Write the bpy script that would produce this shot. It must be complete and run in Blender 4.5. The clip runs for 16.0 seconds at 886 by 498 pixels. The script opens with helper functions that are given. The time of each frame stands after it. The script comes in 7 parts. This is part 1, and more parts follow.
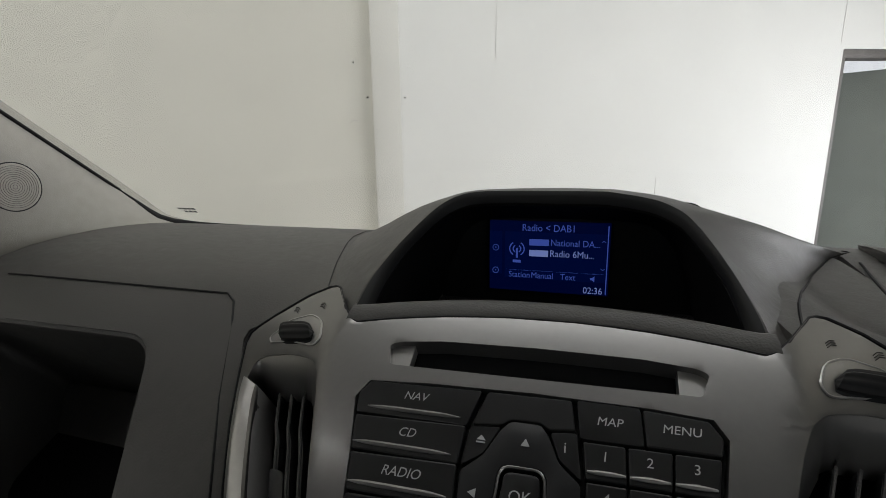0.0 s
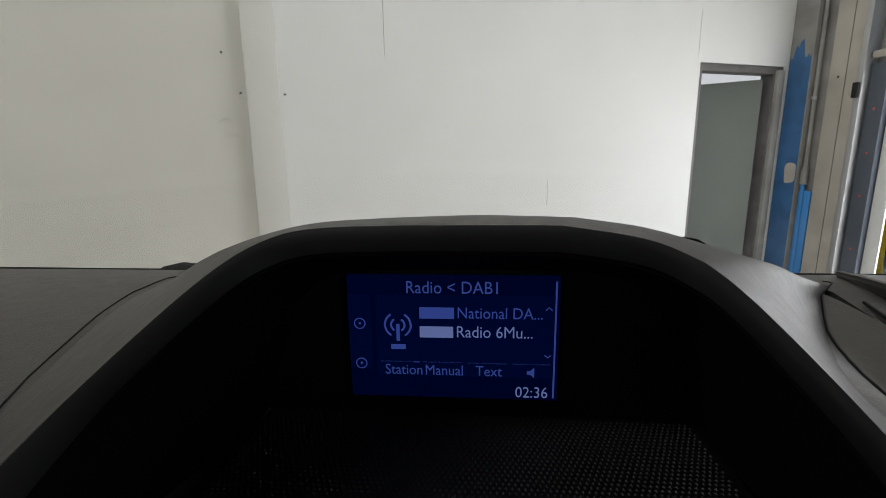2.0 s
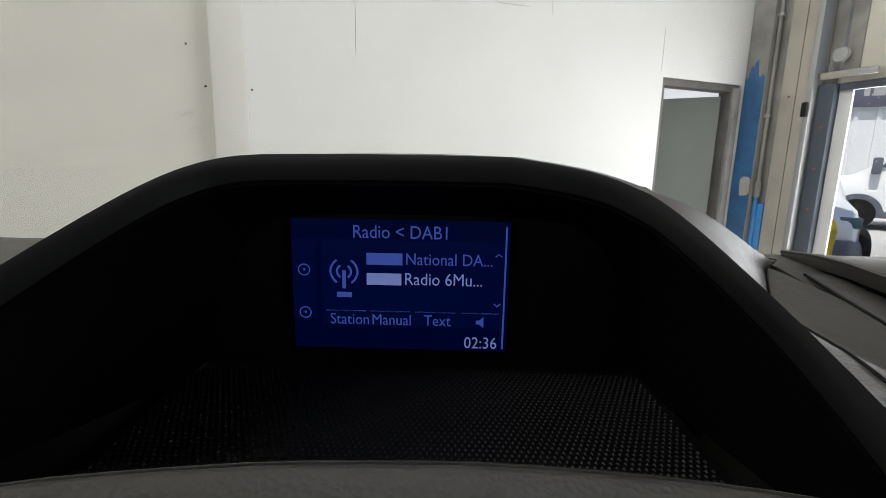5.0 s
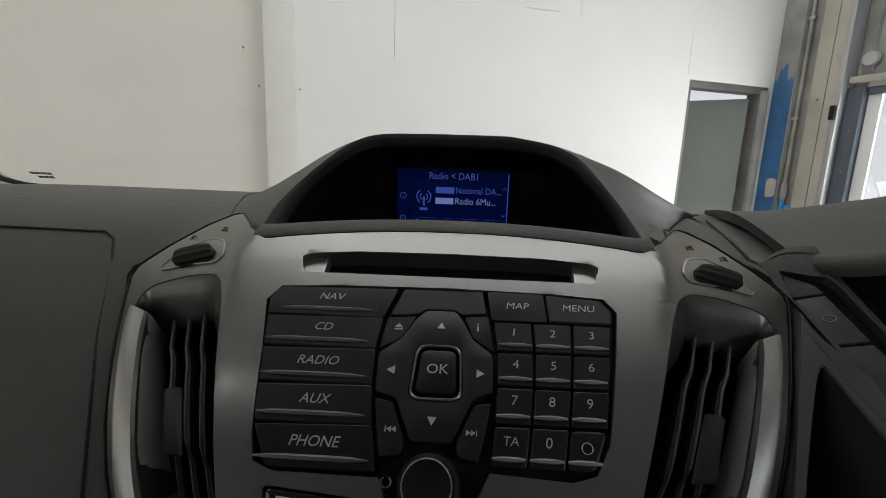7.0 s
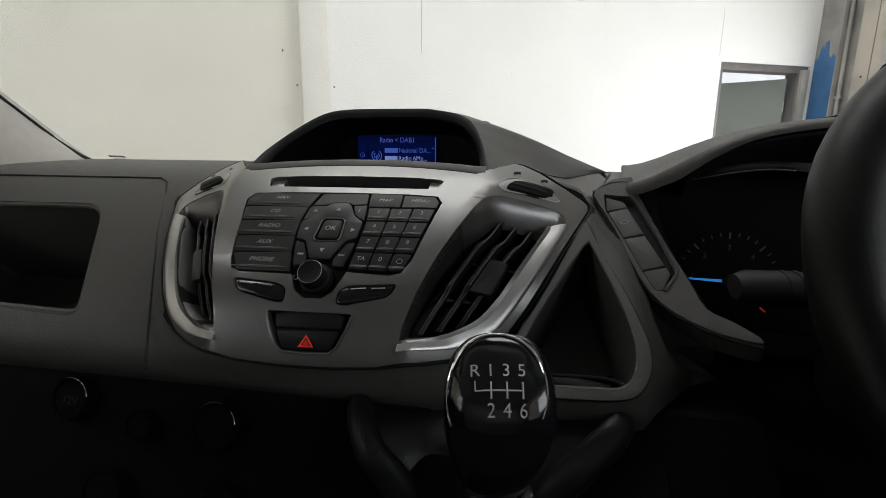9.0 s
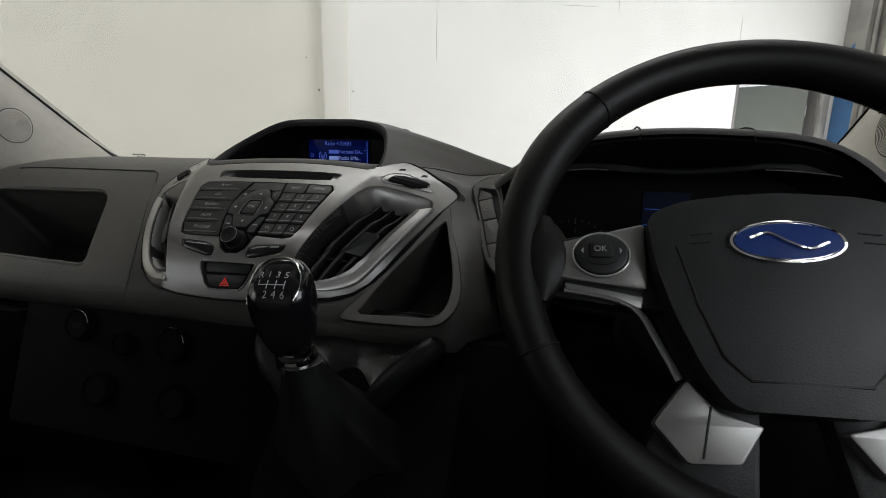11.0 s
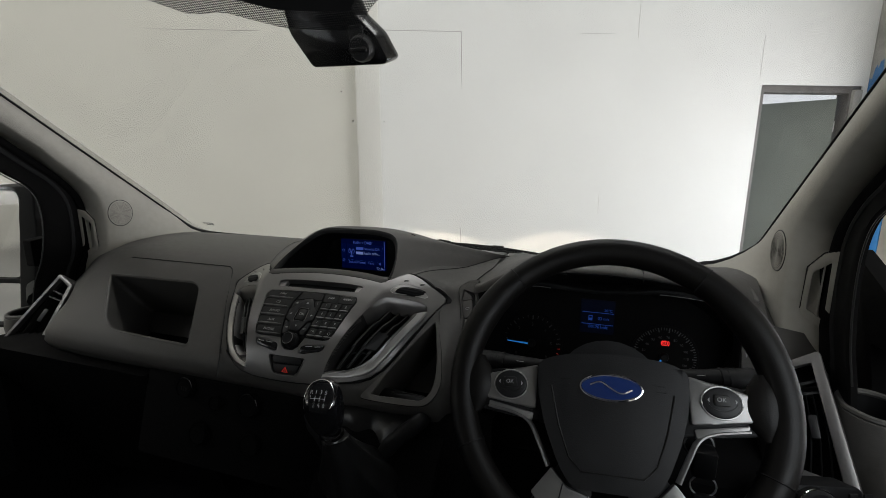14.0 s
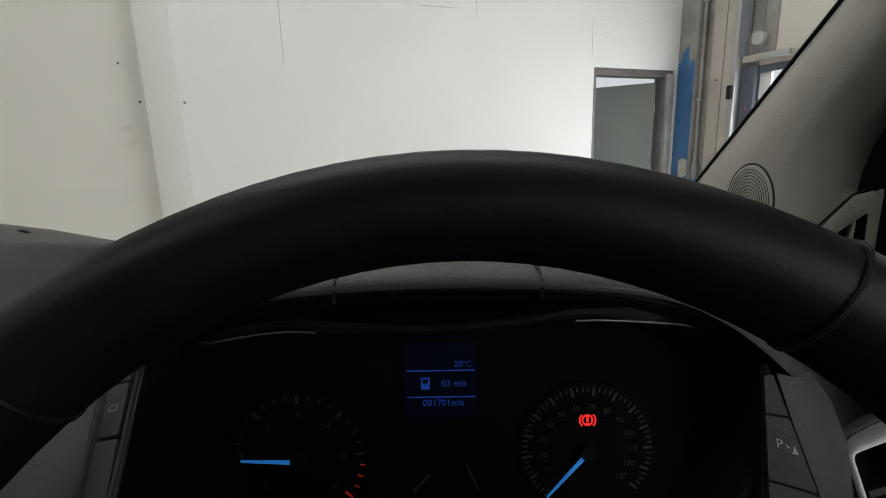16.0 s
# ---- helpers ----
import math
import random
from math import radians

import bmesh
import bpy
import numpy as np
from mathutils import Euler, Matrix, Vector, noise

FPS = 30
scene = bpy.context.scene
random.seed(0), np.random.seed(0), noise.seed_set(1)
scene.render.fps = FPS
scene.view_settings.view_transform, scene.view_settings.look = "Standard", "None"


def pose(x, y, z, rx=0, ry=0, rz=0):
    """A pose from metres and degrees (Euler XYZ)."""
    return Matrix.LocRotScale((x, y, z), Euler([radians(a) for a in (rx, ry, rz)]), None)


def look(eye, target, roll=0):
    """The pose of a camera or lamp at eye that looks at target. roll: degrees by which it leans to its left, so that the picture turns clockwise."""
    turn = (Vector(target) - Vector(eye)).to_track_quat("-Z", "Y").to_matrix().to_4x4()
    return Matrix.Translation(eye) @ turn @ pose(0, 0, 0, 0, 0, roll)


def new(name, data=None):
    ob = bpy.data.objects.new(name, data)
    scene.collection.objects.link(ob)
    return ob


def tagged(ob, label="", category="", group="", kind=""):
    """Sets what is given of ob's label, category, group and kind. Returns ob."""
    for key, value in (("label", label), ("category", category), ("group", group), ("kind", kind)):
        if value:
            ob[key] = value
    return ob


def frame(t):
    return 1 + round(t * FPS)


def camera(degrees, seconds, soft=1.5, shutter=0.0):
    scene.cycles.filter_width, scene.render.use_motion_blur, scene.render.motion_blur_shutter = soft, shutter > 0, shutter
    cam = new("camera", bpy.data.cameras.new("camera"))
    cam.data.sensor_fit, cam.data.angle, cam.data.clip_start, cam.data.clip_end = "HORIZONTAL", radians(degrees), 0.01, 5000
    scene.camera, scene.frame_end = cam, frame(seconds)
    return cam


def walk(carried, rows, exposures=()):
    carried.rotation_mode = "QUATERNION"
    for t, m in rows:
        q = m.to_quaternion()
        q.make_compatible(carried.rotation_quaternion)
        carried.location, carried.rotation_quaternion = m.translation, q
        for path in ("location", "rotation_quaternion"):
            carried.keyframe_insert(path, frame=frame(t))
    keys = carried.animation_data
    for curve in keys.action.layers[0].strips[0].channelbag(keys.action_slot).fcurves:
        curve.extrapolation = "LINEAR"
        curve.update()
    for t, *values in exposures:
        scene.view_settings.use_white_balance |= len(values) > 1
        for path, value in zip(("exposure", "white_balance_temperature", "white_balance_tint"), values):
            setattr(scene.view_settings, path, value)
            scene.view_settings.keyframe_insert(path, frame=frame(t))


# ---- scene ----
cam = camera(87.4, 16.0, soft=0.6)
PATH = [
    (0, (0.024, 0.812, 1.208), (-0.563, 2.679, 0.795), -0.9),
    (0.5, (0.026, 0.875, 1.219), (-0.455, 2.772, 0.809), -0.8),
    (1, (0.008, 0.946, 1.223), (-0.37, 2.867, 0.815), -1.0),
    (1.5, (0.0, 0.997, 1.221), (-0.25, 2.939, 0.814), -0.9),
    (2, (0.005, 1.025, 1.204), (-0.163, 2.976, 0.799), -0.8),
    (2.5, (0.002, 1.049, 1.199), (-0.104, 3.004, 0.793), -0.6),
    (3, (-0.003, 1.039, 1.195), (-0.067, 2.996, 0.79), -0.4),
    (3.5, (0.0, 1.059, 1.18), (-0.044, 3.018, 0.781), -0.2),
    (4, (0.004, 1.062, 1.162), (-0.02, 3.025, 0.778), 0.7),
    (6.5, (0.028, 0.862, 1.187), (-0.056, 2.825, 0.814), 2.3),
    (7, (0.017, 0.791, 1.151), (-0.134, 2.748, 0.769), 2.0),
    (7.5, (0.016, 0.724, 1.12), (-0.196, 2.675, 0.733), 1.7),
    (8, (0.042, 0.662, 1.115), (-0.221, 2.605, 0.72), 1.1),
    (8.5, (0.099, 0.626, 1.11), (-0.203, 2.561, 0.705), 0.7),
    (9, (0.168, 0.616, 1.118), (-0.167, 2.545, 0.709), 0.5),
    (9.5, (0.213, 0.603, 1.1), (-0.167, 2.524, 0.691), 0.5),
    (10, (0.257, 0.59, 1.087), (-0.166, 2.501, 0.677), 0.6),
    (10.2, (0.281, 0.577, 1.085), (-0.152, 2.486, 0.677), 0.8),
    (12.3, (0.474, 0.341, 1.265), (-0.073, 2.223, 0.864), 0.9),
    (12.5, (0.483, 0.322, 1.288), (-0.079, 2.199, 0.887), 1.0),
    (13, (0.499, 0.281, 1.324), (-0.094, 2.148, 0.921), 1.0),
    (13.5, (0.509, 0.266, 1.341), (-0.102, 2.126, 0.934), 0.7),
    (14, (0.496, 0.315, 1.342), (-0.114, 2.175, 0.93), 0.1),
    (14.5, (0.49, 0.439, 1.332), (-0.068, 2.314, 0.914), -0.8),
    (15, (0.499, 0.629, 1.303), (0.072, 2.537, 0.883), -1.5),
    (15.5, (0.511, 0.776, 1.259), (0.281, 2.718, 0.839), -1.7),
    (16, (0.528, 0.835, 1.223), (0.479, 2.791, 0.808), -1.7),
]
walk(cam, [(t, look(eye, target, roll)) for t, eye, target, roll in PATH],
     exposures=[(0.0, -0.24), (1.0, -0.46), (2.0, -0.55), (3.0, -0.50), (3.5, -0.36), (4.0, -0.08), (6.5, -0.36), (7.5, -0.14), (8.5, 0.08), (10.0, 0.14), (12.5, -0.15), (14.0, -0.32), (15.0, -0.47), (16.0, -0.41)])

# ---- world, sun, large lights ----
GROUND = -0.2
world = bpy.data.worlds.new("sky")
scene.world = world
world.use_nodes = True
wn = world.node_tree.nodes
sky = wn.new("ShaderNodeTexSky")
sky.sky_type = "NISHITA"
sky.sun_disc = False
sky.sun_elevation = radians(62)
sky.sun_rotation = radians(219)
world.node_tree.links.new(sky.outputs[0], wn["Background"].inputs[0])
wn["Background"].inputs[1].default_value = 0.15

sun_data = bpy.data.lights.new("sun", "SUN")
sun_data.energy, sun_data.angle, sun_data.color = 5.0, radians(0.5), (1.0, 0.95, 0.88)
sun = new("sun", sun_data)
sun.matrix_world = look((-2.9, -3.6, 8.7), (0, 0, 0))

# the hall's frame: s along the end wall, n outwards through it
WALL_O = Vector((-1.276, 4.084, 0.0))
WALL_S = Vector((0.9237, 0.3832, 0.0))
WALL_N = Vector((-0.3832, 0.9237, 0.0))


def hall(s, n, z):
    return WALL_O + WALL_S * s + WALL_N * n + Vector((0, 0, z))


def area(name, eye, target, w, h, power, colour):
    d = bpy.data.lights.new(name, "AREA")
    d.shape, d.size, d.size_y, d.energy, d.color = "RECTANGLE", w, h, power, colour
    ob = new(name, d)
    ob.matrix_world = look(eye, target)
    return ob


ROOF_Z = 5.6
# unseen lamps under the roof, added to light the hall and the cab
area("unseen_roof_fill", hall(1.0, -1.3, ROOF_Z - 0.05), hall(1.0, -1.3, 0), 5.0, 1.2, 112, (0.965, 0.985, 0.985))
area("unseen_roof_fill", hall(-4.5, -3.4, ROOF_Z - 0.05), hall(-4.5, -3.4, 0), 4.0, 1.6, 200, (0.98, 0.98, 0.96))
area("unseen_roof_fill", hall(-1.0, -6.8, ROOF_Z - 0.05), hall(-1.0, -6.8, 0), 6.0, 1.6, 200, (0.965, 0.985, 0.985))
area("doorway_daylight", hall(4.62, -2.4, 0.85), hall(0, -2.4, 0.9), 3.2, 2.0, 195, (0.96, 0.97, 1.0))


# added fill lamps at the door windows, brightening dash and wheel
area("side_window_fill", (0.97, 0.55, 1.27), (0.15, 1.06, 1.02), 0.5, 0.35, 2.6, (0.88, 0.94, 1.0))
area("side_window_fill", (-0.97, 0.10, 1.30), (-0.45, 1.0, 1.04), 0.5, 0.45, 1.0, (0.86, 0.93, 1.0))


# ---- materials ----
def material(name, colour, rough=0.5, metal=0.0, vary=0.1, scale=25.0, bump=0.0, bump_scale=900.0, coat=0.0, spec=0.5, emit=None, power=0.0, stain=0.0, stain_scale=3.0):
    m = bpy.data.materials.new(name)
    m.use_nodes = True
    t = m.node_tree
    p = t.nodes["Principled BSDF"]
    p.inputs["Roughness"].default_value = rough
    p.inputs["Metallic"].default_value = metal
    p.inputs["Coat Weight"].default_value = coat
    p.inputs["Coat Roughness"].default_value = 0.08
    p.inputs["Specular IOR Level"].default_value = spec
    p.inputs["Base Color"].default_value = (*colour, 1)
    if emit:
        p.inputs["Emission Color"].default_value = (*emit, 1)
        p.inputs["Emission Strength"].default_value = power
    co = t.nodes.new("ShaderNodeTexCoord")
    if vary > 0 or stain > 0:
        a = t.nodes.new("ShaderNodeTexNoise")
        a.inputs["Scale"].default_value, a.inputs["Detail"].default_value = scale, 5
        t.links.new(co.outputs["Object"], a.inputs["Vector"])
        b = t.nodes.new("ShaderNodeTexNoise")
        b.inputs["Scale"].default_value, b.inputs["Detail"].default_value = stain_scale, 6
        t.links.new(co.outputs["Object"], b.inputs["Vector"])
        ra = t.nodes.new("ShaderNodeMapRange")
        ra.inputs[1].default_value, ra.inputs[2].default_value = 0.3, 0.7
        ra.inputs[3].default_value, ra.inputs[4].default_value = 1 - vary, 1 + vary
        t.links.new(a.outputs[0], ra.inputs[0])
        rb = t.nodes.new("ShaderNodeMapRange")
        rb.inputs[1].default_value, rb.inputs[2].default_value = 0.35, 0.65
        rb.inputs[3].default_value, rb.inputs[4].default_value = 1 - stain, 1 + stain * 0.4
        t.links.new(b.outputs[0], rb.inputs[0])
        mul = t.nodes.new("ShaderNodeMath")
        mul.operation = "MULTIPLY"
        t.links.new(ra.outputs[0], mul.inputs[0])
        t.links.new(rb.outputs[0], mul.inputs[1])
        mix = t.nodes.new("ShaderNodeVectorMath")
        mix.operation = "SCALE"
        mix.inputs[0].default_value = colour
        t.links.new(mul.outputs[0], mix.inputs["Scale"])
        t.links.new(mix.outputs[0], p.inputs["Base Color"])
        rr = t.nodes.new("ShaderNodeMapRange")
        rr.inputs[1].default_value, rr.inputs[2].default_value = 0.3, 0.7
        rr.inputs[3].default_value, rr.inputs[4].default_value = max(0.02, rough - min(0.07, vary * 0.5)), min(1, rough + min(0.07, vary * 0.5))
        t.links.new(a.outputs[0], rr.inputs[0])
        t.links.new(rr.outputs[0], p.inputs["Roughness"])
    if bump > 0:
        v = t.nodes.new("ShaderNodeTexVoronoi")
        v.inputs["Scale"].default_value = bump_scale
        t.links.new(co.outputs["Object"], v.inputs["Vector"])
        n = t.nodes.new("ShaderNodeTexNoise")
        n.inputs["Scale"].default_value, n.inputs["Detail"].default_value = bump_scale * 0.35, 3
        t.links.new(co.outputs["Object"], n.inputs["Vector"])
        ad = t.nodes.new("ShaderNodeMath")
        t.links.new(v.outputs["Distance"], ad.inputs[0])
        t.links.new(n.outputs[0], ad.inputs[1])
        k = t.nodes.new("ShaderNodeBump")
        k.inputs["Strength"].default_value, k.inputs["Distance"].default_value = bump, 0.0006
        t.links.new(ad.outputs[0], k.inputs["Height"])
        t.links.new(k.outputs[0], p.inputs["Normal"])
    return m


def glass(name, tint, gloss=0.06):
    m = bpy.data.materials.new(name)
    m.use_nodes = True
    t = m.node_tree
    t.nodes.remove(t.nodes["Principled BSDF"])
    tr = t.nodes.new("ShaderNodeBsdfTransparent")
    tr.inputs[0].default_value = (*tint, 1)
    gl = t.nodes.new("ShaderNodeBsdfGlossy")
    gl.inputs["Roughness"].default_value = 0.02
    mx = t.nodes.new("ShaderNodeMixShader")
    mx.inputs[0].default_value = gloss
    t.links.new(tr.outputs[0], mx.inputs[1])
    t.links.new(gl.outputs[0], mx.inputs[2])
    t.links.new(mx.outputs[0], t.nodes["Material Output"].inputs[0])
    return m


M_DASH = material("dash_grained_plastic", (0.055, 0.052, 0.048), 0.56, vary=0.10, scale=90, bump=0.30, bump_scale=620, stain=0.10, stain_scale=5, spec=0.36)
M_DARK = material("black_grained_plastic", (0.0095, 0.0095, 0.010), 0.5, vary=0.12, scale=40, bump=0.18, bump_scale=700, spec=0.25)
M_BLACK = material("flat_black_plastic", (0.004, 0.004, 0.0043), 0.6, vary=0.1, spec=0.2)
M_GLOSSBLACK = material("gloss_black_plastic", (0.006, 0.006, 0.007), 0.12, vary=0.0)
M_SILVER = material("satin_silver_paint", (0.18, 0.175, 0.170), 0.34, metal=0.85, vary=0.02, scale=300, stain=0.05, stain_scale=12, coat=0.18)
# paler copies of the fascia silver, for places where it catches light
M_SILVER_BRIGHT = material("satin_silver_lit_copy", (0.44, 0.43, 0.42), 0.34, metal=0.7, vary=0.03, scale=300, stain=0.04, stain_scale=12)
M_SILVER_LEG = material("satin_silver_half_lit_copy", (0.29, 0.283, 0.275), 0.36, metal=0.8, vary=0.03, scale=300, stain=0.04, stain_scale=12)
M_MOUTH = material("charcoal_vent_lining", (0.020, 0.0195, 0.019), 0.42, metal=0.0, vary=0.04, scale=300)
M_WHEEL_SILVER = material("satin_silver_wheel_paint", (0.25, 0.245, 0.24), 0.36, metal=0.8, vary=0.03, scale=300, stain=0.05, stain_scale=14)
M_CHROME = material("chrome", (0.8, 0.8, 0.8), 0.08, metal=1.0, vary=0.0)
M_BUTTON = material("soft_dark_button", (0.0085, 0.0083, 0.0082), 0.42, vary=0.06, scale=60, spec=0.24)
M_BUTTONB = material("black_button", (0.0085, 0.0085, 0.009), 0.45, vary=0.06, scale=60, spec=0.3)
M_MARK = material("white_marking", (0.36, 0.36, 0.355), 0.5, vary=0.0)
M_MARKDIM = material("grey_marking", (0.3, 0.3, 0.3), 0.5, vary=0.0)
M_DIM = material("faint_grey_marking", (0.10, 0.10, 0.10), 0.5, vary=0.0)
M_RED = material("red_marking", (0.6, 0.03, 0.02), 0.45, vary=0.0, emit=(1, 0.05, 0.03), power=0.12)
M_LEATHER = material("black_leather", (0.0038, 0.0033, 0.0029), 0.46, vary=0.08, scale=70, bump=0.10, bump_scale=560, spec=0.19, stain=0.05, stain_scale=14)
M_GAITER = material("soft_gaiter_leather", (0.0055, 0.0054, 0.0053), 0.34, vary=0.10, scale=60, bump=0.2, bump_scale=420, spec=0.42)
M_TRIM = material("beige_grey_pillar_trim", (0.28, 0.265, 0.235), 0.7, vary=0.05, scale=60, bump=0.5, bump_scale=900, stain=0.05)
M_HEAD = material("headlining_fabric", (0.40, 0.39, 0.37), 0.9, vary=0.08, scale=120, bump=0.8, bump_scale=600)
M_RUBBER = material("black_rubber", (0.008, 0.008, 0.0085), 0.7, vary=0.12, scale=30, spec=0.2)
M_GLASS = glass("clear_glass", (0.95, 0.95, 0.945), 0.03)
# lining black; on the lower cab panels it also stands in for shade
M_FLOCK_SHADE = material("matt_black_lining_and_shade", (0.0026, 0.0025, 0.0025), 0.85, vary=0.1, spec=0.08)
M_CAB_BACK = material("grey_reflector_paint", (0.32, 0.32, 0.31), 0.6, vary=0.06, scale=10)
M_BULK_RING = material("shaded_grille_groove", (0.11, 0.10, 0.09), 0.7, vary=0.0)
M_STRIP = material("off_white_boxing", (0.70, 0.69, 0.65), 0.72, vary=0.02, scale=4, stain=0.04, stain_scale=0.8)
M_FRIT = material("black_ceramic_band", (0.012, 0.012, 0.013), 0.5, vary=0.0)


def dotted(name, pitch):
    """Black ceramic dots printed on clear glass."""
    m = material(name, (0.012, 0.012, 0.013), 0.5, vary=0.0)
    t = m.node_tree
    co = t.nodes.new("ShaderNodeTexCoord")
    v = t.nodes.new("ShaderNodeTexVoronoi")
    v.inputs["Scale"].default_value = 1.0 / pitch
    v.inputs["Randomness"].default_value = 0.0
    # across the glass and up its slope, so that the dots stay round
    sp = t.nodes.new("ShaderNodeSeparateXYZ")
    t.links.new(co.outputs["Object"], sp.inputs[0])
    up = t.nodes.new("ShaderNodeVectorMath")
    up.operation = "DOT_PRODUCT"
    up.inputs[1].default_value = (0.0, -0.786, 0.619)
    t.links.new(co.outputs["Object"], up.inputs[0])
    flat = t.nodes.new("ShaderNodeCombineXYZ")
    t.links.new(sp.outputs[0], flat.inputs[0])
    t.links.new(up.outputs["Value"], flat.inputs[1])
    t.links.new(flat.outputs[0], v.inputs["Vector"])
    lt = t.nodes.new("ShaderNodeMath")
    lt.operation = "LESS_THAN"
    lt.inputs[1].default_value = 0.44
    t.links.new(v.outputs["Distance"], lt.inputs[0])
    t.links.new(lt.outputs[0], t.nodes["Principled BSDF"].inputs["Alpha"])
    return m


M_DOTS = dotted("printed_black_dots", 0.0042)
M_WHITEWALL = material("white_painted_panel", (0.76, 0.76, 0.74), 0.72, vary=0.02, scale=4, stain=0.03, stain_scale=0.8, bump=0.1, bump_scale=160)
M_CREAMWALL = material("cream_painted_panel", (0.66, 0.645, 0.585), 0.75, vary=0.02, scale=4, stain=0.04, stain_scale=0.8, bump=0.1, bump_scale=160)
M_JOINT = material("panel_joint_shadow_gap", (0.30, 0.29, 0.27), 0.9, vary=0.2, scale=8)
M_CONCRETE = material("worn_concrete_floor", (0.24, 0.235, 0.22), 0.7, vary=0.1, scale=3, stain=0.2, stain_scale=0.6, bump=0.3, bump_scale=60)
M_ROOF = material("pale_roof_sheet", (0.55, 0.55, 0.54), 0.6, vary=0.05)
M_DOORLEAF = material("grey_green_door_paint", (0.155, 0.17, 0.15), 0.5, vary=0.05, scale=6, stain=0.08, stain_scale=1.5)
M_DOORFRAME = material("dark_grey_frame_paint", (0.13, 0.12, 0.115), 0.55, vary=0.15, scale=20, stain=0.3, stain_scale=6)
M_BLUE = material("chipped_blue_paint", (0.035, 0.13, 0.30), 0.5, vary=0.15, scale=14, stain=0.2, stain_scale=5)
M_BLUE2 = material("bright_blue_paint", (0.05, 0.26, 0.62), 0.45, vary=0.08, scale=14, stain=0.1, stain_scale=5)
M_GREYPAINT = material("dirty_grey_paint", (0.30, 0.29, 0.27), 0.6, vary=0.12, scale=12, stain=0.25, stain_scale=4)
M_BEIGE = material("beige_guide_paint", (0.46, 0.42, 0.36), 0.6, vary=0.08, scale=10, stain=0.15, stain_scale=3)
M_STEEL = material("galvanised_steel", (0.42, 0.42, 0.42), 0.45, metal=0.8, vary=0.12, scale=40)
M_DARKSEAL = material("dark_blue_grey_seal", (0.07, 0.085, 0.11), 0.6, vary=0.12, scale=20)
M_CREAMDOOR = material("cream_door_panel", (0.66, 0.63, 0.55), 0.5, vary=0.03, scale=8)
M_ASPHALT = material("pale_concrete_yard", (0.5, 0.5, 0.48), 0.9, vary=0.1, scale=2, stain=0.15, stain_scale=0.4)
M_CARWHITE = material("white_car_paint", (0.78, 0.79, 0.80), 0.25, vary=0.0, coat=0.6)
M_CARDARK = material("dark_bumper_plastic", (0.10, 0.11, 0.14), 0.5, vary=0.1)
M_CARGLASS = material("dark_car_glass", (0.10, 0.16, 0.18), 0.08, vary=0.0)
M_YELLOW = material("yellow_barrier_paint", (0.75, 0.52, 0.03), 0.45, vary=0.08, scale=10)
M_SIGN = material("slate_sign_board", (0.10, 0.10, 0.14), 0.5, vary=0.05)
M_CLADDING = material("white_cladding", (0.72, 0.73, 0.74), 0.5, vary=0.03)


# ---- mesh helpers ----
def finish(bm, angle=38):
    bmesh.ops.recalc_face_normals(bm, faces=bm.faces)
    for f in bm.faces:
        f.smooth = True
    lim = radians(angle)
    for e in bm.edges:
        e.smooth = len(e.link_faces) == 2 and e.calc_face_angle(0.0) < lim
    return bm


def part(name, bm, mat, parent=None, label="", angle=38):
    finish(bm, angle)
    me = bpy.data.meshes.new(name)
    bm.to_mesh(me)
    bm.free()
    me.materials.append(mat)
    ob = new(name, me)
    if parent:
        ob.parent = parent
        ob.matrix_parent_inverse = parent.matrix_world.inverted()
    if label:
        ob["label"] = label
    return ob


def thing(name, label, category, at=(0, 0, 0), group="", kind=""):
    ob = new(name)
    ob.empty_display_size = 0.05
    ob.matrix_world = Matrix.Translation(at)
    return tagged(ob, label, category, group, kind)


def solo(name, bm, mat, label, category, group="", kind="", angle=38):
    return tagged(part(name, bm, mat, None, "", angle), label, category, group, kind)


def rounded(poly, r, n=4):
    out = []
    m = len(poly)
    rs = r if isinstance(r, (list, tuple)) else [r] * m
    for i in range(m):
        a, b, c = Vector(poly[i - 1]), Vector(poly[i]), Vector(poly[(i + 1) % m])
        u, v = a - b, c - b
        d = min(rs[i], u.length * 0.48, v.length * 0.48)
        if d < 1e-6:
            out.append(tuple(b))
            continue
        p, q = b + u.normalized() * d, b + v.normalized() * d
        for k in range(n + 1):
            t = k / n
            out.append(tuple((1 - t) ** 2 * p + 2 * t * (1 - t) * b + t * t * q))
    return out


def catmull(pts, n=6, closed=False):
    P = [Vector(p) for p in pts]
    m = len(P)
    out = []
    for i in range(m if closed else m - 1):
        a = P[(i - 1) % m] if closed or i > 0 else P[0] * 2 - P[1]
        b, c = P[i], P[(i + 1) % m]
        d = P[(i + 2) % m] if closed or i + 2 < m else P[-1] * 2 - P[-2]
        for k in range(n):
            t = k / n
            out.append(0.5 * (2 * b + (c - a) * t + (2 * a - 5 * b + 4 * c - d) * t * t + (3 * b - a - 3 * c + d) * t ** 3))
    if not closed:
        out.append(P[-1])
    return out


def ident(x, y, h):
    return (x, y, h)


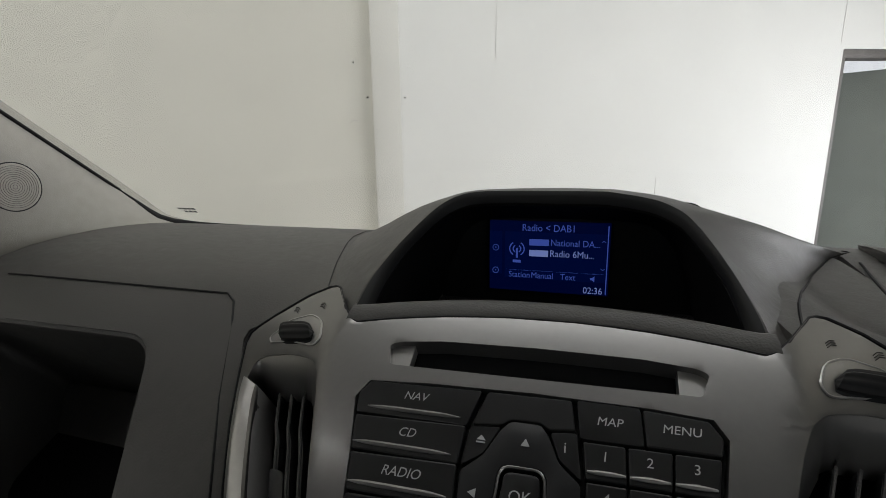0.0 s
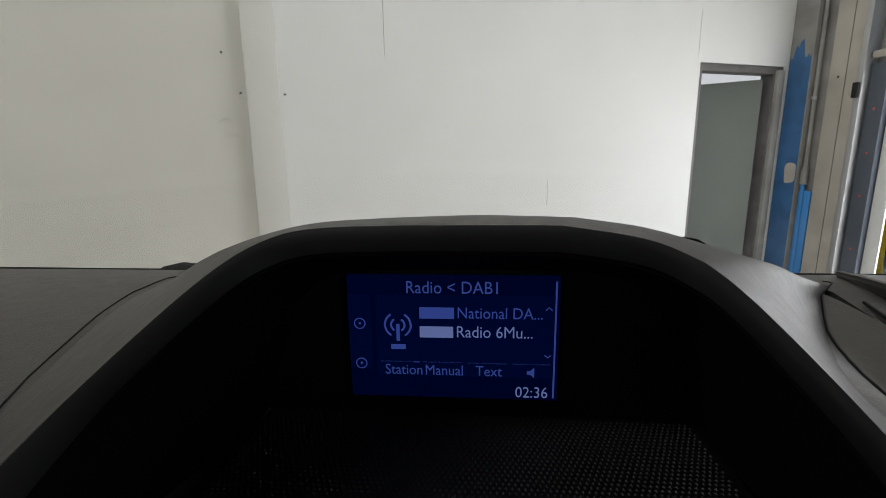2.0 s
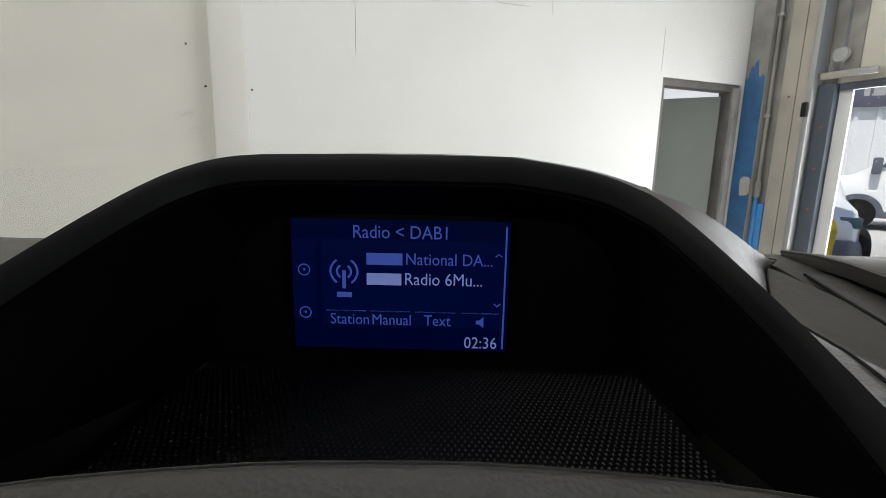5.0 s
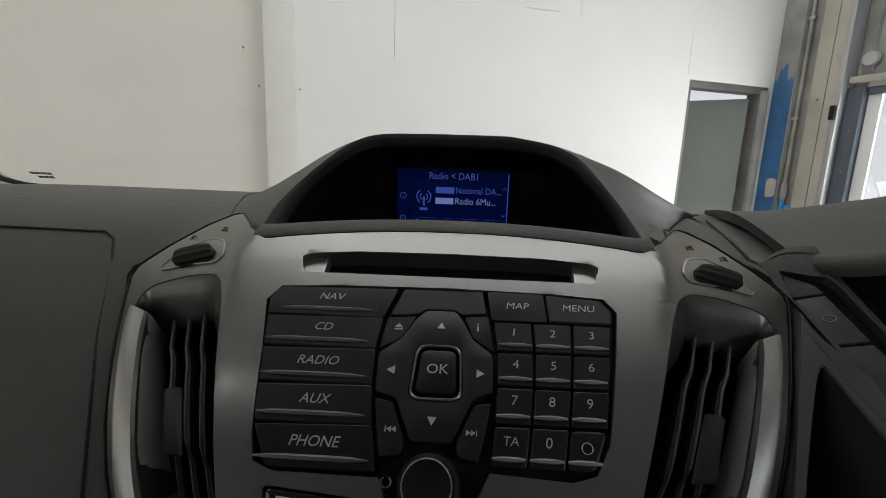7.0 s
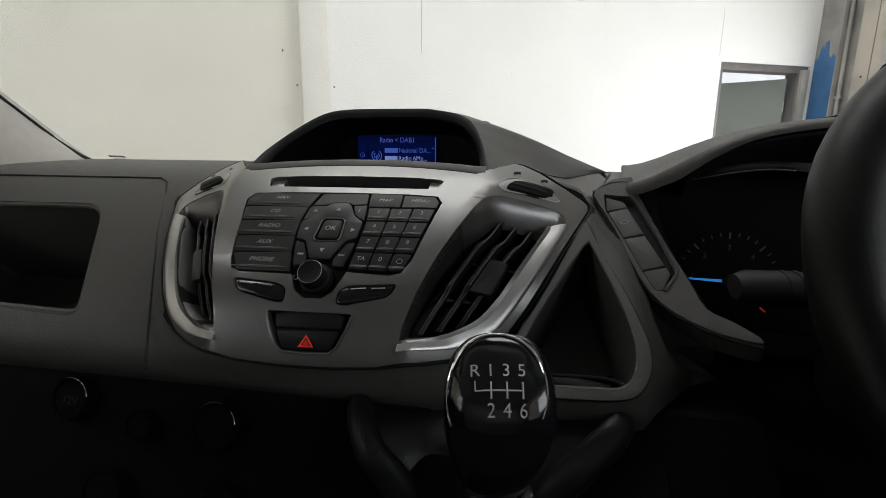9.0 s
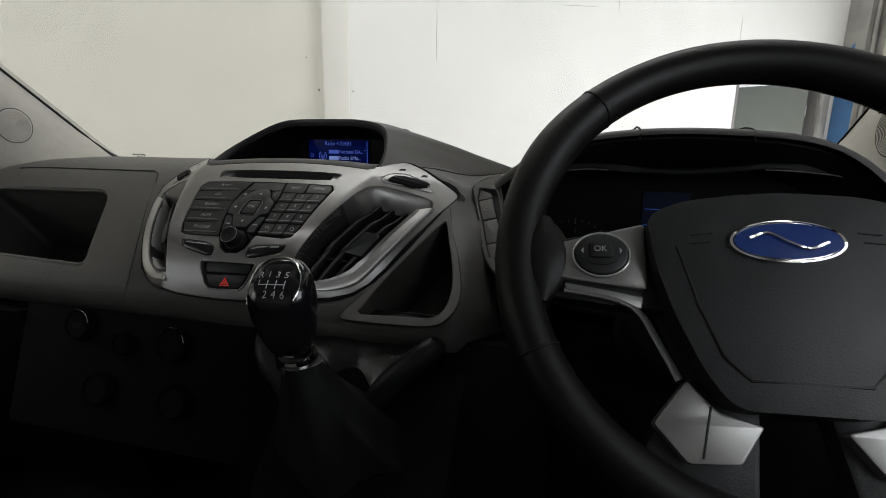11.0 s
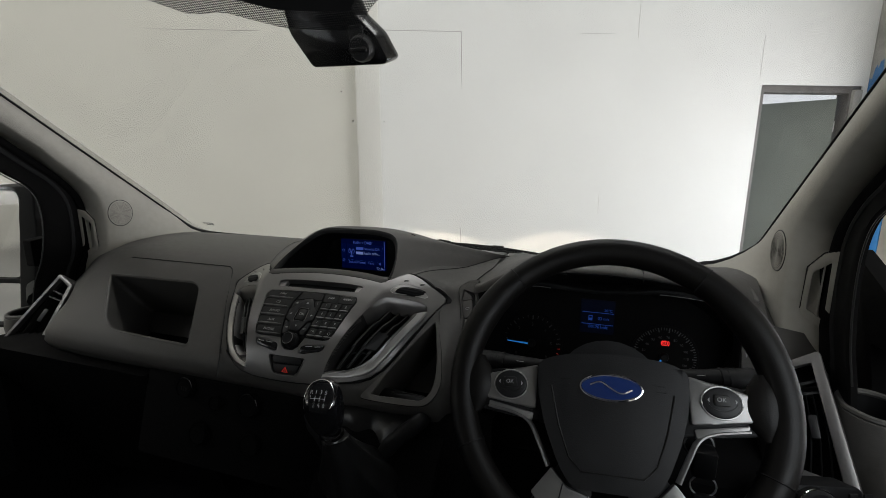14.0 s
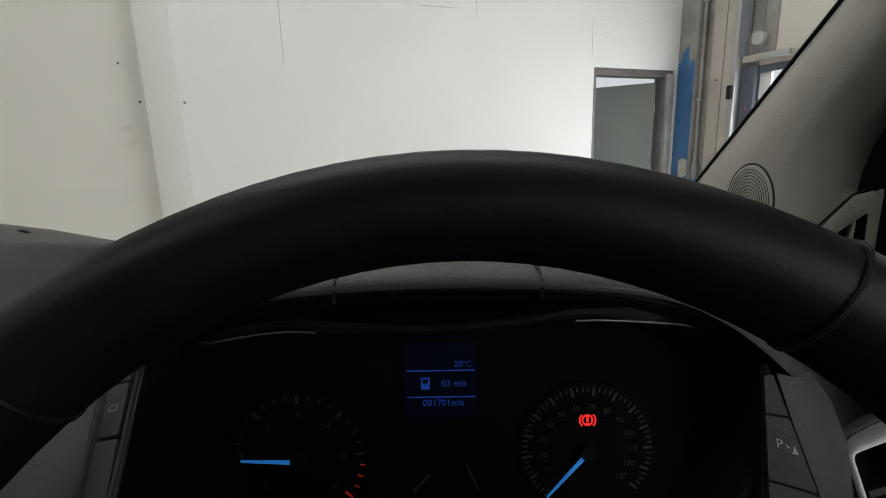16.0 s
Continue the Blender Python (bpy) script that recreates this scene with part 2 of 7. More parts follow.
def plate(outer, holes=(), h0=0.0, h1=0.004, fn=ident, bevel=0.0, cut=0.0, seg=2):
    """A flat shape with holes, given depth, bevelled along its front rim, then laid on a surface."""
    bm = bmesh.new()
    edges, loops = [], []
    for loop in (outer, *holes):
        vs = [bm.verts.new((p[0], p[1], 0)) for p in loop]
        loops.append(vs)
        if holes:
            edges += [bm.edges.new((vs[i - 1], vs[i])) for i in range(len(vs))]
    if holes:
        bmesh.ops.triangle_fill(bm, use_beauty=True, use_dissolve=False, edges=edges)
    else:
        bm.faces.new(loops[0])
    bm.normal_update()
    for f in bm.faces:
        if f.normal.z < 0:
            f.normal_flip()
    if cut:
        for ax in (0, 1):
            lo, hi = min(p[ax] for p in outer), max(p[ax] for p in outer)
            if ax == 0 and cut < 0:
                continue
            c = abs(cut)
            k = lo + c
            while k < hi - 1e-4:
                g = bm.verts[:] + bm.edges[:] + bm.faces[:]
                bmesh.ops.bisect_plane(bm, geom=g, dist=1e-6, plane_co=(k if ax == 0 else 0, k if ax == 1 else 0, 0), plane_no=(ax == 0, ax == 1, 0))
                k += c
    base = bm.faces[:]
    ext = bmesh.ops.extrude_face_region(bm, geom=base)
    top = {v for v in ext["geom"] if isinstance(v, bmesh.types.BMVert)}
    for v in bm.verts:
        v.co.z = h1 if v in top else h0
    if bevel:
        rim = [e for e in bm.edges if e.verts[0] in top and e.verts[1] in top and sum(all(v in top for v in f.verts) for f in e.link_faces) == 1]
        bmesh.ops.bevel(bm, geom=rim, offset=bevel, segments=seg, affect="EDGES", profile=0.5, clamp_overlap=True)
    bmesh.ops.recalc_face_normals(bm, faces=bm.faces)
    for v in bm.verts:
        v.co = fn(v.co.x, v.co.y, v.co.z)
    return bm


def frame_fn(o, ex, ey):
    o, ex, ey = Vector(o), Vector(ex).normalized(), Vector(ey).normalized()
    ez = ex.cross(ey)
    return lambda x, y, h: o + ex * x + ey * y + ez * h


def loft(rows, closed=False, caps=True):
    bm = bmesh.new()
    V = [[bm.verts.new(p) for p in r] for r in rows]
    n = len(V[0])
    for a, b in zip(V, V[1:]):
        for i in range(n if closed else n - 1):
            j = (i + 1) % n
            bm.faces.new((a[i], a[j], b[j], b[i]))
    if closed and caps:
        bm.faces.new(V[0])
        bm.faces.new(V[-1])
    return bm


def shell(rows, t):
    """An open lofted sheet with thickness t behind it."""
    bm = loft(rows)
    bmesh.ops.recalc_face_normals(bm, faces=bm.faces)
    bm.normal_update()
    bmesh.ops.solidify(bm, geom=bm.faces[:], thickness=t)
    return bm


def tube(pts, r, n=10, closed=False, ry=None, up=(0, 0, 1)):
    P = [Vector(p) for p in pts]
    m = len(P)
    rows = []
    for i, p in enumerate(P):
        if closed:
            d = P[(i + 1) % m] - P[i - 1]
        else:
            d = P[min(i + 1, m - 1)] - P[max(i - 1, 0)]
        d.normalize()
        u = Vector(up)
        a = d.cross(u)
        if a.length < 1e-4:
            a = d.cross(Vector((0, 1, 0)))
        a.normalize()
        b = a.cross(d)
        ra = r[i] if isinstance(r, (list, tuple)) else r
        rb = ra if ry is None else (ry[i] if isinstance(ry, (list, tuple)) else ry)
        rows.append([p + a * ra * math.cos(2 * math.pi * k / n) + b * rb * math.sin(2 * math.pi * k / n) for k in range(n)])
    if closed:
        rows.append(rows[0])
        bm = loft(rows, True, False)
        bmesh.ops.remove_doubles(bm, verts=bm.verts, dist=1e-6)
        return bm
    return loft(rows, True)


def box(lo, hi, bevel=0.0, fn=None, seg=2):
    bm = bmesh.new()
    bmesh.ops.create_cube(bm, size=1)
    for v in bm.verts:
        v.co = [lo[i] + (v.co[i] + 0.5) * (hi[i] - lo[i]) for i in range(3)]
    if bevel:
        bmesh.ops.bevel(bm, geom=bm.edges[:], offset=bevel, segments=seg, affect="EDGES", profile=0.5, clamp_overlap=True)
    if fn:
        for v in bm.verts:
            v.co = fn(*v.co)
    return bm


def lathe(profile, fn, n=32):
    """A turned shape: (radius, height) pairs round the local axis."""
    rows = [[fn(r * math.cos(2 * math.pi * k / n), r * math.sin(2 * math.pi * k / n), h) for k in range(n)] for r, h in profile]
    return loft(rows, True)


def lettering(name, body, size, fn, mat, parent, align="CENTER", h=0.0003, squeeze=1.0, slant=0.0):
    c = bpy.data.curves.new(name, "FONT")
    c.body, c.size, c.align_x, c.align_y, c.resolution_u = body, size, align, "CENTER", 3
    ob = bpy.data.objects.new(name, c)
    me = bpy.data.meshes.new_from_object(ob)
    bpy.data.objects.remove(ob)
    bpy.data.curves.remove(c)
    for v in me.vertices:
        v.co = fn(v.co.x * squeeze + v.co.y * slant, v.co.y, h)
    me.name = name
    me.materials.clear()
    me.materials.append(mat)
    ob = new(name, me)
    ob.parent = parent
    ob.matrix_parent_inverse = parent.matrix_world.inverted()
    return ob


# ---- the hall ----
def wall_fn(n0):
    return lambda s, z, h: hall(s, n0 - h, z)


RZ = ROOF_Z
tagged(part("wall_north", plate([(-0.03, GROUND), (3.39, GROUND), (3.39, 1.935), (4.37, 1.935), (4.37, GROUND), (4.6, GROUND), (4.6, RZ), (-0.03, RZ)], h0=-0.2, h1=0, fn=wall_fn(0)), M_WHITEWALL), "white painted panelled wall with faint joints", "wall", kind="structure")
tagged(part("wall_west", plate([(-8, GROUND), (-0.22, GROUND), (-0.22, RZ), (-8, RZ)], h0=-0.2, h1=0, fn=wall_fn(0.05)), M_CREAMWALL), "cream painted panelled wall", "wall", kind="structure")
tagged(part("trim", plate([(-0.23, GROUND), (-0.03, GROUND), (-0.03, RZ), (-0.23, RZ)], h0=-0.2, h1=0.0, fn=wall_fn(-0.014), bevel=0.006), M_STRIP), "pale boxed-in column strip between wall panels", "wall trim", kind="structure")


def roller_fn(s0):
    return lambda n, z, h: hall(s0 - h, n, z)


OPEN_A, OPEN_B = -4.3, -0.74
tagged(part("wall_east", plate([(-9.5, GROUND), (OPEN_A, GROUND), (OPEN_A, 4.2), (OPEN_B + 0.04, 4.2), (OPEN_B + 0.04, GROUND), (0.0, GROUND), (0.0, RZ), (-9.5, RZ)], h0=-0.12, h1=0, fn=roller_fn(4.6)), M_GREYPAINT), "grey painted wall around the vehicle doorway", "wall", kind="structure")
tagged(part("wall_south", plate([(-8, GROUND), (4.6, GROUND), (4.6, RZ), (-8, RZ)], h0=0, h1=0.2, fn=wall_fn(-9.5)), M_WHITEWALL), "white painted wall at the hall's end", "wall", kind="structure")
tagged(part("wall_far_west", plate([(-9.5, GROUND), (0, GROUND), (0, RZ), (-9.5, RZ)], h0=0, h1=0.2, fn=roller_fn(-7.8)), M_CREAMWALL), "cream painted side wall", "wall", kind="structure")
tagged(part("ceiling", plate([(-8, -9.5), (4.8, -9.5), (4.8, 0.2), (-8, 0.2)], h0=0, h1=0.1, fn=lambda s, n, h: hall(s, n, RZ + h)), M_ROOF), "pale sheet roof of the hall", "ceiling", kind="structure")
tagged(part("floor", plate([(-8, -9.5), (4.75, -9.5), (4.75, 0.3), (-8, 0.3)], h0=-0.1, h1=0, fn=lambda s, n, h: hall(s, n, GROUND + h)), M_CONCRETE), "worn grey concrete workshop floor", "floor", kind="structure")
tagged(part("ground", plate([(-1500, -1500), (1500, -1500), (1500, 1500), (-1500, 1500)], h0=-0.2, h1=0, fn=lambda s, n, h: hall(s, n, GROUND - 0.03 + h)), M_ASPHALT), "pale sunlit concrete yard", "ground", kind="structure")


def hairline(a, b, n, w=0.0022):
    d = (Vector(b) - Vector(a)).normalized()
    q = Vector((-d.y, d.x)) * w
    a, b = Vector(a), Vector(b)
    return plate([a - q, b - q, b + q, a + q], h0=0, h1=0.0012, fn=wall_fn(n))


JOINTS = [((-0.03, 2.325), (0.665, 2.327), 0), ((0.665, 1.86), (0.665, 2.327), 0), ((-1.9, 2.31), (-1.0, 2.312), 0.05), ((3.36, 1.98), (3.36, 2.35), 0), ((2.2, 2.3), (2.2, 2.75), 0), ((0.67, 0.42), (0.67, 0.66), 0), ((1.95, 0.78), (1.95, 0.98), 0), ((1.7, 2.33), (2.0, 2.335), 0)]
for a, b, n in JOINTS:
    tagged(part("trim", hairline(a, b, n, 0.0018), M_JOINT), "fine panel joint line in the painted wall", "wall joint", kind="structure")
MARKS = [(0.0, 1.592, 0, 0.008), (1.41, 1.739, 0, 0.006), (-0.36, 1.84, 0.05, 0.008), (-0.27, 1.60, 0.05, 0.008)]
for s, z, n, r in MARKS:
    pts = [(s + r * math.cos(k * 1.05) * random.uniform(0.5, 1.3), z + r * math.sin(k * 1.05) * random.uniform(0.5, 1.3)) for k in range(6)]
    tagged(part("trim", plate(pts, h0=0, h1=0.001, fn=wall_fn(n)), M_BLACK), "small dark chip in the wall paint", "wall mark", kind="structure")
for s, z in ((-0.385, 1.425), (-0.35, 1.33)):
    pts = [hall(s - 0.03, 0.048, z - 0.012), hall(s, 0.047, z + 0.012), hall(s + 0.03, 0.047, z + 0.012), hall(s + 0.04, 0.048, z - 0.004)]
    tagged(part("trim", tube(catmull(pts, 4), 0.0018, 5), M_JOINT), "curved scuff on the cream wall", "wall mark", kind="structure")

# doorway in the end wall: frame, leaf standing ajar
dr = thing("door_1", "grey-green steel door standing ajar in a dark frame", "door", hall(3.9, 0.0, GROUND), kind="structure")
part("door_frame", plate([(3.39, GROUND), (3.39, 1.935), (4.37, 1.935), (4.37, GROUND), (4.26, GROUND), (4.26, 1.87), (3.43, 1.87), (3.43, GROUND)], h0=-0.14, h1=-0.012, fn=wall_fn(0), bevel=0.004), M_DOORFRAME, dr, "scuffed dark grey frame")
leaf_fn = frame_fn(hall(4.22, 0.09, GROUND), tuple(hall(3.50, 0.50, 0) - hall(4.22, 0.09, 0)), (0, 0, 1))
part("door_leaf", plate([(0, 0.01), (0.84, 0.01), (0.84, 2.03), (0, 2.03)], h0=-0.02, h1=0.025, fn=lambda x, y, h: leaf_fn(x, y - (0.045 * x if y > 1 else 0), h), bevel=0.003), M_DOORLEAF, dr)
for z in (0.35, 1.15, 1.78):
    part("hinge", box((-0.02, z - 0.05, 0.024), (0.03, z + 0.05, 0.04), 0.003, leaf_fn), M_STEEL, dr)
part("lock_strip", box((0.0, 0.5, 0.026), (0.018, 1.95, 0.036), 0.002, leaf_fn), M_STEEL, dr)
part("lining", plate([(4.28, GROUND), (4.36, GROUND), (4.36, 1.9), (4.28, 1.9)], h0=-0.1, h1=0.02, fn=wall_fn(0), bevel=0.004), M_GREYPAINT, dr, "dirty pale door lining")

# corner column with chipped blue paint, conduit and door guide
col = thing("column", "steel column with chipped blue and grey paint", "column", hall(4.5, -0.1, GROUND))
jag = [(-0.20, GROUND)] + [(-0.20, 2.05)]
random.seed(4)
for k in range(15):
    n = -0.20 + 0.19 * k / 14
    jag.append((n, 2.06 + random.uniform(-0.06, 0.05) + (0.05 if 5 < k < 12 else -0.02)))
jag += [(-0.01, GROUND)]
part("flange", plate([(-0.21, GROUND), (-0.004, GROUND), (-0.004, RZ - 0.1), (-0.21, RZ - 0.1)], h0=-0.1, h1=0.0, fn=roller_fn(4.41), bevel=0.005), M_GREYPAINT, col)
part("paint_coat", plate(jag, h0=0, h1=0.002, fn=roller_fn(4.41)), M_BLUE, col, "dark blue paint with a ragged upper edge")
part("bare_patch", plate(rounded([(-0.195, 0.9), (-0.10, 0.88), (-0.09, 1.05), (-0.13, 1.08), (-0.195, 1.06)], 0.03), h0=0, h1=0.0035, fn=roller_fn(4.41)), M_BEIGE, col, "beige patch of bare filler")
part("return_face", plate([(-0.33, GROUND), (-0.21, GROUND), (-0.21, RZ - 0.1), (-0.33, RZ - 0.1)], h0=-0.1, h1=0.0, fn=roller_fn(4.50), bevel=0.005), M_GREYPAINT, col, "grey flange with peeling paint")
part("guard", plate([(-0.32, GROUND), (-0.21, GROUND), (-0.21, 0.82), (-0.32, 0.82)], h0=0, h1=0.03, fn=roller_fn(4.49), bevel=0.008), M_BLUE2, col, "bright blue lower guard")
cd = thing("conduit", "grey plastic conduit with a coupling running up the column", "conduit", hall(4.44, -0.235, GROUND))
part("pipe", tube([hall(4.455, -0.245, 1.02), hall(4.455, -0.235, 3.0), hall(4.455, -0.235, RZ - 0.2)], 0.016, 12), M_GREYPAINT, cd)
part("coupling", tube([hall(4.455, -0.245, 0.88), hall(4.455, -0.245, 1.03)], 0.03, 14), M_GREYPAINT, cd)
part("lower_pipe", tube([hall(4.455, -0.25, GROUND), hall(4.455, -0.245, 0.9)], 0.018, 12), M_BLUE2, cd)
for z in (1.62, 2.5):
    part("clip", box((-0.27, z, 0.0), (-0.20, z + 0.03, 0.03), 0.003, roller_fn(4.47)), M_STEEL, cd)
wr = solo("cable", tube(catmull([hall(4.44, 0.0, 0.5 + 0.1 * k) + WALL_N * random.uniform(-0.012, 0.02) + WALL_S * random.uniform(-0.03, 0.012) for k in range(15)], 3), 0.004, 6), M_MARKDIM, "loose pale cable ties and wire beside the door frame", "cable")

gd = thing("door_guide", "beige steel guide post beside the vehicle doorway", "door guide", hall(4.5, -0.5, GROUND))
part("post", plate([(-0.56, GROUND), (-0.335, GROUND), (-0.335, RZ - 0.3), (-0.56, RZ - 0.3)], h0=-0.1, h1=0.03, fn=roller_fn(4.48), bevel=0.006), M_BEIGE, gd)
part("channel", plate([(-0.61, GROUND), (-0.565, GROUND), (-0.565, 2.9), (-0.61, 2.9)], h0=-0.1, h1=0.05, fn=roller_fn(4.48), bevel=0.004), M_STEEL, gd)
part("seal", plate([(-0.74, GROUND), (-0.615, GROUND), (-0.615, 1.86), (-0.74, 1.86)], h0=-0.12, h1=0.0, fn=roller_fn(4.5), bevel=0.01), M_DARKSEAL, gd, "dark rubber edge seal")
part("white_seal", plate([(-0.845, GROUND), (-0.745, GROUND), (-0.745, 1.84), (-0.845, 1.84)], h0=-0.02, h1=0.0, fn=roller_fn(4.56), bevel=0.004), M_WHITEWALL, gd, "white plastic edge strip")
part("groove", plate([(-0.472, GROUND), (-0.466, GROUND), (-0.466, RZ - 0.4), (-0.472, RZ - 0.4)], h0=0.02, h1=0.0325, fn=roller_fn(4.48)), M_DOORFRAME, gd)
part("switch", box((-0.60, 1.60, 0.05), (-0.555, 1.72, 0.075), 0.004, roller_fn(4.48)), M_DARK, gd, "small black limit switch")
for z in (0.35, 0.8, 1.15, 1.5):
    part("rivet", box((-0.69, z, 0.0), (-0.675, z + 0.015, 0.006), 0.002, roller_fn(4.5)), M_RED, gd)
part("bolt_head", box((-0.42, 1.78, 0.03), (-0.405, 1.795, 0.036), 0.002, roller_fn(4.48)), M_BLACK, gd)

sd = thing("sectional_door", "cream sectional lifting door raised above the vehicle doorway", "garage door", hall(4.5, -2.4, 1.86))
for k, (a, b) in enumerate(((1.93, 2.5), (2.51, 3.1), (3.11, 3.7), (3.71, 4.2))):
    part("panel", plate([(OPEN_A - 0.1, a), (OPEN_B - 0.02, a), (OPEN_B - 0.02, b), (OPEN_A - 0.1, b)], h0=-0.05, h1=0, fn=roller_fn(4.53), bevel=0.01), M_CREAMDOOR, sd)
part("bottom_rail", plate([(OPEN_A - 0.1, 1.86), (OPEN_B - 0.02, 1.86), (OPEN_B - 0.02, 1.945), (OPEN_A - 0.1, 1.945)], h0=-0.06, h1=0.012, fn=roller_fn(4.53), bevel=0.006), M_BEIGE, sd)
part("bottom_seal", plate([(OPEN_A - 0.1, 1.80), (OPEN_B - 0.02, 1.80), (OPEN_B - 0.02, 1.857), (OPEN_A - 0.1, 1.857)], h0=-0.05, h1=0.0, fn=roller_fn(4.53)), M_DARKSEAL, sd)
part("stile", plate([(OPEN_B - 0.14, 1.95), (OPEN_B - 0.03, 1.95), (OPEN_B - 0.03, 4.1), (OPEN_B - 0.14, 4.1)], h0=0, h1=0.012, fn=roller_fn(4.53), bevel=0.003), M_GREYPAINT, sd)
part("roller_bracket", box((OPEN_B - 0.22, 1.9, 0.012), (OPEN_B + 0.12, 1.955, 0.05), 0.01, roller_fn(4.53)), M_BEIGE, sd)
part("latch_box", box((OPEN_B - 0.30, 1.895, 0.05), (OPEN_B - 0.10, 1.945, 0.075), 0.006, roller_fn(4.53)), M_STEEL, sd)
part("pulley", lathe([(0.0, 0.0), (0.055, 0.0), (0.06, 0.01), (0.05, 0.02), (0.06, 0.03), (0.055, 0.04), (0.0, 0.04)], lambda x, y, h: hall(4.5 - h, OPEN_B - 0.02 + x, 2.08 + y), 20), M_STEEL, sd)
for k in range(5):
    c = (OPEN_B + 0.035 + 0.012 * (k % 2), 1.97 + 0.035 * k)
    part("chain_link", tube([hall(4.47, c[0] + 0.012 * math.cos(u), c[1] + 0.02 * math.sin(u)) for u in [i * math.pi / 4 for i in range(8)]], 0.004, 6, True), M_STEEL, sd)

# ---- the van's cab ----
# dashboard face on the passenger side and below the cluster: a sloping plane
FACE_O, FACE_D, FACE_N = Vector((0, 1.14, 1.08)), Vector((0, -0.8025, -0.5967)), Vector((0, -0.5967, 0.8025))


def face(x, v, h):
    return FACE_O + Vector((x, 0, 0)) + FACE_D * v + FACE_N * h


# curved centre stack: v runs down its front
STACK = np.array([(1.119, 1.112), (1.10, 1.107), (1.062, 1.087), (1.032, 1.0715), (1.0, 1.050), (0.972, 1.0275), (0.951, 1.0), (0.938, 0.970), (0.930, 0.93), (0.927, 0.90)])
STACK_V = np.r_[0, np.cumsum(np.hypot(*np.diff(STACK, axis=0).T))] - float(np.hypot(0.019, 0.005))
FIT_Y, FIT_Z = np.polyfit(STACK_V, STACK[:, 0], 5), np.polyfit(STACK_V, STACK[:, 1], 5)
DER_Y, DER_Z = np.polyder(FIT_Y), np.polyder(FIT_Z)


def flat_stack(x, v, h):
    dy, dz = float(np.polyval(DER_Y, v)), float(np.polyval(DER_Z, v))
    k = math.hypot(dy, dz)
    return Vector((x, float(np.polyval(FIT_Y, v)) + h * dz / k, float(np.polyval(FIT_Z, v)) - h * dy / k))


FOLD = Vector((0.0, 0.724, 1.12))


def stack(x, v, h):
    """The stack's skin: its middle is flat, the wings that hold the vents fold back towards the dash behind a tight crease."""
    m = abs(x) - (0.120 - 0.30 * max(-0.03, min(0.14, v - 0.07)))
    lam = 4.1 * m * m / (m + 0.006) if m > 0 else 0.0
    p = FOLD + (flat_stack(x, v, h) - FOLD) * (1 + lam)
    p.y += 0.046 * p.x
    return p


def mirrored(half):
    """A closed outline from its right half, given from the top middle to the bottom middle."""
    return list(half) + [(-x, v) for x, v in reversed(half) if abs(x) > 1e-6]


# -- shell: floor, unseen back panel, roof lining, doors, pillars, glass --
tagged(part("cab_floor", box((-0.95, -0.6, 0.28), (0.95, 1.75, 0.34)), M_RUBBER), "black rubber cab floor mat", "floor", kind="structure")
# unseen panel, added with a pale grey that reflects light forwards
tagged(part("cab_back_reflector", box((-0.97, -0.66, 0.3), (0.97, -0.6, 1.8)), M_CAB_BACK), "unseen grey panel closing the cab, lightened to reflect into it", "bulkhead", kind="structure")
tagged(part("firewall", box((-0.93, 1.55, 0.3), (0.93, 1.60, 0.97)), M_BLACK), "black firewall below the windscreen", "bulkhead", kind="structure")
roof = [[(x, y, 1.80 - 0.05 * (x / 0.9) ** 2 - 0.10 * max(0, y - 0.4) ** 2) for x in np.linspace(-0.88, 0.88, 13)] for y in np.linspace(-0.62, 0.75, 10)]
tagged(part("headlining", shell(roof, 0.03), M_HEAD), "pale fabric roof lining", "headlining", kind="structure")


def wscreen(u, k, h=0.0):
    """The windscreen: u across from -1 to 1, k up from 0 to 1; h is towards the cab."""
    bow = 1 - u * u
    return Vector((u * 0.87, 1.572 + (0.07 + 0.09 * k) * bow - k * 0.87 - 0.60 * h, 1.08 - 0.01 * bow + k * 0.685 - 0.80 * h))


pane = shell([[wscreen(u, k) for u in np.linspace(-1, 1, 21)] for k in np.linspace(-0.10, 1, 10)], 0.004)
ws = part("windscreen", pane, M_GLASS)
tagged(ws, "clear bonded windscreen with a black dotted upper band", "windscreen", kind="structure")
ws.visible_shadow = False
# dotted band at the top of the glass, dipping behind the sensor cover
band = thing("screen_band", "black dotted ceramic band on the glass", "windscreen band", (0, 1.1, 1.7), kind="structure")
# engraved maker's stamp in the glass corner, as bars
st = thing("glass_stamp", "small black printed stamp in the glass corner", "glass stamp", (-0.727, 1.50, 1.10))
for k in range(4):
    for j in range(2):
        if (k, j) in ((0, 0),):
            continue
        u, q = -0.888 + 0.011 * k + 0.004 * j, 0.030 + 0.010 * j
        part("bar", loft([[wscreen(u, q, 0.006), wscreen(u + 0.009, q, 0.006)], [wscreen(u, q + 0.006, 0.006), wscreen(u + 0.009, q + 0.006, 0.006)]]), M_FRIT, st)


SEAL_Z = [0.60, 0.95, 1.03, 1.06, 1.11, 1.17, 1.22, 1.265, 1.305, 1.365, 1.40, 1.50, 1.60, 1.66, 1.76]
SEAL_Y = [1.15, 1.20, 1.218, 1.236, 1.243, 1.245, 1.235, 1.200, 1.155, 1.100, 1.050, 0.92, 0.72, 0.52, 0.40]


def seal_y(z):
    return sum(float(np.interp(z + d, SEAL_Z, SEAL_Y)) for d in (-0.02, -0.01, 0, 0.01, 0.02)) / 5


def lerp2(a, b, t):
    return a + (b - a) * t


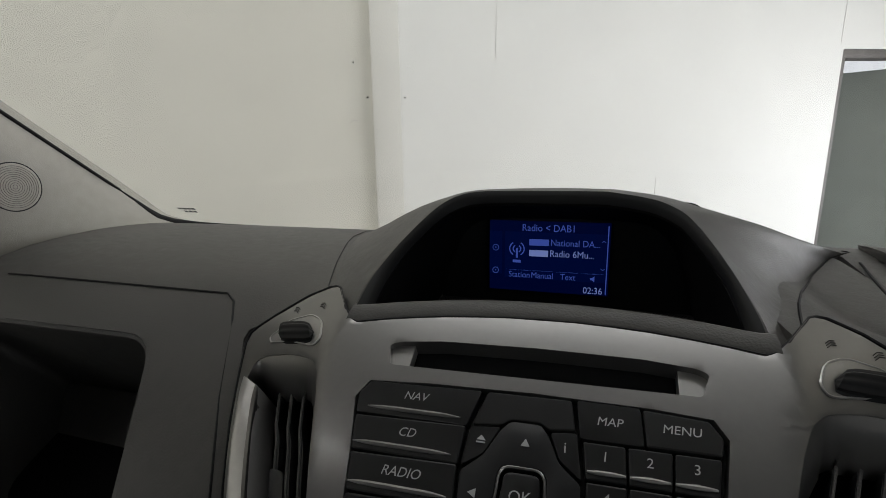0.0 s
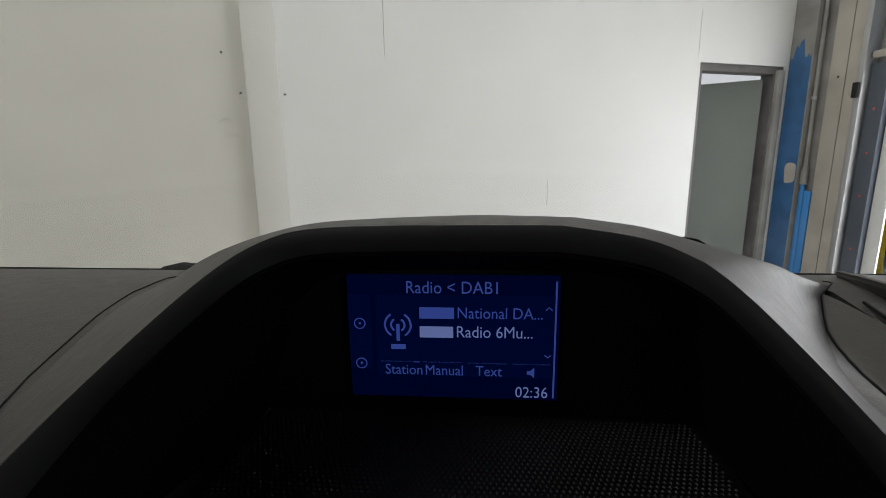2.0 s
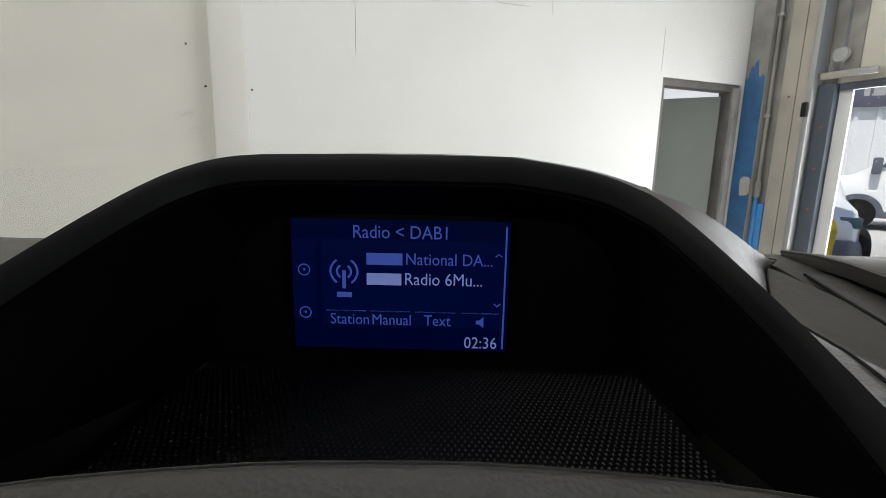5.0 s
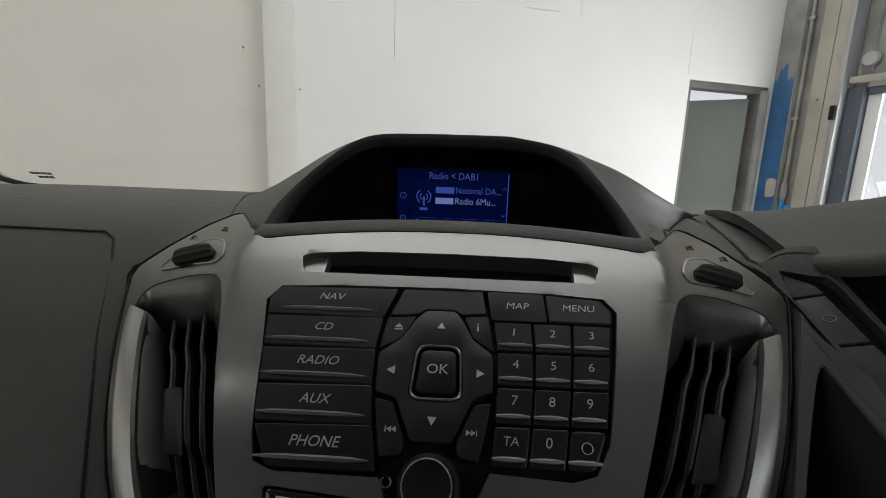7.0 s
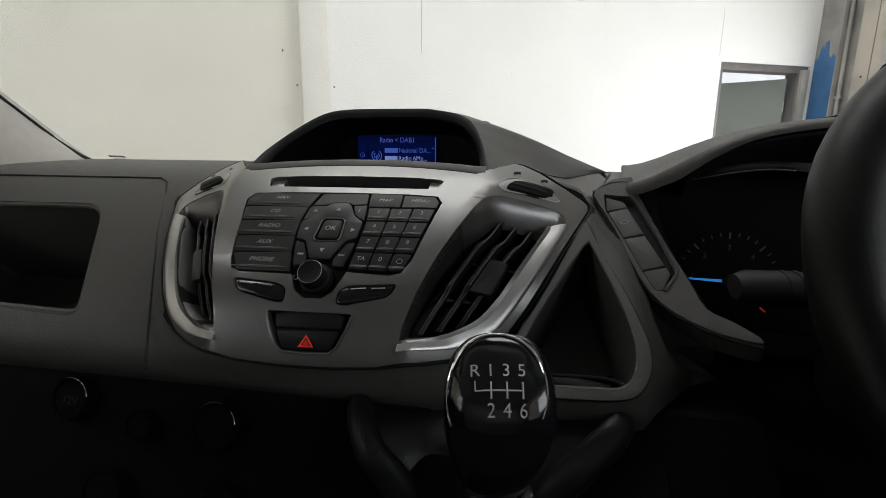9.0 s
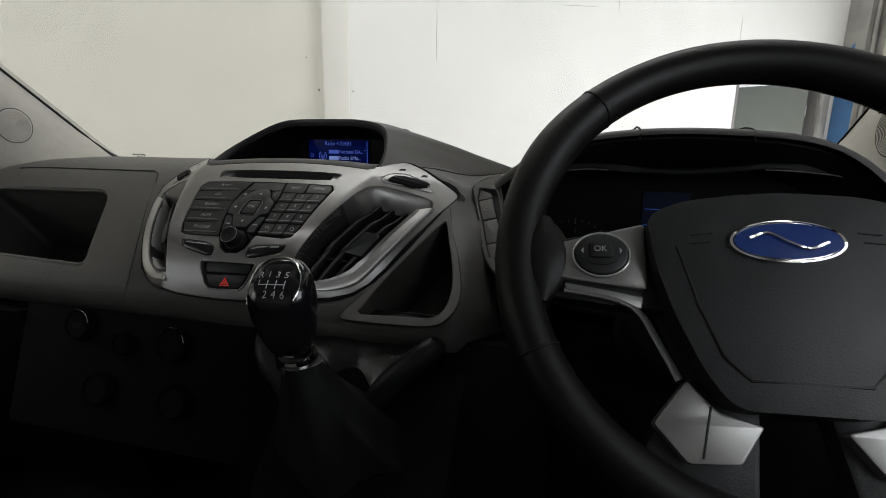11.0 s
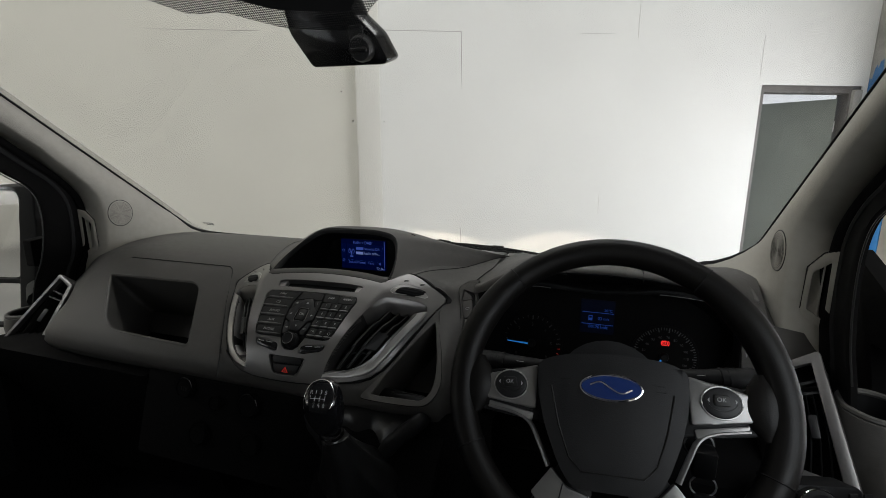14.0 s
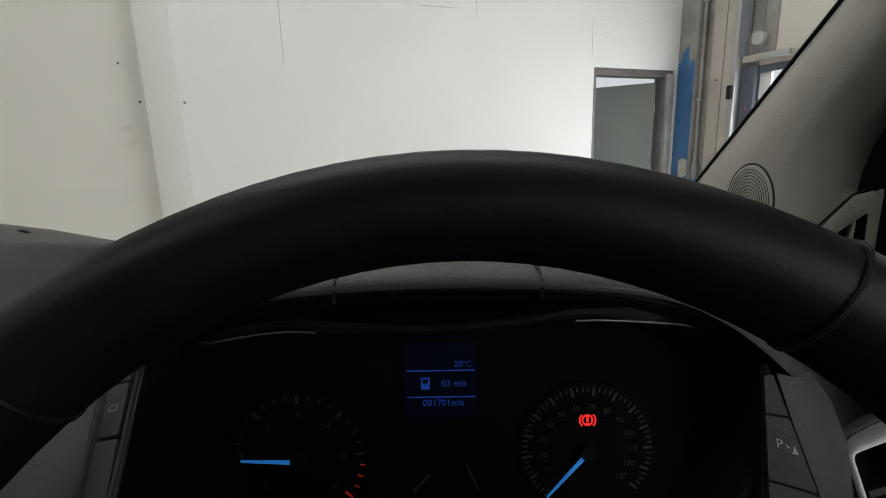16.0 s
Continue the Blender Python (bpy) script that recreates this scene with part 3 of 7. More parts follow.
FOOT_Z = [1.00, 1.075, 1.083, 1.090, 1.102, 1.118, 1.140, 1.150]
FOOT_X = [0.690, 0.700, 0.730, 0.770, 0.800, 0.825, 0.843, 0.850]
FOOT_Y = [1.480, 1.492, 1.495, 1.500, 1.505, 1.505, 1.490, 1.484]


def trim_section(z):
    """Plan outline of the pillar trim at height z, from the glass round to the door seal."""
    ye = float(np.interp(z, FOOT_Z, FOOT_Y)) if z < 1.15 else 1.548 - 1.272 * (z - 1.1)
    ya = seal_y(z)
    w = ye - ya
    d = float(np.interp(z, [1.0, 1.21, 1.35, 1.75], [0.027, 0.027, 0.020, 0.010]))
    x = float(np.interp(z, FOOT_Z, FOOT_X))
    return [(x + 0.035, ye + 0.05), (x, ye + 0.004), (x - 0.004, ye - 0.006), (0.85 - 0.55 * d - 0.6 * (0.85 - x), ye - 0.25 * w), (0.85 - 0.95 * d, ya + min(0.11, 0.50 * w)), (0.85 - d, ya + min(0.022, 0.16 * w)), (0.85 - 0.72 * d, ya + min(0.015, 0.12 * w)), (0.85 - 0.15 * d, ya + min(0.010, 0.08 * w)), (0.860, ya + min(0.006, 0.05 * w)), (0.892, ya), (0.899, ya + 0.012), (0.90, ya + 0.05 if w > 0.07 else ya + 0.02), (0.90, ye)]


def trim_x(y, z):
    s = trim_section(z)[2:10]
    return float(np.interp(-y, [-p[1] for p in s], [p[0] for p in s]))


def pillar(sx):
    """A-pillar trim, lofted from the dash corner up to the roof; sx is its side."""
    return loft([[(sx * m, n, z) for m, n in trim_section(z)] for z in [1.0, 1.03, 1.06, 1.075, 1.083, 1.09, 1.102, 1.118, 1.13, 1.145, 1.16, 1.175, 1.19, 1.205, 1.22, 1.25, 1.28, 1.31, 1.35, 1.40, 1.45, 1.50, 1.56, 1.62, 1.69, 1.75]], True)


for sx, lab in ((-1, "grey moulded windscreen pillar trim with a round grille"), (1, "beige grey moulded windscreen pillar trim with a round grille")):
    pt = thing("pillar_trim", lab, "pillar trim", (sx * 0.86, 1.45, 1.08), kind="structure")
    part("moulding", pillar(sx), M_TRIM, pt, angle=70)
    def cap(x, y, h, sx=sx):
        py, pz = 1.304 - x, 1.164 + y
        return Vector((sx * (trim_x(py, pz) - h), py, pz))
    part("cap", lathe([(0.0365, -0.006), (0.0365, 0.0010), (0.035, 0.0016), (0.030, 0.0016), (0.025, 0.0016), (0.020, 0.0016), (0.015, 0.0016), (0.010, 0.0016), (0.005, 0.0016), (0.0, 0.0016)], cap, 36), M_TRIM, pt)
    part("speaker_rim", tube([cap(0.0375 * math.cos(a), 0.0375 * math.sin(a), 0.0002) for a in np.linspace(0, 2 * math.pi, 41)[:-1]], 0.0010, 6, True), M_DARK, pt)
    # groove shade painted as thin dark rings, fainter on the left
    for k in range(1, 11):
        r = k / 10.8
        part("grille_ring", tube([cap(0.035 * r * math.cos(a), 0.035 * r * math.sin(a), 0.0018) for a in np.linspace(0, 2 * math.pi, 33)[:-1]], 0.0004, 4, True), M_DARK if sx > 0 else M_BULK_RING, pt)
    part("glass_surround", tube([(sx * 0.845, 1.548 - 1.272 * (z - 1.1) - 0.003, z) for z in np.linspace(1.145, 1.72, 16)], 0.0030 if sx < 0 else 0.0018, 8), M_BLACK, pt, "black rubber line along the glass")
    # demister slot beside the pillar
    sl0 = frame_fn((0.870, 1.2470, 1.112), (0.905, -0.426, 0.0), (0, 0.0, 1.0))

    def sl(x, y, h, sx=sx, f=sl0):
        p = f(x * 0.8, y, h + 0.008)
        return Vector((sx * p.x, p.y, p.z))
    part("slot_frame", plate(rounded([(-0.022, -0.046), (-0.010, -0.056), (0.028, -0.072), (0.028, 0.072), (0.004, 0.062), (-0.020, 0.036)], 0.007), [rounded([(-0.012, -0.036), (0.020, -0.052), (0.018, 0.050), (-0.010, 0.028)], 0.004)], -0.012, 0.004, sl, 0.002), M_TRIM, pt)
    part("slot_line", tube([sl(x, y, 0.0006) for x, y in [(0.030, -0.074), (-0.011, -0.058), (-0.0235, -0.047), (-0.0215, 0.037), (0.003, 0.064), (0.030, 0.075)]], 0.0011, 5), M_BLACK, pt)
    part("slot_back", plate([(-0.013, -0.05), (0.022, -0.055), (0.022, 0.053), (-0.011, 0.033)], (), -0.014, -0.009, sl), M_BLACK, pt)
    part("slat", plate([(0.0045, -0.048), (0.0075, -0.048), (0.009, 0.046), (0.006, 0.044)], (), -0.009, 0.003, sl), M_TRIM, pt)
    part("slat", plate([(0.0125, -0.050), (0.0195, -0.051), (0.017, 0.049), (0.0135, 0.047)], (), -0.012, -0.002, sl), M_TRIM, pt)

    # door: sealed frame, inner panel, glass
    dn = thing("door_2" if sx < 0 else "door_3", "closed cab door with a black window frame and dark inner panel", "van door", (sx * 0.95, 0.5, 0.3), kind="structure")
    pa = catmull([(1.15, 0.60, 0), (1.20, 0.95, 0), (1.24, 1.06, 0), (1.246, 1.14, 0), (1.238, 1.21, 0), (1.20, 1.265, 0), (1.14, 1.318, 0), (1.05, 1.395, 0), (0.90, 1.51, 0), (0.72, 1.60, 0), (0.45, 1.66, 0), (-0.1, 1.68, 0), (-0.55, 1.68, 0)], 5)
    pb = catmull([(1.03, 0.60, 0), (1.07, 0.95, 0), (1.108, 1.06, 0), (1.124, 1.13, 0), (1.126, 1.20, 0), (1.108, 1.25, 0), (1.06, 1.288, 0), (0.99, 1.35, 0), (0.87, 1.455, 0), (0.70, 1.54, 0), (0.44, 1.60, 0), (-0.1, 1.62, 0), (-0.55, 1.62, 0)], 5)
    part("frame_seal", tube([(sx * 0.886, p.x - 0.006, p.y - 0.003) for p in pa], 0.011, 10, up=(1, 0, 0)), M_FLOCK_SHADE, dn, "ribbed black rubber seal")
    part("seal_bead", tube([(sx * 0.880, lerp2(p.x, q.x, 0.36), lerp2(p.y, q.y, 0.36)) for p, q in zip(pa, pb)], 0.006, 8, up=(1, 0, 0)), M_RUBBER, dn)
    rows = []
    for p, q in zip(pa, pb):
        rows.append([(sx * m, lerp2(p.x, q.x, g), lerp2(p.y, q.y, g)) for m, g in ((0.905, 0.05), (0.887, 0.08), (0.876, 0.45), (0.866, 0.85), (0.864, 0.96), (0.866, 1.0), (0.875, 0.98), (0.895, 0.6))])
    part("window_frame", loft(rows, True), M_FLOCK_SHADE, dn)
    part("glass_edge", tube([(sx * 0.8665, q.x - 0.003, q.y - 0.003) for q in pb if q.y > 0.99], 0.0016, 6, up=(1, 0, 0)), M_BUTTON, dn, "thin dark glass edge")
    inner = [[(sx * (0.945 - 0.05 * math.sin(math.pi * min(1, max(0, (z - 0.35) / 0.75)))), y, z) for y in np.linspace(-0.58, 0.975, 14)] for z in np.linspace(0.32, 0.96, 10)]
    part("inner_panel", shell(inner, 0.03), M_BLACK, dn)
    part("sill", tube([(sx * 0.915, y, 0.972) for y in np.linspace(-0.58, 0.90, 20)], 0.028, 10, ry=0.022), M_BLACK, dn)
    gl = part("pane", loft([[(sx * 0.905, -0.56, 0.97), (sx * 0.905, 0.98, 0.97)], [(sx * 0.90, -0.56, 1.25), (sx * 0.90, 1.12, 1.25)], [(sx * 0.885, -0.56, 1.63), (sx * 0.885, 0.66, 1.56)]]), M_GLASS, dn)
    gl.visible_shadow = False
    part("mirror_mount", plate(rounded([(1.14, 1.03), (1.24, 1.025), (1.20, 0.93), (1.34, 0.93), (1.352, 1.168), (1.335, 1.162), (1.20, 1.108), (1.14, 1.102)], 0.004), (), 0, 0.03, lambda y, z, h: Vector((sx * (0.985 - h), y, z)), 0.004), M_FLOCK_SHADE, dn)
    part("rear_panel", plate([(-0.60, 0.3), (-0.36, 0.3), (-0.30, 1.7), (-0.60, 1.7)], (), 0, 0.05, lambda y, z, h: Vector((sx * (0.99 - h), y, z))), M_TRIM, dn)

    part("kick_panel", box((min(sx * 0.88, sx * 0.93), 0.92, 0.28), (max(sx * 0.88, sx * 0.93), 1.78, 0.86)), M_FLOCK_SHADE, dn)

    # exterior mirror
    em = thing("door_mirror", "black-housed van door mirror with two panes", "door mirror", (sx * 1.0, 1.2, 1.0), group="door mirrors")
    mf = frame_fn((sx * 1.275, 1.25, 1.005), (1, -0.25 * sx, 0), (-0.17 * sx, 0.04, 0.98))
    def inw(x):
        return x if x * sx > 0 else x * 0.58
    shape = rounded([(-0.10, -0.235), (0.10, -0.235), (0.115, 0.10), (0.10, 0.235), (-0.10, 0.235), (-0.115, 0.10)], 0.04)
    part("housing", plate(shape, [rounded([(inw(-0.088), -0.222), (inw(0.088), -0.222), (inw(0.102), 0.10), (inw(0.088), 0.222), (inw(-0.088), 0.222), (inw(-0.102), 0.10)], 0.035)], -0.11, 0.012, mf, 0.006), M_BLACK, em)
    part("back", plate([(x * 0.98, y * 0.98) for x, y in shape], (), -0.12, -0.03, mf), M_BLACK, em)
    part("divider", box((-0.10, -0.082, -0.02), (0.10, -0.066, 0.006), 0.003, mf), M_BLACK, em)
    part("mirror_glass", plate(rounded([(inw(x), y) for x, y in [(-0.092, -0.064), (0.092, -0.064), (0.10, 0.10), (0.086, 0.219), (-0.086, 0.219), (-0.10, 0.10)]], 0.032), (), -0.02, -0.004, mf), M_CHROME, em, "main mirror pane")
    part("blind_spot_glass", plate(rounded([(inw(x), y) for x, y in [(-0.088, -0.219), (0.088, -0.219), (0.092, -0.084), (-0.092, -0.084)]], 0.02), (), -0.02, -0.004, mf), M_CHROME, em, "lower wide-angle pane")
    part("arm", tube([(sx * 0.97, 1.16, 0.93), (sx * 1.06, 1.21, 0.92), (sx * 1.20, 1.29, 0.91)], 0.04, 12, ry=0.03), M_BLACK, em)

# dotted band and sensor cover
def band_low(u):
    return float(np.interp(u, [-0.96, -0.6, -0.36, -0.26, -0.18, -0.06, 0.10, 0.16, 0.24, 0.58, 0.96], [0.84, 0.82, 0.80, 0.757, 0.757, 0.718, 0.702, 0.75, 0.76, 0.79, 0.81]))


def band_strip(h, drop, rise):
    rows = []
    for q in np.linspace(0, 1, 5):
        rows.append([wscreen(u, band_low(u) + drop + (rise - drop) * q, h) for u in np.linspace(-0.97, 0.97, 81)])
    return loft(rows)


part("dotted_edge", band_strip(0.006, 0.0, 0.035), M_DOTS, band, "fading black dots")
rows = []
for q in np.linspace(0, 1, 6):
    rows.append([wscreen(u, lerp2(band_low(u) + 0.035, 1.0, q), 0.006) for u in np.linspace(-0.97, 0.97, 81)])
part("ceramic_band", loft(rows), M_FRIT, band)
sc = thing("sensor_cover", "black plastic sensor cover on the windscreen with a round knob", "sensor cover", (0.03, 1.17, 1.5))
sf = frame_fn((0, 1.165, 1.50), (1, 0, 0), (0, -0.30, 0.95))
part("cover", plate(rounded([(-0.048, 0.006), (0.106, 0.004), (0.115, 0.012), (0.096, 0.055), (0.062, 0.09), (0.03, 0.19), (-0.09, 0.20), (-0.084, 0.07)], 0.008), (), -0.04, 0.012, sf, 0.006), M_GLOSSBLACK, sc)
part("knob", lathe([(0, 0.03), (0.02, 0.03), (0.024, 0.022), (0.024, 0.012)], lambda x, y, h: sf(0.068 + x, 0.035 + y, h), 20), M_DARK, sc)
part("clip", box((0.045, 0.05, 0.012), (0.075, 0.075, 0.02), 0.004, sf), M_DARK, sc)
part("tab", box((0.052, 0.03, 0.03), (0.084, 0.038, 0.035), 0.002, lambda x, y, h: sf(x, y, h)), M_BLACK, sc)

# wipers resting at the base of the glass
for pts in ([(-0.49, 1.735, 1.022), (-0.25, 1.77, 1.039), (-0.02, 1.79, 1.042)], [(0.0, 1.80, 1.036), (0.20, 1.80, 1.030), (0.46, 1.77, 1.012)]):
    wp = thing("wiper", "black windscreen wiper resting along the glass base", "wiper", pts[1], group="wipers")
    part("arm", tube([p + Vector((0, 0.004, -0.010)) for p in catmull(pts, 6)], 0.007, 10, ry=0.0055), M_RUBBER, wp)
    part("blade", tube([Vector(p) + Vector((0, -0.006, 0.001)) for p in catmull(pts, 6)], 0.0035, 8, ry=0.0045), M_RUBBER, wp)
    part("clip", box((pts[1][0] - 0.02, pts[1][1] - 0.014, pts[1][2] - 0.008), (pts[1][0] + 0.02, pts[1][1] + 0.002, pts[1][2] + 0.008), 0.003), M_RUBBER, wp)
    part("cap", tube([Vector(pts[0]) + Vector((-0.035, 0, -0.003)), Vector(pts[0]) + Vector((0.0, 0, 0.001)), Vector(pts[0]) + Vector((0.035, 0, 0.0))], [0.006, 0.010, 0.007], 10), M_RUBBER, wp)
    part("spindle", tube([Vector(pts[2]) + Vector((0, 0.006, -0.075)), Vector(pts[2]) + Vector((0, 0.006, -0.006))], 0.013, 14), M_RUBBER, wp)


# -- dashboard --
dash = thing("dashboard", "dark grey grained plastic dashboard with a shelf and seams", "dashboard", (0, 1.2, 0.9))
SECTION = [(1.515, 1.040), (1.508, 1.076), (1.475, 1.087), (1.40, 1.098), (1.30, 1.102), (1.22, 1.099), (1.175, 1.092), (1.145, 1.082), (1.115, 1.064), (1.07, 1.030), (1.02, 0.992), (0.983, 0.964), (0.965, 0.944), (0.960, 0.922), (0.972, 0.900), (1.010, 0.884), (1.10, 0.874), (1.50, 0.86), (1.52, 0.95)]


def dash_row(x, low=False):
    a = abs(x)
    e = max(0.0, (a - 0.50) / 0.38)
    row = []
    for i, (y, z) in enumerate(SECTION):
        if a < 0.225 and 6 <= i <= 8:
            z += (0.008, 0.018, 0.036)[i - 6] * min(1.0, (0.225 - a) / 0.075)
        if x > 0.165 and i < 7:
            # the dash top sinks between the two hoods
            k = min(1.0, (x - 0.165) / 0.075)
            z -= (0, 0, 0, 0.012, 0.023, 0.0295, 0.014)[i] * k * k * (3 - 2 * k)
        f = max(0, min(1, (1.32 - y) / 0.2))
        g = max(0.0, min(1.0, (a - 0.71) / 0.085))
        back = 0.05 * g * g * (3 - 2 * g) * max(0.0, min(1.0, (1.06 - y) / 0.09)) * (1.0 if z > 0.86 and y < 1.1 else 0.0)
        row.append((x, y + 0.11 * e * e * f + back, z - 0.055 * e ** 2.2 * (0.1 if i < 3 else 0.45 if i == 3 else 0.8 if i == 4 else 1.0)))
    return row


def smooth_rows(x0, x1, n):
    return [dash_row(x) for x in np.linspace(x0, x1, n)]


side_run = [(0.845, 1.486, 1.148), (0.843, 1.490, 1.140), (0.825, 1.505, 1.119), (0.800, 1.506, 1.103), (0.770, 1.502, 1.0915), (0.730, 1.498, 1.0850), (0.680, 1.496, 1.0825), (0.620, 1.498, 1.0810), (0.550, 1.500, 1.0805), (0.40, 1.504, 1.0795), (0.20, 1.508, 1.0785)]
seal_r = [0.0025, 0.003, 0.004, 0.0052, 0.0060, 0.0055, 0.0042, 0.0030, 0.0022, 0.0016, 0.0014]
gask = part("windscreen_seal", tube([(-x, y, z) for x, y, z in side_run] + [(0, 1.510, 1.078)] + side_run[::-1], seal_r + [0.0014] + seal_r[::-1], 8), M_RUBBER)
tagged(gask, "black seal along the windscreen base", "seal", kind="structure")
SHELF = rounded([(-0.615, 0.050), (-0.335, 0.047), (-0.257, 0.200), (-0.50, 0.192)], [0.02, 0.03, 0.015, 0.05], 5)
def under_stack(rows):
    rows = [[(q[0], q[1], min(q[2], 1.048) if abs(q[0]) < 0.126 and 1.10 < q[1] < 1.32 else q[2]) for q in r] for r in rows]
    return [[(x, y, min(z, 1.03) if 1.085 < y < 1.3 and abs(x) < 0.14 else z) for x, y, z in r] for r in rows]


def cut_pocket(ob, shape, depth, fn, fine=0.0):
    """Cut a real pocket of that outline into ob, then sharpen the new edges."""
    c = part("pocket_cut", plate(shape, (), -depth, 0.06, fn, cut=fine), M_DASH)
    m = ob.modifiers.new("pocket", "BOOLEAN")
    m.operation, m.solver, m.object = "DIFFERENCE", "EXACT", c
    d = bpy.context.evaluated_depsgraph_get()
    mesh = bpy.data.meshes.new_from_object(ob.evaluated_get(d))
    ob.modifiers.clear()
    bm = bmesh.new()
    bm.from_mesh(mesh)
    bmesh.ops.remove_doubles(bm, verts=bm.verts, dist=1e-5)
    finish(bm, 46)
    bm.to_mesh(mesh)
    bm.free()
    ob.data = mesh
    bpy.data.objects.remove(c)


left = loft(under_stack(smooth_rows(-0.895, -0.01, 60)), True)
pad = part("passenger_pad", left, M_DASH, dash)
cut_pocket(pad, SHELF, 0.16, face)


def side_row(x):
    row = []
    for (a, y, z), v in zip(dash_row(x), [-1] * 6 + [-0.03, 0.0, 0.03, 0.086, 0.150, 0.210] + [1] * 7):
        q = 0.0 if v < -0.5 or v > 0.5 else max(0.0, min(1.0, (x - 0.226 - 0.25 * max(0, v) - (0.010 if v > 0.04 else 0)) / 0.024)) * (0.016 if v < 0 else 0.034)
        if x > 0.270 and v > 0.04:
            q += 6.0 * (x - 0.270) ** 2
        back = max(0.0, min(0.06, x - 0.268)) * 1.15 * max(0.0, min(1.1, (v - 0.1) / 0.1))
        row.append(Vector((a, y + back, z)) - FACE_N * q)
    return row


def lower_cut(x):
    return float(np.interp(x, [0.282, 0.292, 0.304, 0.318, 0.335, 0.36, 0.42, 0.50], [1.2, 1.0, 0.966, 0.950, 0.940, 0.932, 0.922, 0.91]))


right = under_stack([[(p[0], p[1], min(p[2], lower_cut(x) - 0.30 * max(0.0, 1.13 - p[1]) * max(0.0, min(1.0, (x - 0.285) / 0.03)))) for p in side_row(x)] for x in np.linspace(-0.0098, 0.372, 54)])
def smooth_loop(pts, n=4):
    return [(p.x, p.y) for p in catmull([(x, v, 0) for x, v in pts], n, True)]


CUBBY = smooth_loop([(0.2290, 0.0790), (0.2345, 0.0800), (0.2450, 0.1130), (0.2560, 0.1500), (0.2630, 0.1880), (0.2595, 0.2150), (0.2480, 0.2285), (0.2300, 0.2308), (0.2000, 0.2320), (0.1680, 0.2335), (0.1600, 0.2310), (0.1600, 0.2245), (0.1757, 0.1830), (0.1963, 0.1390), (0.2198, 0.0930)])
CUBBY_SEAM = smooth_loop([(0.2290, 0.0535), (0.2325, 0.0550), (0.2440, 0.0960), (0.2580, 0.1345), (0.2690, 0.1740), (0.2722, 0.1960), (0.2685, 0.2170), (0.2570, 0.2335), (0.2400, 0.2388), (0.2150, 0.2404), (0.1850, 0.2414), (0.1520, 0.2412), (0.1435, 0.2385), (0.1450, 0.2300), (0.1600, 0.2040), (0.1760, 0.1725), (0.1965, 0.1280), (0.2185, 0.0765)])


# dash shape carried on in near-black, its fall into shade put into colour
part("shaded_knee_cover", loft([[(p[0], p[1] + 0.003, min(p[2] - 0.002, lower_cut(x) - 0.004)) for p in side_row(x)] for x in np.linspace(0.360, 0.48, 14)], True), M_FLOCK_SHADE, dash, "knee cover below the cluster, coloured near-black for its shade")
mid = part("driver_side_pad", loft(right, True), M_DASH, dash)
cut_pocket(mid, CUBBY, 0.09, face)
part("pocket_rim", plate(CUBBY_SEAM, [CUBBY], -0.004, 0.0016, face, 0.0012, cut=0.02), M_DASH, dash, "soft bevelled rim of the triangular pocket")
part("pocket_seam", tube([face(x, v, 0.0006) for x, v in CUBBY_SEAM], 0.0011, 5, True), M_BLACK, dash, "dark seam round the triangular pocket")
part("pocket_edge", tube([face(x, v, -0.0004) for x, v in CUBBY], 0.0022, 8, True), M_DASH, dash, "rolled inner edge of the pocket")
part("pocket_lip", tube(catmull([face(x, v, h) for x, v, h in ((0.184, 0.2130, -0.02), (0.21, 0.2110, -0.02), (0.235, 0.2109, -0.02), (0.247, 0.2143, -0.016), (0.2527, 0.2222, -0.008))], 4), 0.0014, 6), M_BUTTON, dash, "low lip inside the pocket")
part("shelf_rim", tube([face(x, v, -0.0030) for x, v in SHELF], 0.0042, 8, True), M_DASH, dash, "rounded rim of the open shelf")
# shut lines in the pads
part("seam", tube([Vector(dash_row(x)[7]) + Vector((0, 0, 0.0006)) for x in np.linspace(-0.60, -0.29, 20)] + [face(-0.276, 0.004, 0.001), face(-0.262, 0.03, 0.001), face(-0.236, 0.09, 0.001), face(-0.196, 0.165, 0.001), face(-0.150, 0.250, 0.001)], 0.0011, 5), M_BLACK, dash, "dark shut line of the passenger panel")


def ztop(x):
    xs = [0.284, 0.297, 0.322, 0.359, 0.40, 0.458, 0.512, 0.573, 0.626, 0.67, 0.71, 0.75, 0.785]
    zs = [1.078, 1.091, 1.113, 1.134, 1.146, 1.153, 1.155, 1.153, 1.149, 1.137, 1.115, 1.08, 1.04]
    return float(np.interp(x, xs, zs))


def ztop_s(x):
    return sum(ztop(x + d) for d in (-0.02, -0.01, 0, 0.01, 0.02)) / 5


# driver's side: upper pad behind the cluster, end pad and lower panel
rows = []
for x in np.linspace(0.296, 0.79, 20):
    d = float(np.interp(x, [0.296, 0.36, 0.42], [0.022, 0.016, 0.0]))
    rows.append([(x, 1.515, 1.04), (x, 1.508, 1.076), (x, 1.475, 1.087), (x, 1.42, 1.096 - 0.45 * d), (x, 1.34, 1.095 - d), (x, 1.25, 1.08 - d), (x, 1.22, 0.95), (x, 1.22, 0.87), (x, 1.52, 0.9)])
part("driver_pad", loft(rows, True), M_DASH, dash)
part("end_pad", loft([dash_row(x) for x in np.linspace(0.765, 0.905, 10)], True), M_DASH, dash)
# lower panels coloured near-black, the footwell's shade included
low = []
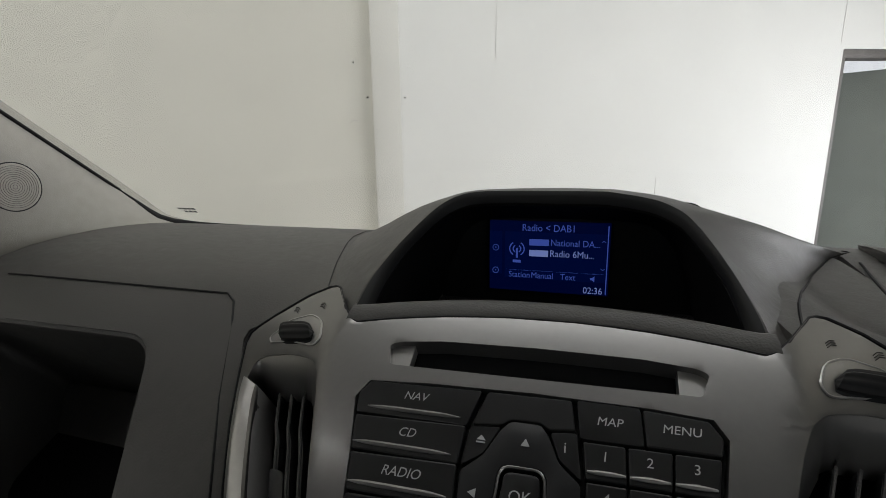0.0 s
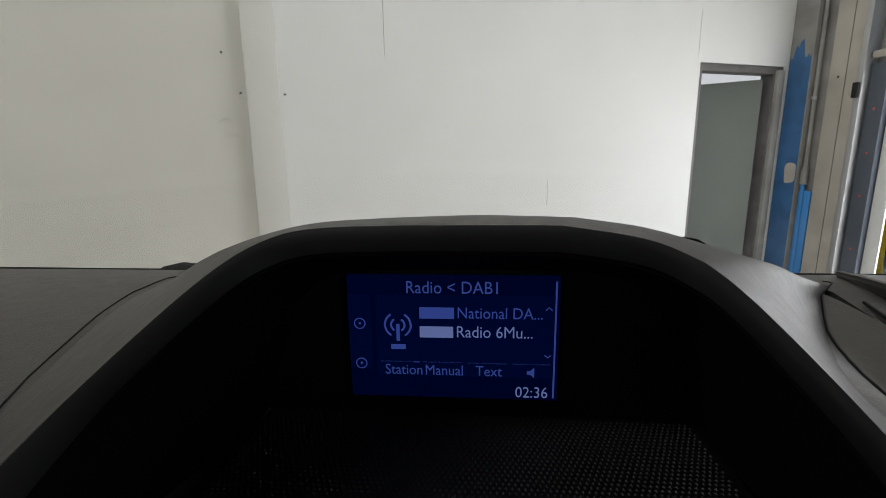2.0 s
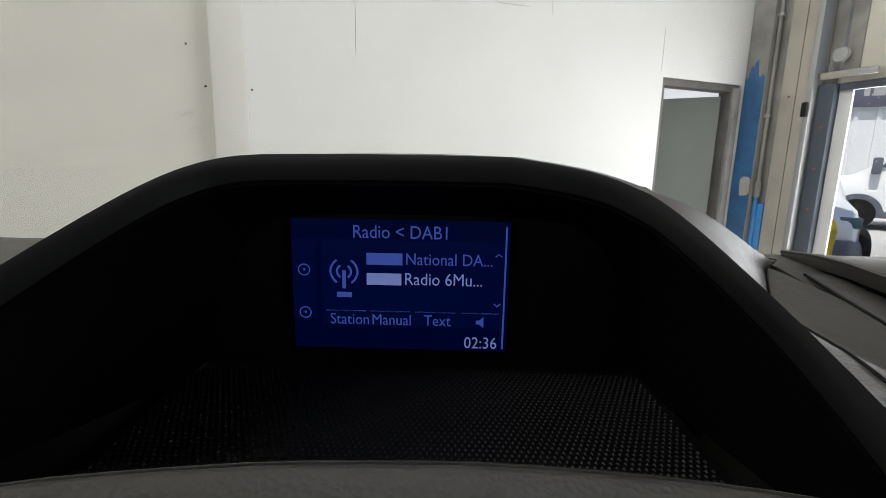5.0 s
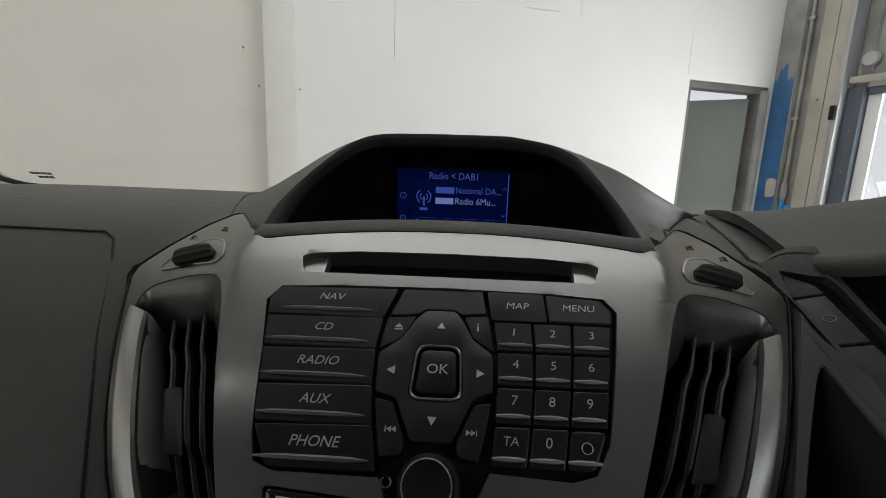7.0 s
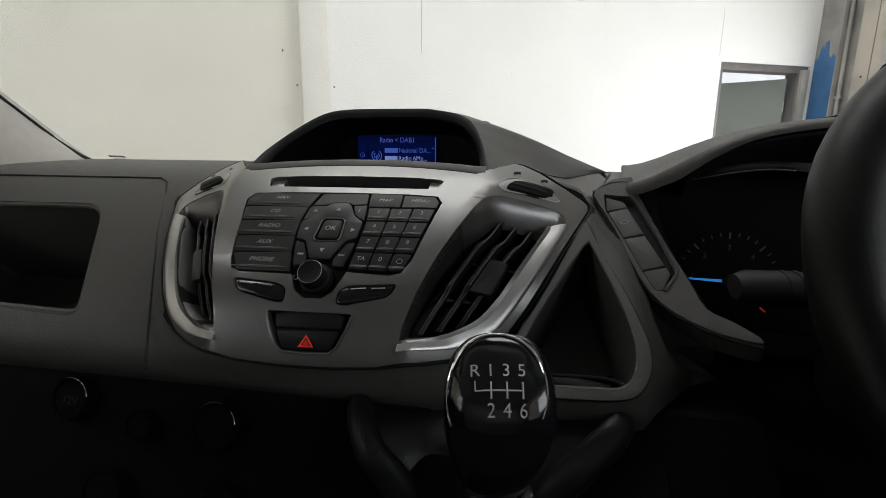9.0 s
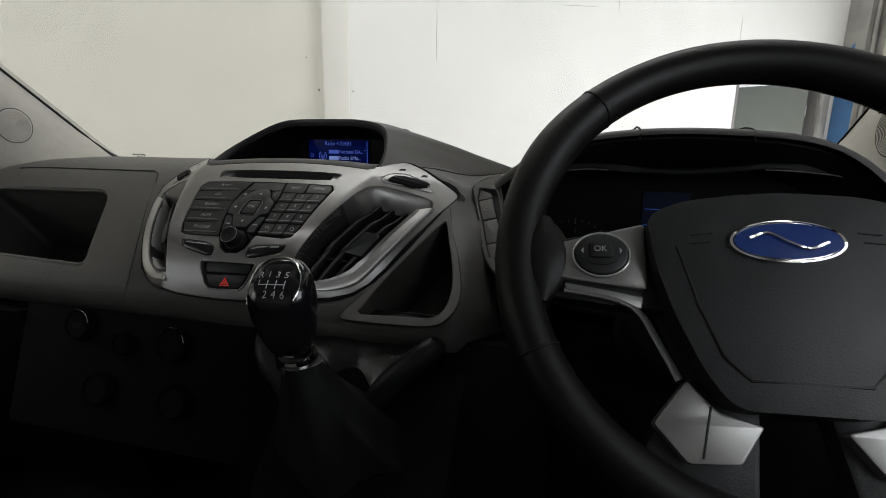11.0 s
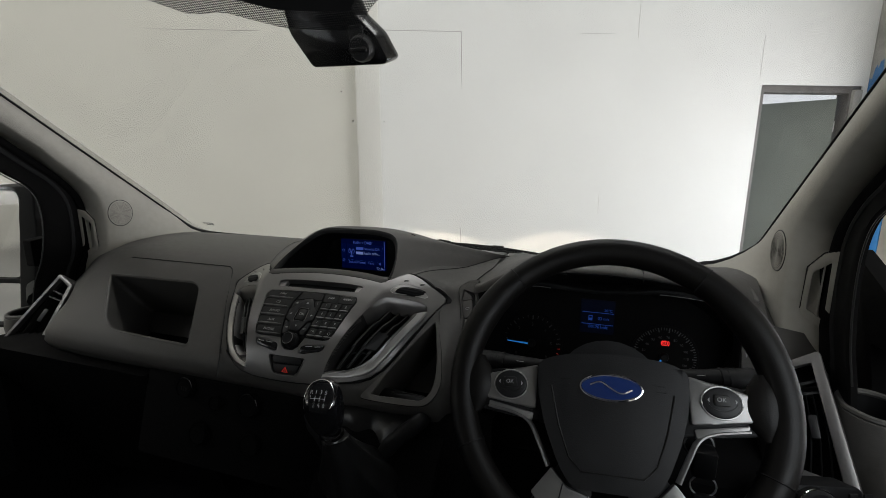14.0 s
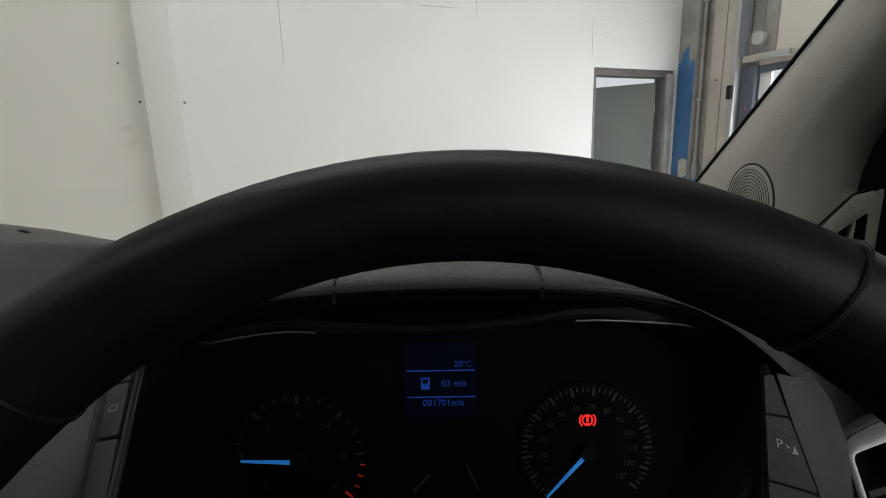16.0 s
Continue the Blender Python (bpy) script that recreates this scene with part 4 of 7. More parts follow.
for x in np.linspace(0.285, 0.79, 16):
    low.append([(x, 1.215, 0.91), (x, 1.12, 0.90), (x, 1.05, 0.88), (x, 1.02, 0.85), (x, 1.02, 0.80), (x, 1.10, 0.62), (x, 1.25, 0.6), (x, 1.3, 0.9)])
part("lower_panel", loft(low, True), M_FLOCK_SHADE, dash, "black knee panel under the steering column, darkened for footwell shade")
part("passenger_lower", loft([[(x, 0.955, 0.89), (x, 0.985, 0.80), (x, 1.08, 0.62), (x, 1.15, 0.45), (x, 1.5, 0.4), (x, 1.5, 0.88)] for x in np.linspace(-0.90, -0.36, 8)], True), M_FLOCK_SHADE, dash, "black lower panel and glove space, darkened for footwell shade")

# hood over the instrument cluster
ch = thing("cluster_hood", "dark grey curved hood over the instrument cluster with seams", "instrument hood", (0.52, 1.25, 1.1))
xs = np.r_[np.linspace(0.283, 0.330, 9), np.linspace(0.345, 0.785, 30)]


def hood_y(x):
    return 1.098 + 0.05 * abs((x - 0.525) / 0.26) ** 3 + 0.055 * max(0.0, (0.322 - x) / 0.036) ** 2


edge = [Vector((x, hood_y(x), ztop_s(x))) for x in xs]
rows = []
for turn in (115, 90, 66, 44, 22):
    row = []
    for i, q in enumerate(edge):
        g = edge[min(i + 1, len(edge) - 1)] - edge[max(i - 1, 0)]
        n = Vector((g.y, -g.x, 0)).normalized()
        row.append(q + n * 0.012 * math.sin(radians(turn)) + Vector((0, 0, float(np.interp(q.x, [0.32, 0.37, 0.66, 0.72], [0.013, 0.0055, 0.0055, 0.010])) * (math.cos(radians(turn)) - 1))))
    rows.append(row)
for k in np.linspace(0, 1, 9):
    s = k * k * (3 - 2 * k)
    rows.append([(x + (x - 0.525) * (-0.20 if x < 0.525 else 0.18) * k, hood_y(x) * (1 - k) + (1.098 + 0.05 * abs((x - 0.525) / 0.26) ** 3 + 0.33) * k, ztop_s(x) * (1 - s) + 1.092 * s + 0.012 * math.sin(math.pi * k)) for x in xs])
part("skin", shell(rows, 0.004), M_DASH, ch, angle=80)
border = [Vector(r[0]) for r in rows[4:]]
part("side_skirt", shell([[q + Vector((0.002 + 0.004 * s, 0, 0.001 - 0.012 * s)) for q in border] for s in (0.0, 0.3, 0.65, 1.0)], 0.003), M_DASH, ch)
rows = []
for k in np.linspace(0, 1, 5):
    rows.append([(0.507 + (x - 0.507) * (1 - 0.07 * k), 1.10 + 0.05 * abs((x - 0.525) / 0.26) ** 3 * (1 - k) + 0.085 * k, (ztop_s(x) - 0.01) * (1 - k) + (ztop_s(x) - 0.045) * k) for x in xs[8:]])
part("underside", shell(rows, 0.003), M_BLACK, ch)
for x in (0.459, 0.577):
    part("seam", tube([(x, 1.0855, ztop_s(x) - 0.013), (x, 1.089, ztop_s(x) - 0.003), (x, 1.098, ztop_s(x) + 0.0008), (x, 1.12, ztop_s(x) + 0.0035), (x, 1.16, ztop_s(x) + 0.001)], 0.0012, 5), M_BLACK, ch)

def on_pad(x, y, lift=0.0008):
    s = dash_row(x)[:12]
    return Vector((x, y, float(np.interp(-y, [-p[1] for p in s], [p[2] for p in s])) + lift))


part("groove", tube(catmull([on_pad(0.334, 1.40), on_pad(0.325, 1.345), on_pad(0.317, 1.296), on_pad(0.311, 1.25), on_pad(0.303, 1.215), on_pad(0.292, 1.19, -0.004)], 4), 0.0015, 6), M_BLACK, ch, "dark groove beside the hood")
part("groove_block", box((0.3170, 1.334, 1.076), (0.3340, 1.358, 1.0925), 0.0015), M_BLACK, ch, "small black stop in the groove")
# instrument cluster
cl = thing("instrument_cluster", "black instrument cluster with two dials and a small blue display", "instrument cluster", (0.52, 1.17, 0.95))


def clu(x, z, h):
    return Vector((x, 1.176 + 0.12 * (z - 1.02) - h, z))


part("face", plate(rounded([(0.300, 0.90), (0.745, 0.90), (0.752, 1.06), (0.72, 1.10), (0.60, 1.118), (0.42, 1.116), (0.325, 1.10), (0.296, 1.06)], 0.02), (), -0.01, 0.0, clu), M_FLOCK_SHADE, cl)
OPENING = catmull([(0.262, 1.042), (0.274, 1.066), (0.298, 1.0775), (0.335, 1.090), (0.369, 1.0993), (0.409, 1.1040), (0.445, 1.1020), (0.51, 1.0985), (0.575, 1.1030), (0.609, 1.1077), (0.651, 1.1062), (0.693, 1.1014), (0.727, 1.091), (0.742, 1.077), (0.749, 1.0575), (0.738, 1.015), (0.70, 0.945), (0.62, 0.925), (0.42, 0.922), (0.34, 0.945), (0.280, 0.99)], 3, True)
OPENING = [(p[0], p[1]) for p in OPENING]
oc = (0.511, 1.02)
wide = [(oc[0] + (x - oc[0]) * 1.03, oc[1] + (z - oc[1]) * 1.10) for x, z in OPENING]


def bez(x, z, h):
    return clu(x, z, h * (0.08 + 0.92 * min(1.0, max(0.0, (x - 0.30) / 0.06))))


part("bezel", plate(wide, [OPENING], 0.0, 0.052, bez, 0.004), M_BLACK, cl, "black surround of the dials")
# highlights of the black bezel edge, drawn as two silver arcs
for x0, x1 in ((0.33, 0.435), (0.605, 0.735)):
    part("brow_glint", tube([bez(x, z, 0.053) for x, z in OPENING if x0 < x < x1 and z > 1.05], 0.0008, 6), M_SILVER_LEG, cl, "glint on the bezel edge over a dial, drawn in silver")
M_DIAL = material("dial_marking", (0.034, 0.034, 0.036), 0.5, vary=0.0)
M_NEEDLE = material("blue_lit_needle", (0.05, 0.3, 0.7), 0.4, vary=0.0, emit=(0.03, 0.28, 0.9), power=0.35)
M_LCD = material("dim_blue_display", (0.0, 0.002, 0.012), 0.6, vary=0.0, spec=0.1, emit=(0.0, 0.01, 0.10), power=0.004)
M_LCDTEXT = material("blue_display_text", (0.02, 0.08, 0.4), 0.4, vary=0.0, emit=(0.03, 0.14, 0.9), power=0.15)
M_REDLAMP = material("red_warning_lamp", (0.5, 0.02, 0.02), 0.4, vary=0.0, emit=(1.0, 0.03, 0.03), power=1.0)


def dial(name, label, cx, cz, r, a0, a1, majors, minors, texts, ts, needle, red_from=None):
    d = part(name, plate([(cx + r * 1.08 * math.cos(a), cz + r * 1.08 * math.sin(a)) for a in np.linspace(0, 2 * math.pi, 49)[:-1]], (), 0.0, 0.002, clu, 0.001), M_FLOCK_SHADE, cl, label)
    n = majors * minors
    for k in range(n + 1):
        a = radians(a0 + (a1 - a0) * k / n)
        big = k % minors == 0
        r0, w = (r * 0.86 if big else r * 0.92), (0.0009 if big else 0.0005)
        ca, sa = math.cos(a), math.sin(a)
        q = [(cx + ca * r0 - sa * w, cz + sa * r0 + ca * w), (cx + ca * r - sa * w, cz + sa * r + ca * w), (cx + ca * r + sa * w, cz + sa * r - ca * w), (cx + ca * r0 + sa * w, cz + sa * r0 - ca * w)]
        part("tick", plate(q, (), 0.002, 0.0026, clu), M_RED if red_from is not None and k >= red_from else M_DIAL, d)
    for k, s in enumerate(texts):
        a = radians(a0 + (a1 - a0) * k / (len(texts) - 1))
        x, z = cx + math.cos(a) * r * 0.68, cz + math.sin(a) * r * 0.68
        lettering("numeral", s, ts, lambda u, v, h, x=x, z=z: clu(x + u, z + v, 0.0026), M_DIAL, d)
    a = radians(needle)
    ca, sa = math.cos(a), math.sin(a)
    q = [(cx + sa * 0.0016, cz - ca * 0.0016), (cx - sa * 0.0016, cz + ca * 0.0016), (cx + ca * r * 0.95 - sa * 0.0006, cz + sa * r * 0.95 + ca * 0.0006), (cx + ca * r * 0.95 + sa * 0.0006, cz + sa * r * 0.95 - ca * 0.0006)]
    part("needle", plate(q, (), 0.006, 0.0075, clu), M_NEEDLE, d, "blue lit needle")
    part("hub", lathe([(0, 0.009), (0.006, 0.009), (0.008, 0.004), (0.008, 0.002)], lambda x, y, h: clu(cx + x, cz + y, h), 18), M_BLACK, d)
    return d


tach = dial("tachometer", "rev counter with white numerals and a red zone", 0.397, 0.979, 0.054, 218, -38, 6, 4, ["0", "1", "2", "3", "4", "5", "6"], 0.0085, 178, 21)
speedo = dial("speedometer", "speedometer with fine white ticks", 0.631, 0.984, 0.052, 228, -40, 13, 4, ["0", "10", "20", "30", "40", "50", "60", "70", "80", "90", "100", "110", "120", "130"], 0.0062, 228)
lcd = part("display", plate([(0.484, 1.012), (0.544, 1.012), (0.544, 1.074), (0.484, 1.074)], (), 0.0, 0.0015, clu), M_LCD, cl, "dim blue trip display")
for s, x, z, sz in (("20°C", 0.5325, 1.0558, 0.0068), ("03 mls", 0.5250, 1.0400, 0.0076), ("001701mls", 0.5163, 1.0242, 0.0077)):
    lettering("text", s, sz, lambda u, v, h, x=x, z=z: clu(x + u, z + v, 0.002), M_LCDTEXT, lcd)
for z in (1.0507, 1.0290):
    part("rule", plate([(0.487, z - 0.0004), (0.542, z - 0.0004), (0.542, z + 0.0004), (0.487, z + 0.0004)], (), 0.0015, 0.002, clu), M_LCDTEXT, lcd)
part("pump_symbol", plate([(0.4985, 1.0355), (0.5055, 1.0355), (0.5055, 1.0450), (0.4985, 1.0450)], [[(0.4998, 1.0400), (0.5042, 1.0400), (0.5042, 1.0438), (0.4998, 1.0438)]], 0.0015, 0.002, clu), M_LCDTEXT, lcd)
warn = part("warning_lamp", plate([(0.631 + 0.0046 * math.cos(a), 1.009 + 0.0046 * math.sin(a)) for a in np.linspace(0, 2 * math.pi, 25)[:-1]], [[(0.631 + 0.0034 * math.cos(a), 1.009 + 0.0034 * math.sin(a)) for a in np.linspace(0, 2 * math.pi, 25)[:-1]]], 0.003, 0.004, clu), M_REDLAMP, cl, "lit red brake warning lamp")
for sx in (-1, 1):
    part("bracket", tube([clu(0.631 + sx * 0.0063 * math.cos(a), 1.009 + 0.0063 * math.sin(a), 0.004) for a in np.linspace(-0.8, 0.8, 8)], 0.0007, 5), M_REDLAMP, warn)
part("bar", box((0.6302, 1.0075, 0.003), (0.6318, 1.0125, 0.004), 0, clu), M_REDLAMP, warn)
part("dot", box((0.6302, 1.0052, 0.003), (0.6318, 1.0066, 0.004), 0, clu), M_REDLAMP, warn)
for q in (((0.490, 0.951), (0.503, 0.965)), ((0.534, 0.974), (0.542, 0.953))):
    part("small_needle", tube([clu(*q[0], 0.004), clu(*q[1], 0.004)], 0.0007, 5), M_DIAL, cl)

# -- centre stack --
cs = thing("centre_console_panel", "satin silver centre fascia with angled corners", "fascia panel", (0, 1.0, 0.95))
OUT_TOP = [(0, 0.0082), (0.02, 0.0083), (0.042, 0.0098), (0.062, 0.0118), (0.084, 0.0152), (0.102, 0.0186), (0.116, 0.0220), (0.1195, 0.0225)]
OUT = mirrored(OUT_TOP + [(0.1235, 0.0205), (0.132, 0.0125), (0.142, 0.0020), (0.1455, -0.0018), (0.1490, -0.0016), (0.1530, 0.0020), (0.1640, 0.0190), (0.1780, 0.0460), (0.1850, 0.0620), (0.1872, 0.0690), (0.1865, 0.0770), (0.178, 0.0975), (0.166, 0.126), (0.152, 0.159), (0.142, 0.181), (0.1335, 0.1965), (0.123, 0.2090), (0.108, 0.2200), (0.088, 0.2290), (0.060, 0.2355), (0.025, 0.2378), (0, 0.2382)])


def top_edge(x):
    return float(np.interp(abs(x), [p[0] for p in OUT_TOP], [p[1] for p in OUT_TOP]))


VENT = rounded([(0.1300, 0.0640), (0.1370, 0.0606), (0.1510, 0.0660), (0.1680, 0.0785), (0.1725, 0.0850), (0.1715, 0.0985), (0.1620, 0.0985), (0.1530, 0.1208), (0.1430, 0.1435), (0.1320, 0.1690), (0.1210, 0.1885), (0.1090, 0.2005), (0.0900, 0.2112), (0.0772, 0.2150), (0.0785, 0.2040), (0.0870, 0.1750), (0.0987, 0.1425), (0.1120, 0.1070), (0.1225, 0.0790)], [0.004, 0.003, 0.006, 0.005, 0.004, 0.0008, 0.0008, 0.004, 0.004, 0.006, 0.006, 0.006, 0.006, 0.0008, 0.004, 0.006, 0.006, 0.006, 0.005], 2)
VENT_L = [(-x, v) for x, v in reversed(VENT)]
SLOT = rounded([(-0.090, 0.0384), (-0.084, 0.0355), (-0.057, 0.0323), (0.0, 0.0312), (0.057, 0.0323), (0.084, 0.0355), (0.090, 0.0384), (0.085, 0.0530), (-0.085, 0.0530)], 0.0025, 3)
RADIO = [(-0.098, 0.076), (-0.093, 0.0652), (-0.06, 0.0630), (0.0, 0.0618), (0.06, 0.0630), (0.088, 0.0652), (0.0935, 0.075), (0.088, 0.104), (0.079, 0.146), (0.072, 0.159), (0.062, 0.162), (0.0265, 0.160), (0.0185, 0.178), (0.010, 0.1845), (-0.006, 0.1845), (-0.0145, 0.178), (-0.0205, 0.164), (-0.066, 0.1635), (-0.0755, 0.160), (-0.079, 0.150), (-0.089, 0.106)]
HAZ = rounded([(-0.034, 0.196), (0.038, 0.196), (0.0245, 0.2275), (-0.0205, 0.2275)], [0.003, 0.003, 0.008, 0.008], 4)
BTN_L = rounded([(-0.0695, 0.1690), (-0.0300, 0.1722), (-0.0215, 0.1768), (-0.0208, 0.1890), (-0.0300, 0.1893), (-0.0650, 0.1806)], [0.004, 0.008, 0.004, 0.004, 0.006, 0.006], 4)
BTN_R = [(-x + 0.0012, v) for x, v in reversed(BTN_L)]
part("fascia", plate(OUT, [VENT, VENT_L, SLOT, RADIO, HAZ, BTN_L, BTN_R], -0.012, 0.0, stack, 0.0014, cut=0.0055), M_SILVER, cs, "satin silver painted fascia")
def grow(k):
    return [(x * k, 0.12 + (v - 0.12) * (k if v > 0.03 else 1.0) - (0.0 if v > 0.03 else (k - 1) * 0.08)) for x, v in OUT]


part("surround", plate(grow(1.026), [grow(0.972)], -0.070, -0.0035, stack, 0.001, cut=0.011), M_BLACK, cs, "black gap round the fascia")
part("gap_line", tube([stack(x * 1.010, 0.12 + (v - 0.12) * (1.010 if v > 0.03 else 1.0) - (0.0 if v > 0.03 else 0.0012), -0.0010) for x, v in OUT], 0.0012, 6, True), M_BLACK, cs)
# the pads make room for the fascia
for ob in (pad, mid):
    cut_pocket(ob, grow(1.024), 0.075, stack, 0.012)
# disc slot
part("disc_slot", plate(rounded([(-0.076, 0.030), (0.076, 0.030), (0.074, 0.0535), (-0.074, 0.0535)], 0.0015, 2), (), -0.03, -0.0138, stack), M_BLACK, cs, "dark disc slot")
for sx in (-1, 1):
    part("slot_cheek", plate([(sx * 0.0755, 0.034), (sx * 0.091, 0.036), (sx * 0.086, 0.0535), (sx * 0.0745, 0.0535)], (), -0.012, -0.0045, stack), M_SILVER_LEG, cs)
part("slot_edge", tube([stack(x, 0.0505, -0.006) for x in np.linspace(-0.03, 0.03, 7)], 0.0008, 5), M_SILVER, cs)

# radio keypad
rad = thing("radio_keypad", "dark grey radio keypad with white lettering and a round knob", "car radio", (0, 1.0, 1.03))
part("backing", plate([(x * 0.995, 0.12 + (v - 0.12) * 0.995) for x, v in RADIO], (), -0.014, -0.006, stack, 0, cut=-0.012), M_BLACK, rad)


def lerp(a, b, t):
    return a + (b - a) * t


def left_x(v):
    return lerp(-0.0965, -0.0765, (v - 0.075) / 0.083)


def right_x(v):
    return lerp(0.0915, 0.076, (v - 0.075) / 0.083)


def mid_l(v):
    return float(np.interp(v, [0.062, 0.085, 0.107, 0.128, 0.145, 0.164], [-0.0250, -0.0305, -0.0310, -0.0285, -0.0255, -0.0205]))


def mid_r(v):
    return float(np.interp(v, [0.062, 0.085, 0.107, 0.128, 0.145, 0.164], [0.0225, 0.0255, 0.0280, 0.0275, 0.0265, 0.0245]))


def on_stack(x, v, h, slope=0.0):
    return lambda a, b, k: stack(x + a, v - b + slope * a, h)


def button(name, poly, h, mat=None, r=0.0016, lab=""):
    b = part(name, plate(rounded(poly, r, 3), (), -0.006, h, stack, 0.0011, cut=-0.02), mat or M_BUTTON, rad, lab, angle=22)
    return b


ROWS_L = [(0.0655, 0.0850, "NAV"), (0.0862, 0.1048, "CD"), (0.1060, 0.1242, "RADIO"), (0.1254, 0.1430, "AUX"), (0.1442, 0.1620, "PHONE")]
for v0, v1, s in ROWS_L:
    l0 = -0.0925 if s == "NAV" else left_x(v0)
    poly = [(l0, v0), (mid_l(v0) - 0.001, v0 - 0.0015), (mid_l(v1) - 0.001, v1), (left_x(v1) + (0.006 if s == "PHONE" else 0), v1)]
    if s == "NAV":
        poly.append((-0.0965, 0.074))
    b = button("button", poly, 0.0)
    x = (left_x((v0 + v1) / 2) + mid_l((v0 + v1) / 2)) / 2
    lettering("marking", s, 0.0067, on_stack(x, v0 + 0.0068, 0.0004), M_MARK, b, slant=0.16)
    # glint on the button's lower edge, coloured in as a silver ridge
    part("glint_ridge", tube([stack(lerp(l0, mid_l(v1), q), v1 - 0.0042, -0.0003) for q in np.linspace(0.06, 0.92, 8)], [0.0004, 0.0012, 0.0014, 0.0014, 0.0014, 0.0014, 0.0012, 0.0004], 6), M_SILVER, b)
for a, c, s in ((0.0235, 0.0545, "MAP"), (0.0557, 0.0885, "MENU")):
    poly = [(a, 0.0632), (c, 0.0638), (c + 0.001, 0.0835), (a + 0.0025, 0.0835)] if s == "MAP" else [(a, 0.0638), (0.086, 0.0662), (0.0912, 0.0745), (0.0895, 0.0835), (a + 0.0008, 0.0835)]
    b = button("button", poly, 0.0)
    lettering("marking", s, 0.0064, on_stack((a + c) / 2 + 0.001, 0.0735, 0.0004), M_MARK, b, slant=0.16)
PADKEYS = [("1", "2", "3"), ("4", "5", "6"), ("7", "8", "9"), ("TA", "0", "")]
KV = [0.0848, 0.1035, 0.1222, 0.1404, 0.1588]
for i in range(4):
    for j in range(3):
        v0, v1 = KV[i], KV[i + 1] - 0.0012

        def kx(v, q):
            return lerp(mid_r(v) + 0.0012, right_x(v) - 0.0005, q)
        poly = [(kx(v0, j / 3) + 0.0005, v0), (kx(v0, (j + 1) / 3) - 0.0005, v0), (kx(v1, (j + 1) / 3) - (0.004 if (i, j) == (3, 2) else 0.0005), v1), (kx(v1, j / 3) + 0.0005, v1)]
        b = button("key", poly, 0.0, r=0.0012 if (i, j) != (3, 2) else 0.003)
        vm = (v0 + v1) / 2
        if PADKEYS[i][j]:
            lettering("marking", PADKEYS[i][j], 0.0066 if i < 3 or j == 1 else 0.0056, on_stack(kx(vm, (j + 0.5) / 3), vm - 0.0022, 0.0004), M_MARK, b, slant=0.10)
            if (i, j) not in ((0, 0), (3, 0)):
                part("small_mark", plate([(kx(vm, (j + 0.36) / 3), vm + 0.0038), (kx(vm, (j + 0.54) / 3), vm + 0.0038), (kx(vm, (j + 0.54) / 3), vm + 0.0050), (kx(vm, (j + 0.36) / 3), vm + 0.0050)], (), 0.0, 0.0004, stack), M_DIM, b)
        else:
            part("clock_ring", tube([stack(kx(vm, 0.83) + 0.0024 * math.cos(a), vm - 0.001 + 0.0024 * math.sin(a), 0.0003) for a in np.linspace(0, 6.28, 15)[:-1]], 0.0003, 4, True), M_MARK, b)
        # same painted glint along the bottom of each number key
        part("glint_ridge", tube([stack(kx(v1, (j + q) / 3), v1 - 0.0035, 0.0) for q in np.linspace(0.05, 0.95, 5)], [0.0006, 0.0011, 0.0012, 0.0011, 0.0006], 6), M_SILVER_LEG, b)
# middle block
button("blank_button", [(-0.0235, 0.0638), (0.0210, 0.0635), (0.0235, 0.0800), (0.0105, 0.0815), (0.0065, 0.0785), (-0.009, 0.0785), (-0.013, 0.0820), (-0.0285, 0.0835)], 0.0)
b = button("eject_button", [(-0.029, 0.0848), (-0.0135, 0.0832), (-0.020, 0.0975), (-0.0300, 0.1045)], 0.0)
part("eject_bar", plate([(-0.0246, 0.0920), (-0.0200, 0.0920), (-0.0200, 0.0927), (-0.0246, 0.0927)], (), 0, 0.0004, stack), M_MARK, b)
part("eject_symbol", plate([(-0.0246, 0.0912), (-0.0223, 0.0886), (-0.0200, 0.0912)], (), 0, 0.0004, stack), M_MARK, b)
b = button("info_button", [(0.0115, 0.0825), (0.0242, 0.0812), (0.0270, 0.1035), (0.0165, 0.0955)], 0.0)
lettering("marking", "i", 0.0075, on_stack(0.019, 0.0895, 0.0004), M_MARK, b)
ring_o = rounded([(-0.0115, 0.1015), (0.0115, 0.1015), (0.0135, 0.131), (-0.0125, 0.131)], 0.006, 5)
pad_o = [(-0.0085, 0.0800), (0.0065, 0.0800), (0.0105, 0.0850), (0.0165, 0.0975), (0.0268, 0.1060), (0.0270, 0.1255), (0.0180, 0.1290), (0.0105, 0.1460), (0.0095, 0.1490), (-0.0085, 0.1490), (-0.0100, 0.1460), (-0.0175, 0.1300), (-0.0275, 0.1275), (-0.0295, 0.1075), (-0.0195, 0.0985), (-0.0130, 0.0850)]
dpad = part("direction_pad", plate(rounded(pad_o, 0.002, 3), [ring_o], -0.006, 0.0012, stack, 0.0012), M_BUTTONB, rad, "black four-way pad")
for q in ([(0.0, 0.0880), (0.0021, 0.0918), (-0.0021, 0.0918)], [(0.0, 0.1420), (-0.0021, 0.1382), (0.0021, 0.1382)], [(-0.0240, 0.1165), (-0.0202, 0.1144), (-0.0202, 0.1186)], [(0.0230, 0.1165), (0.0192, 0.1186), (0.0192, 0.1144)]):
    part("arrow", plate(q, (), 0.001, 0.0016, stack), M_MARK, dpad)
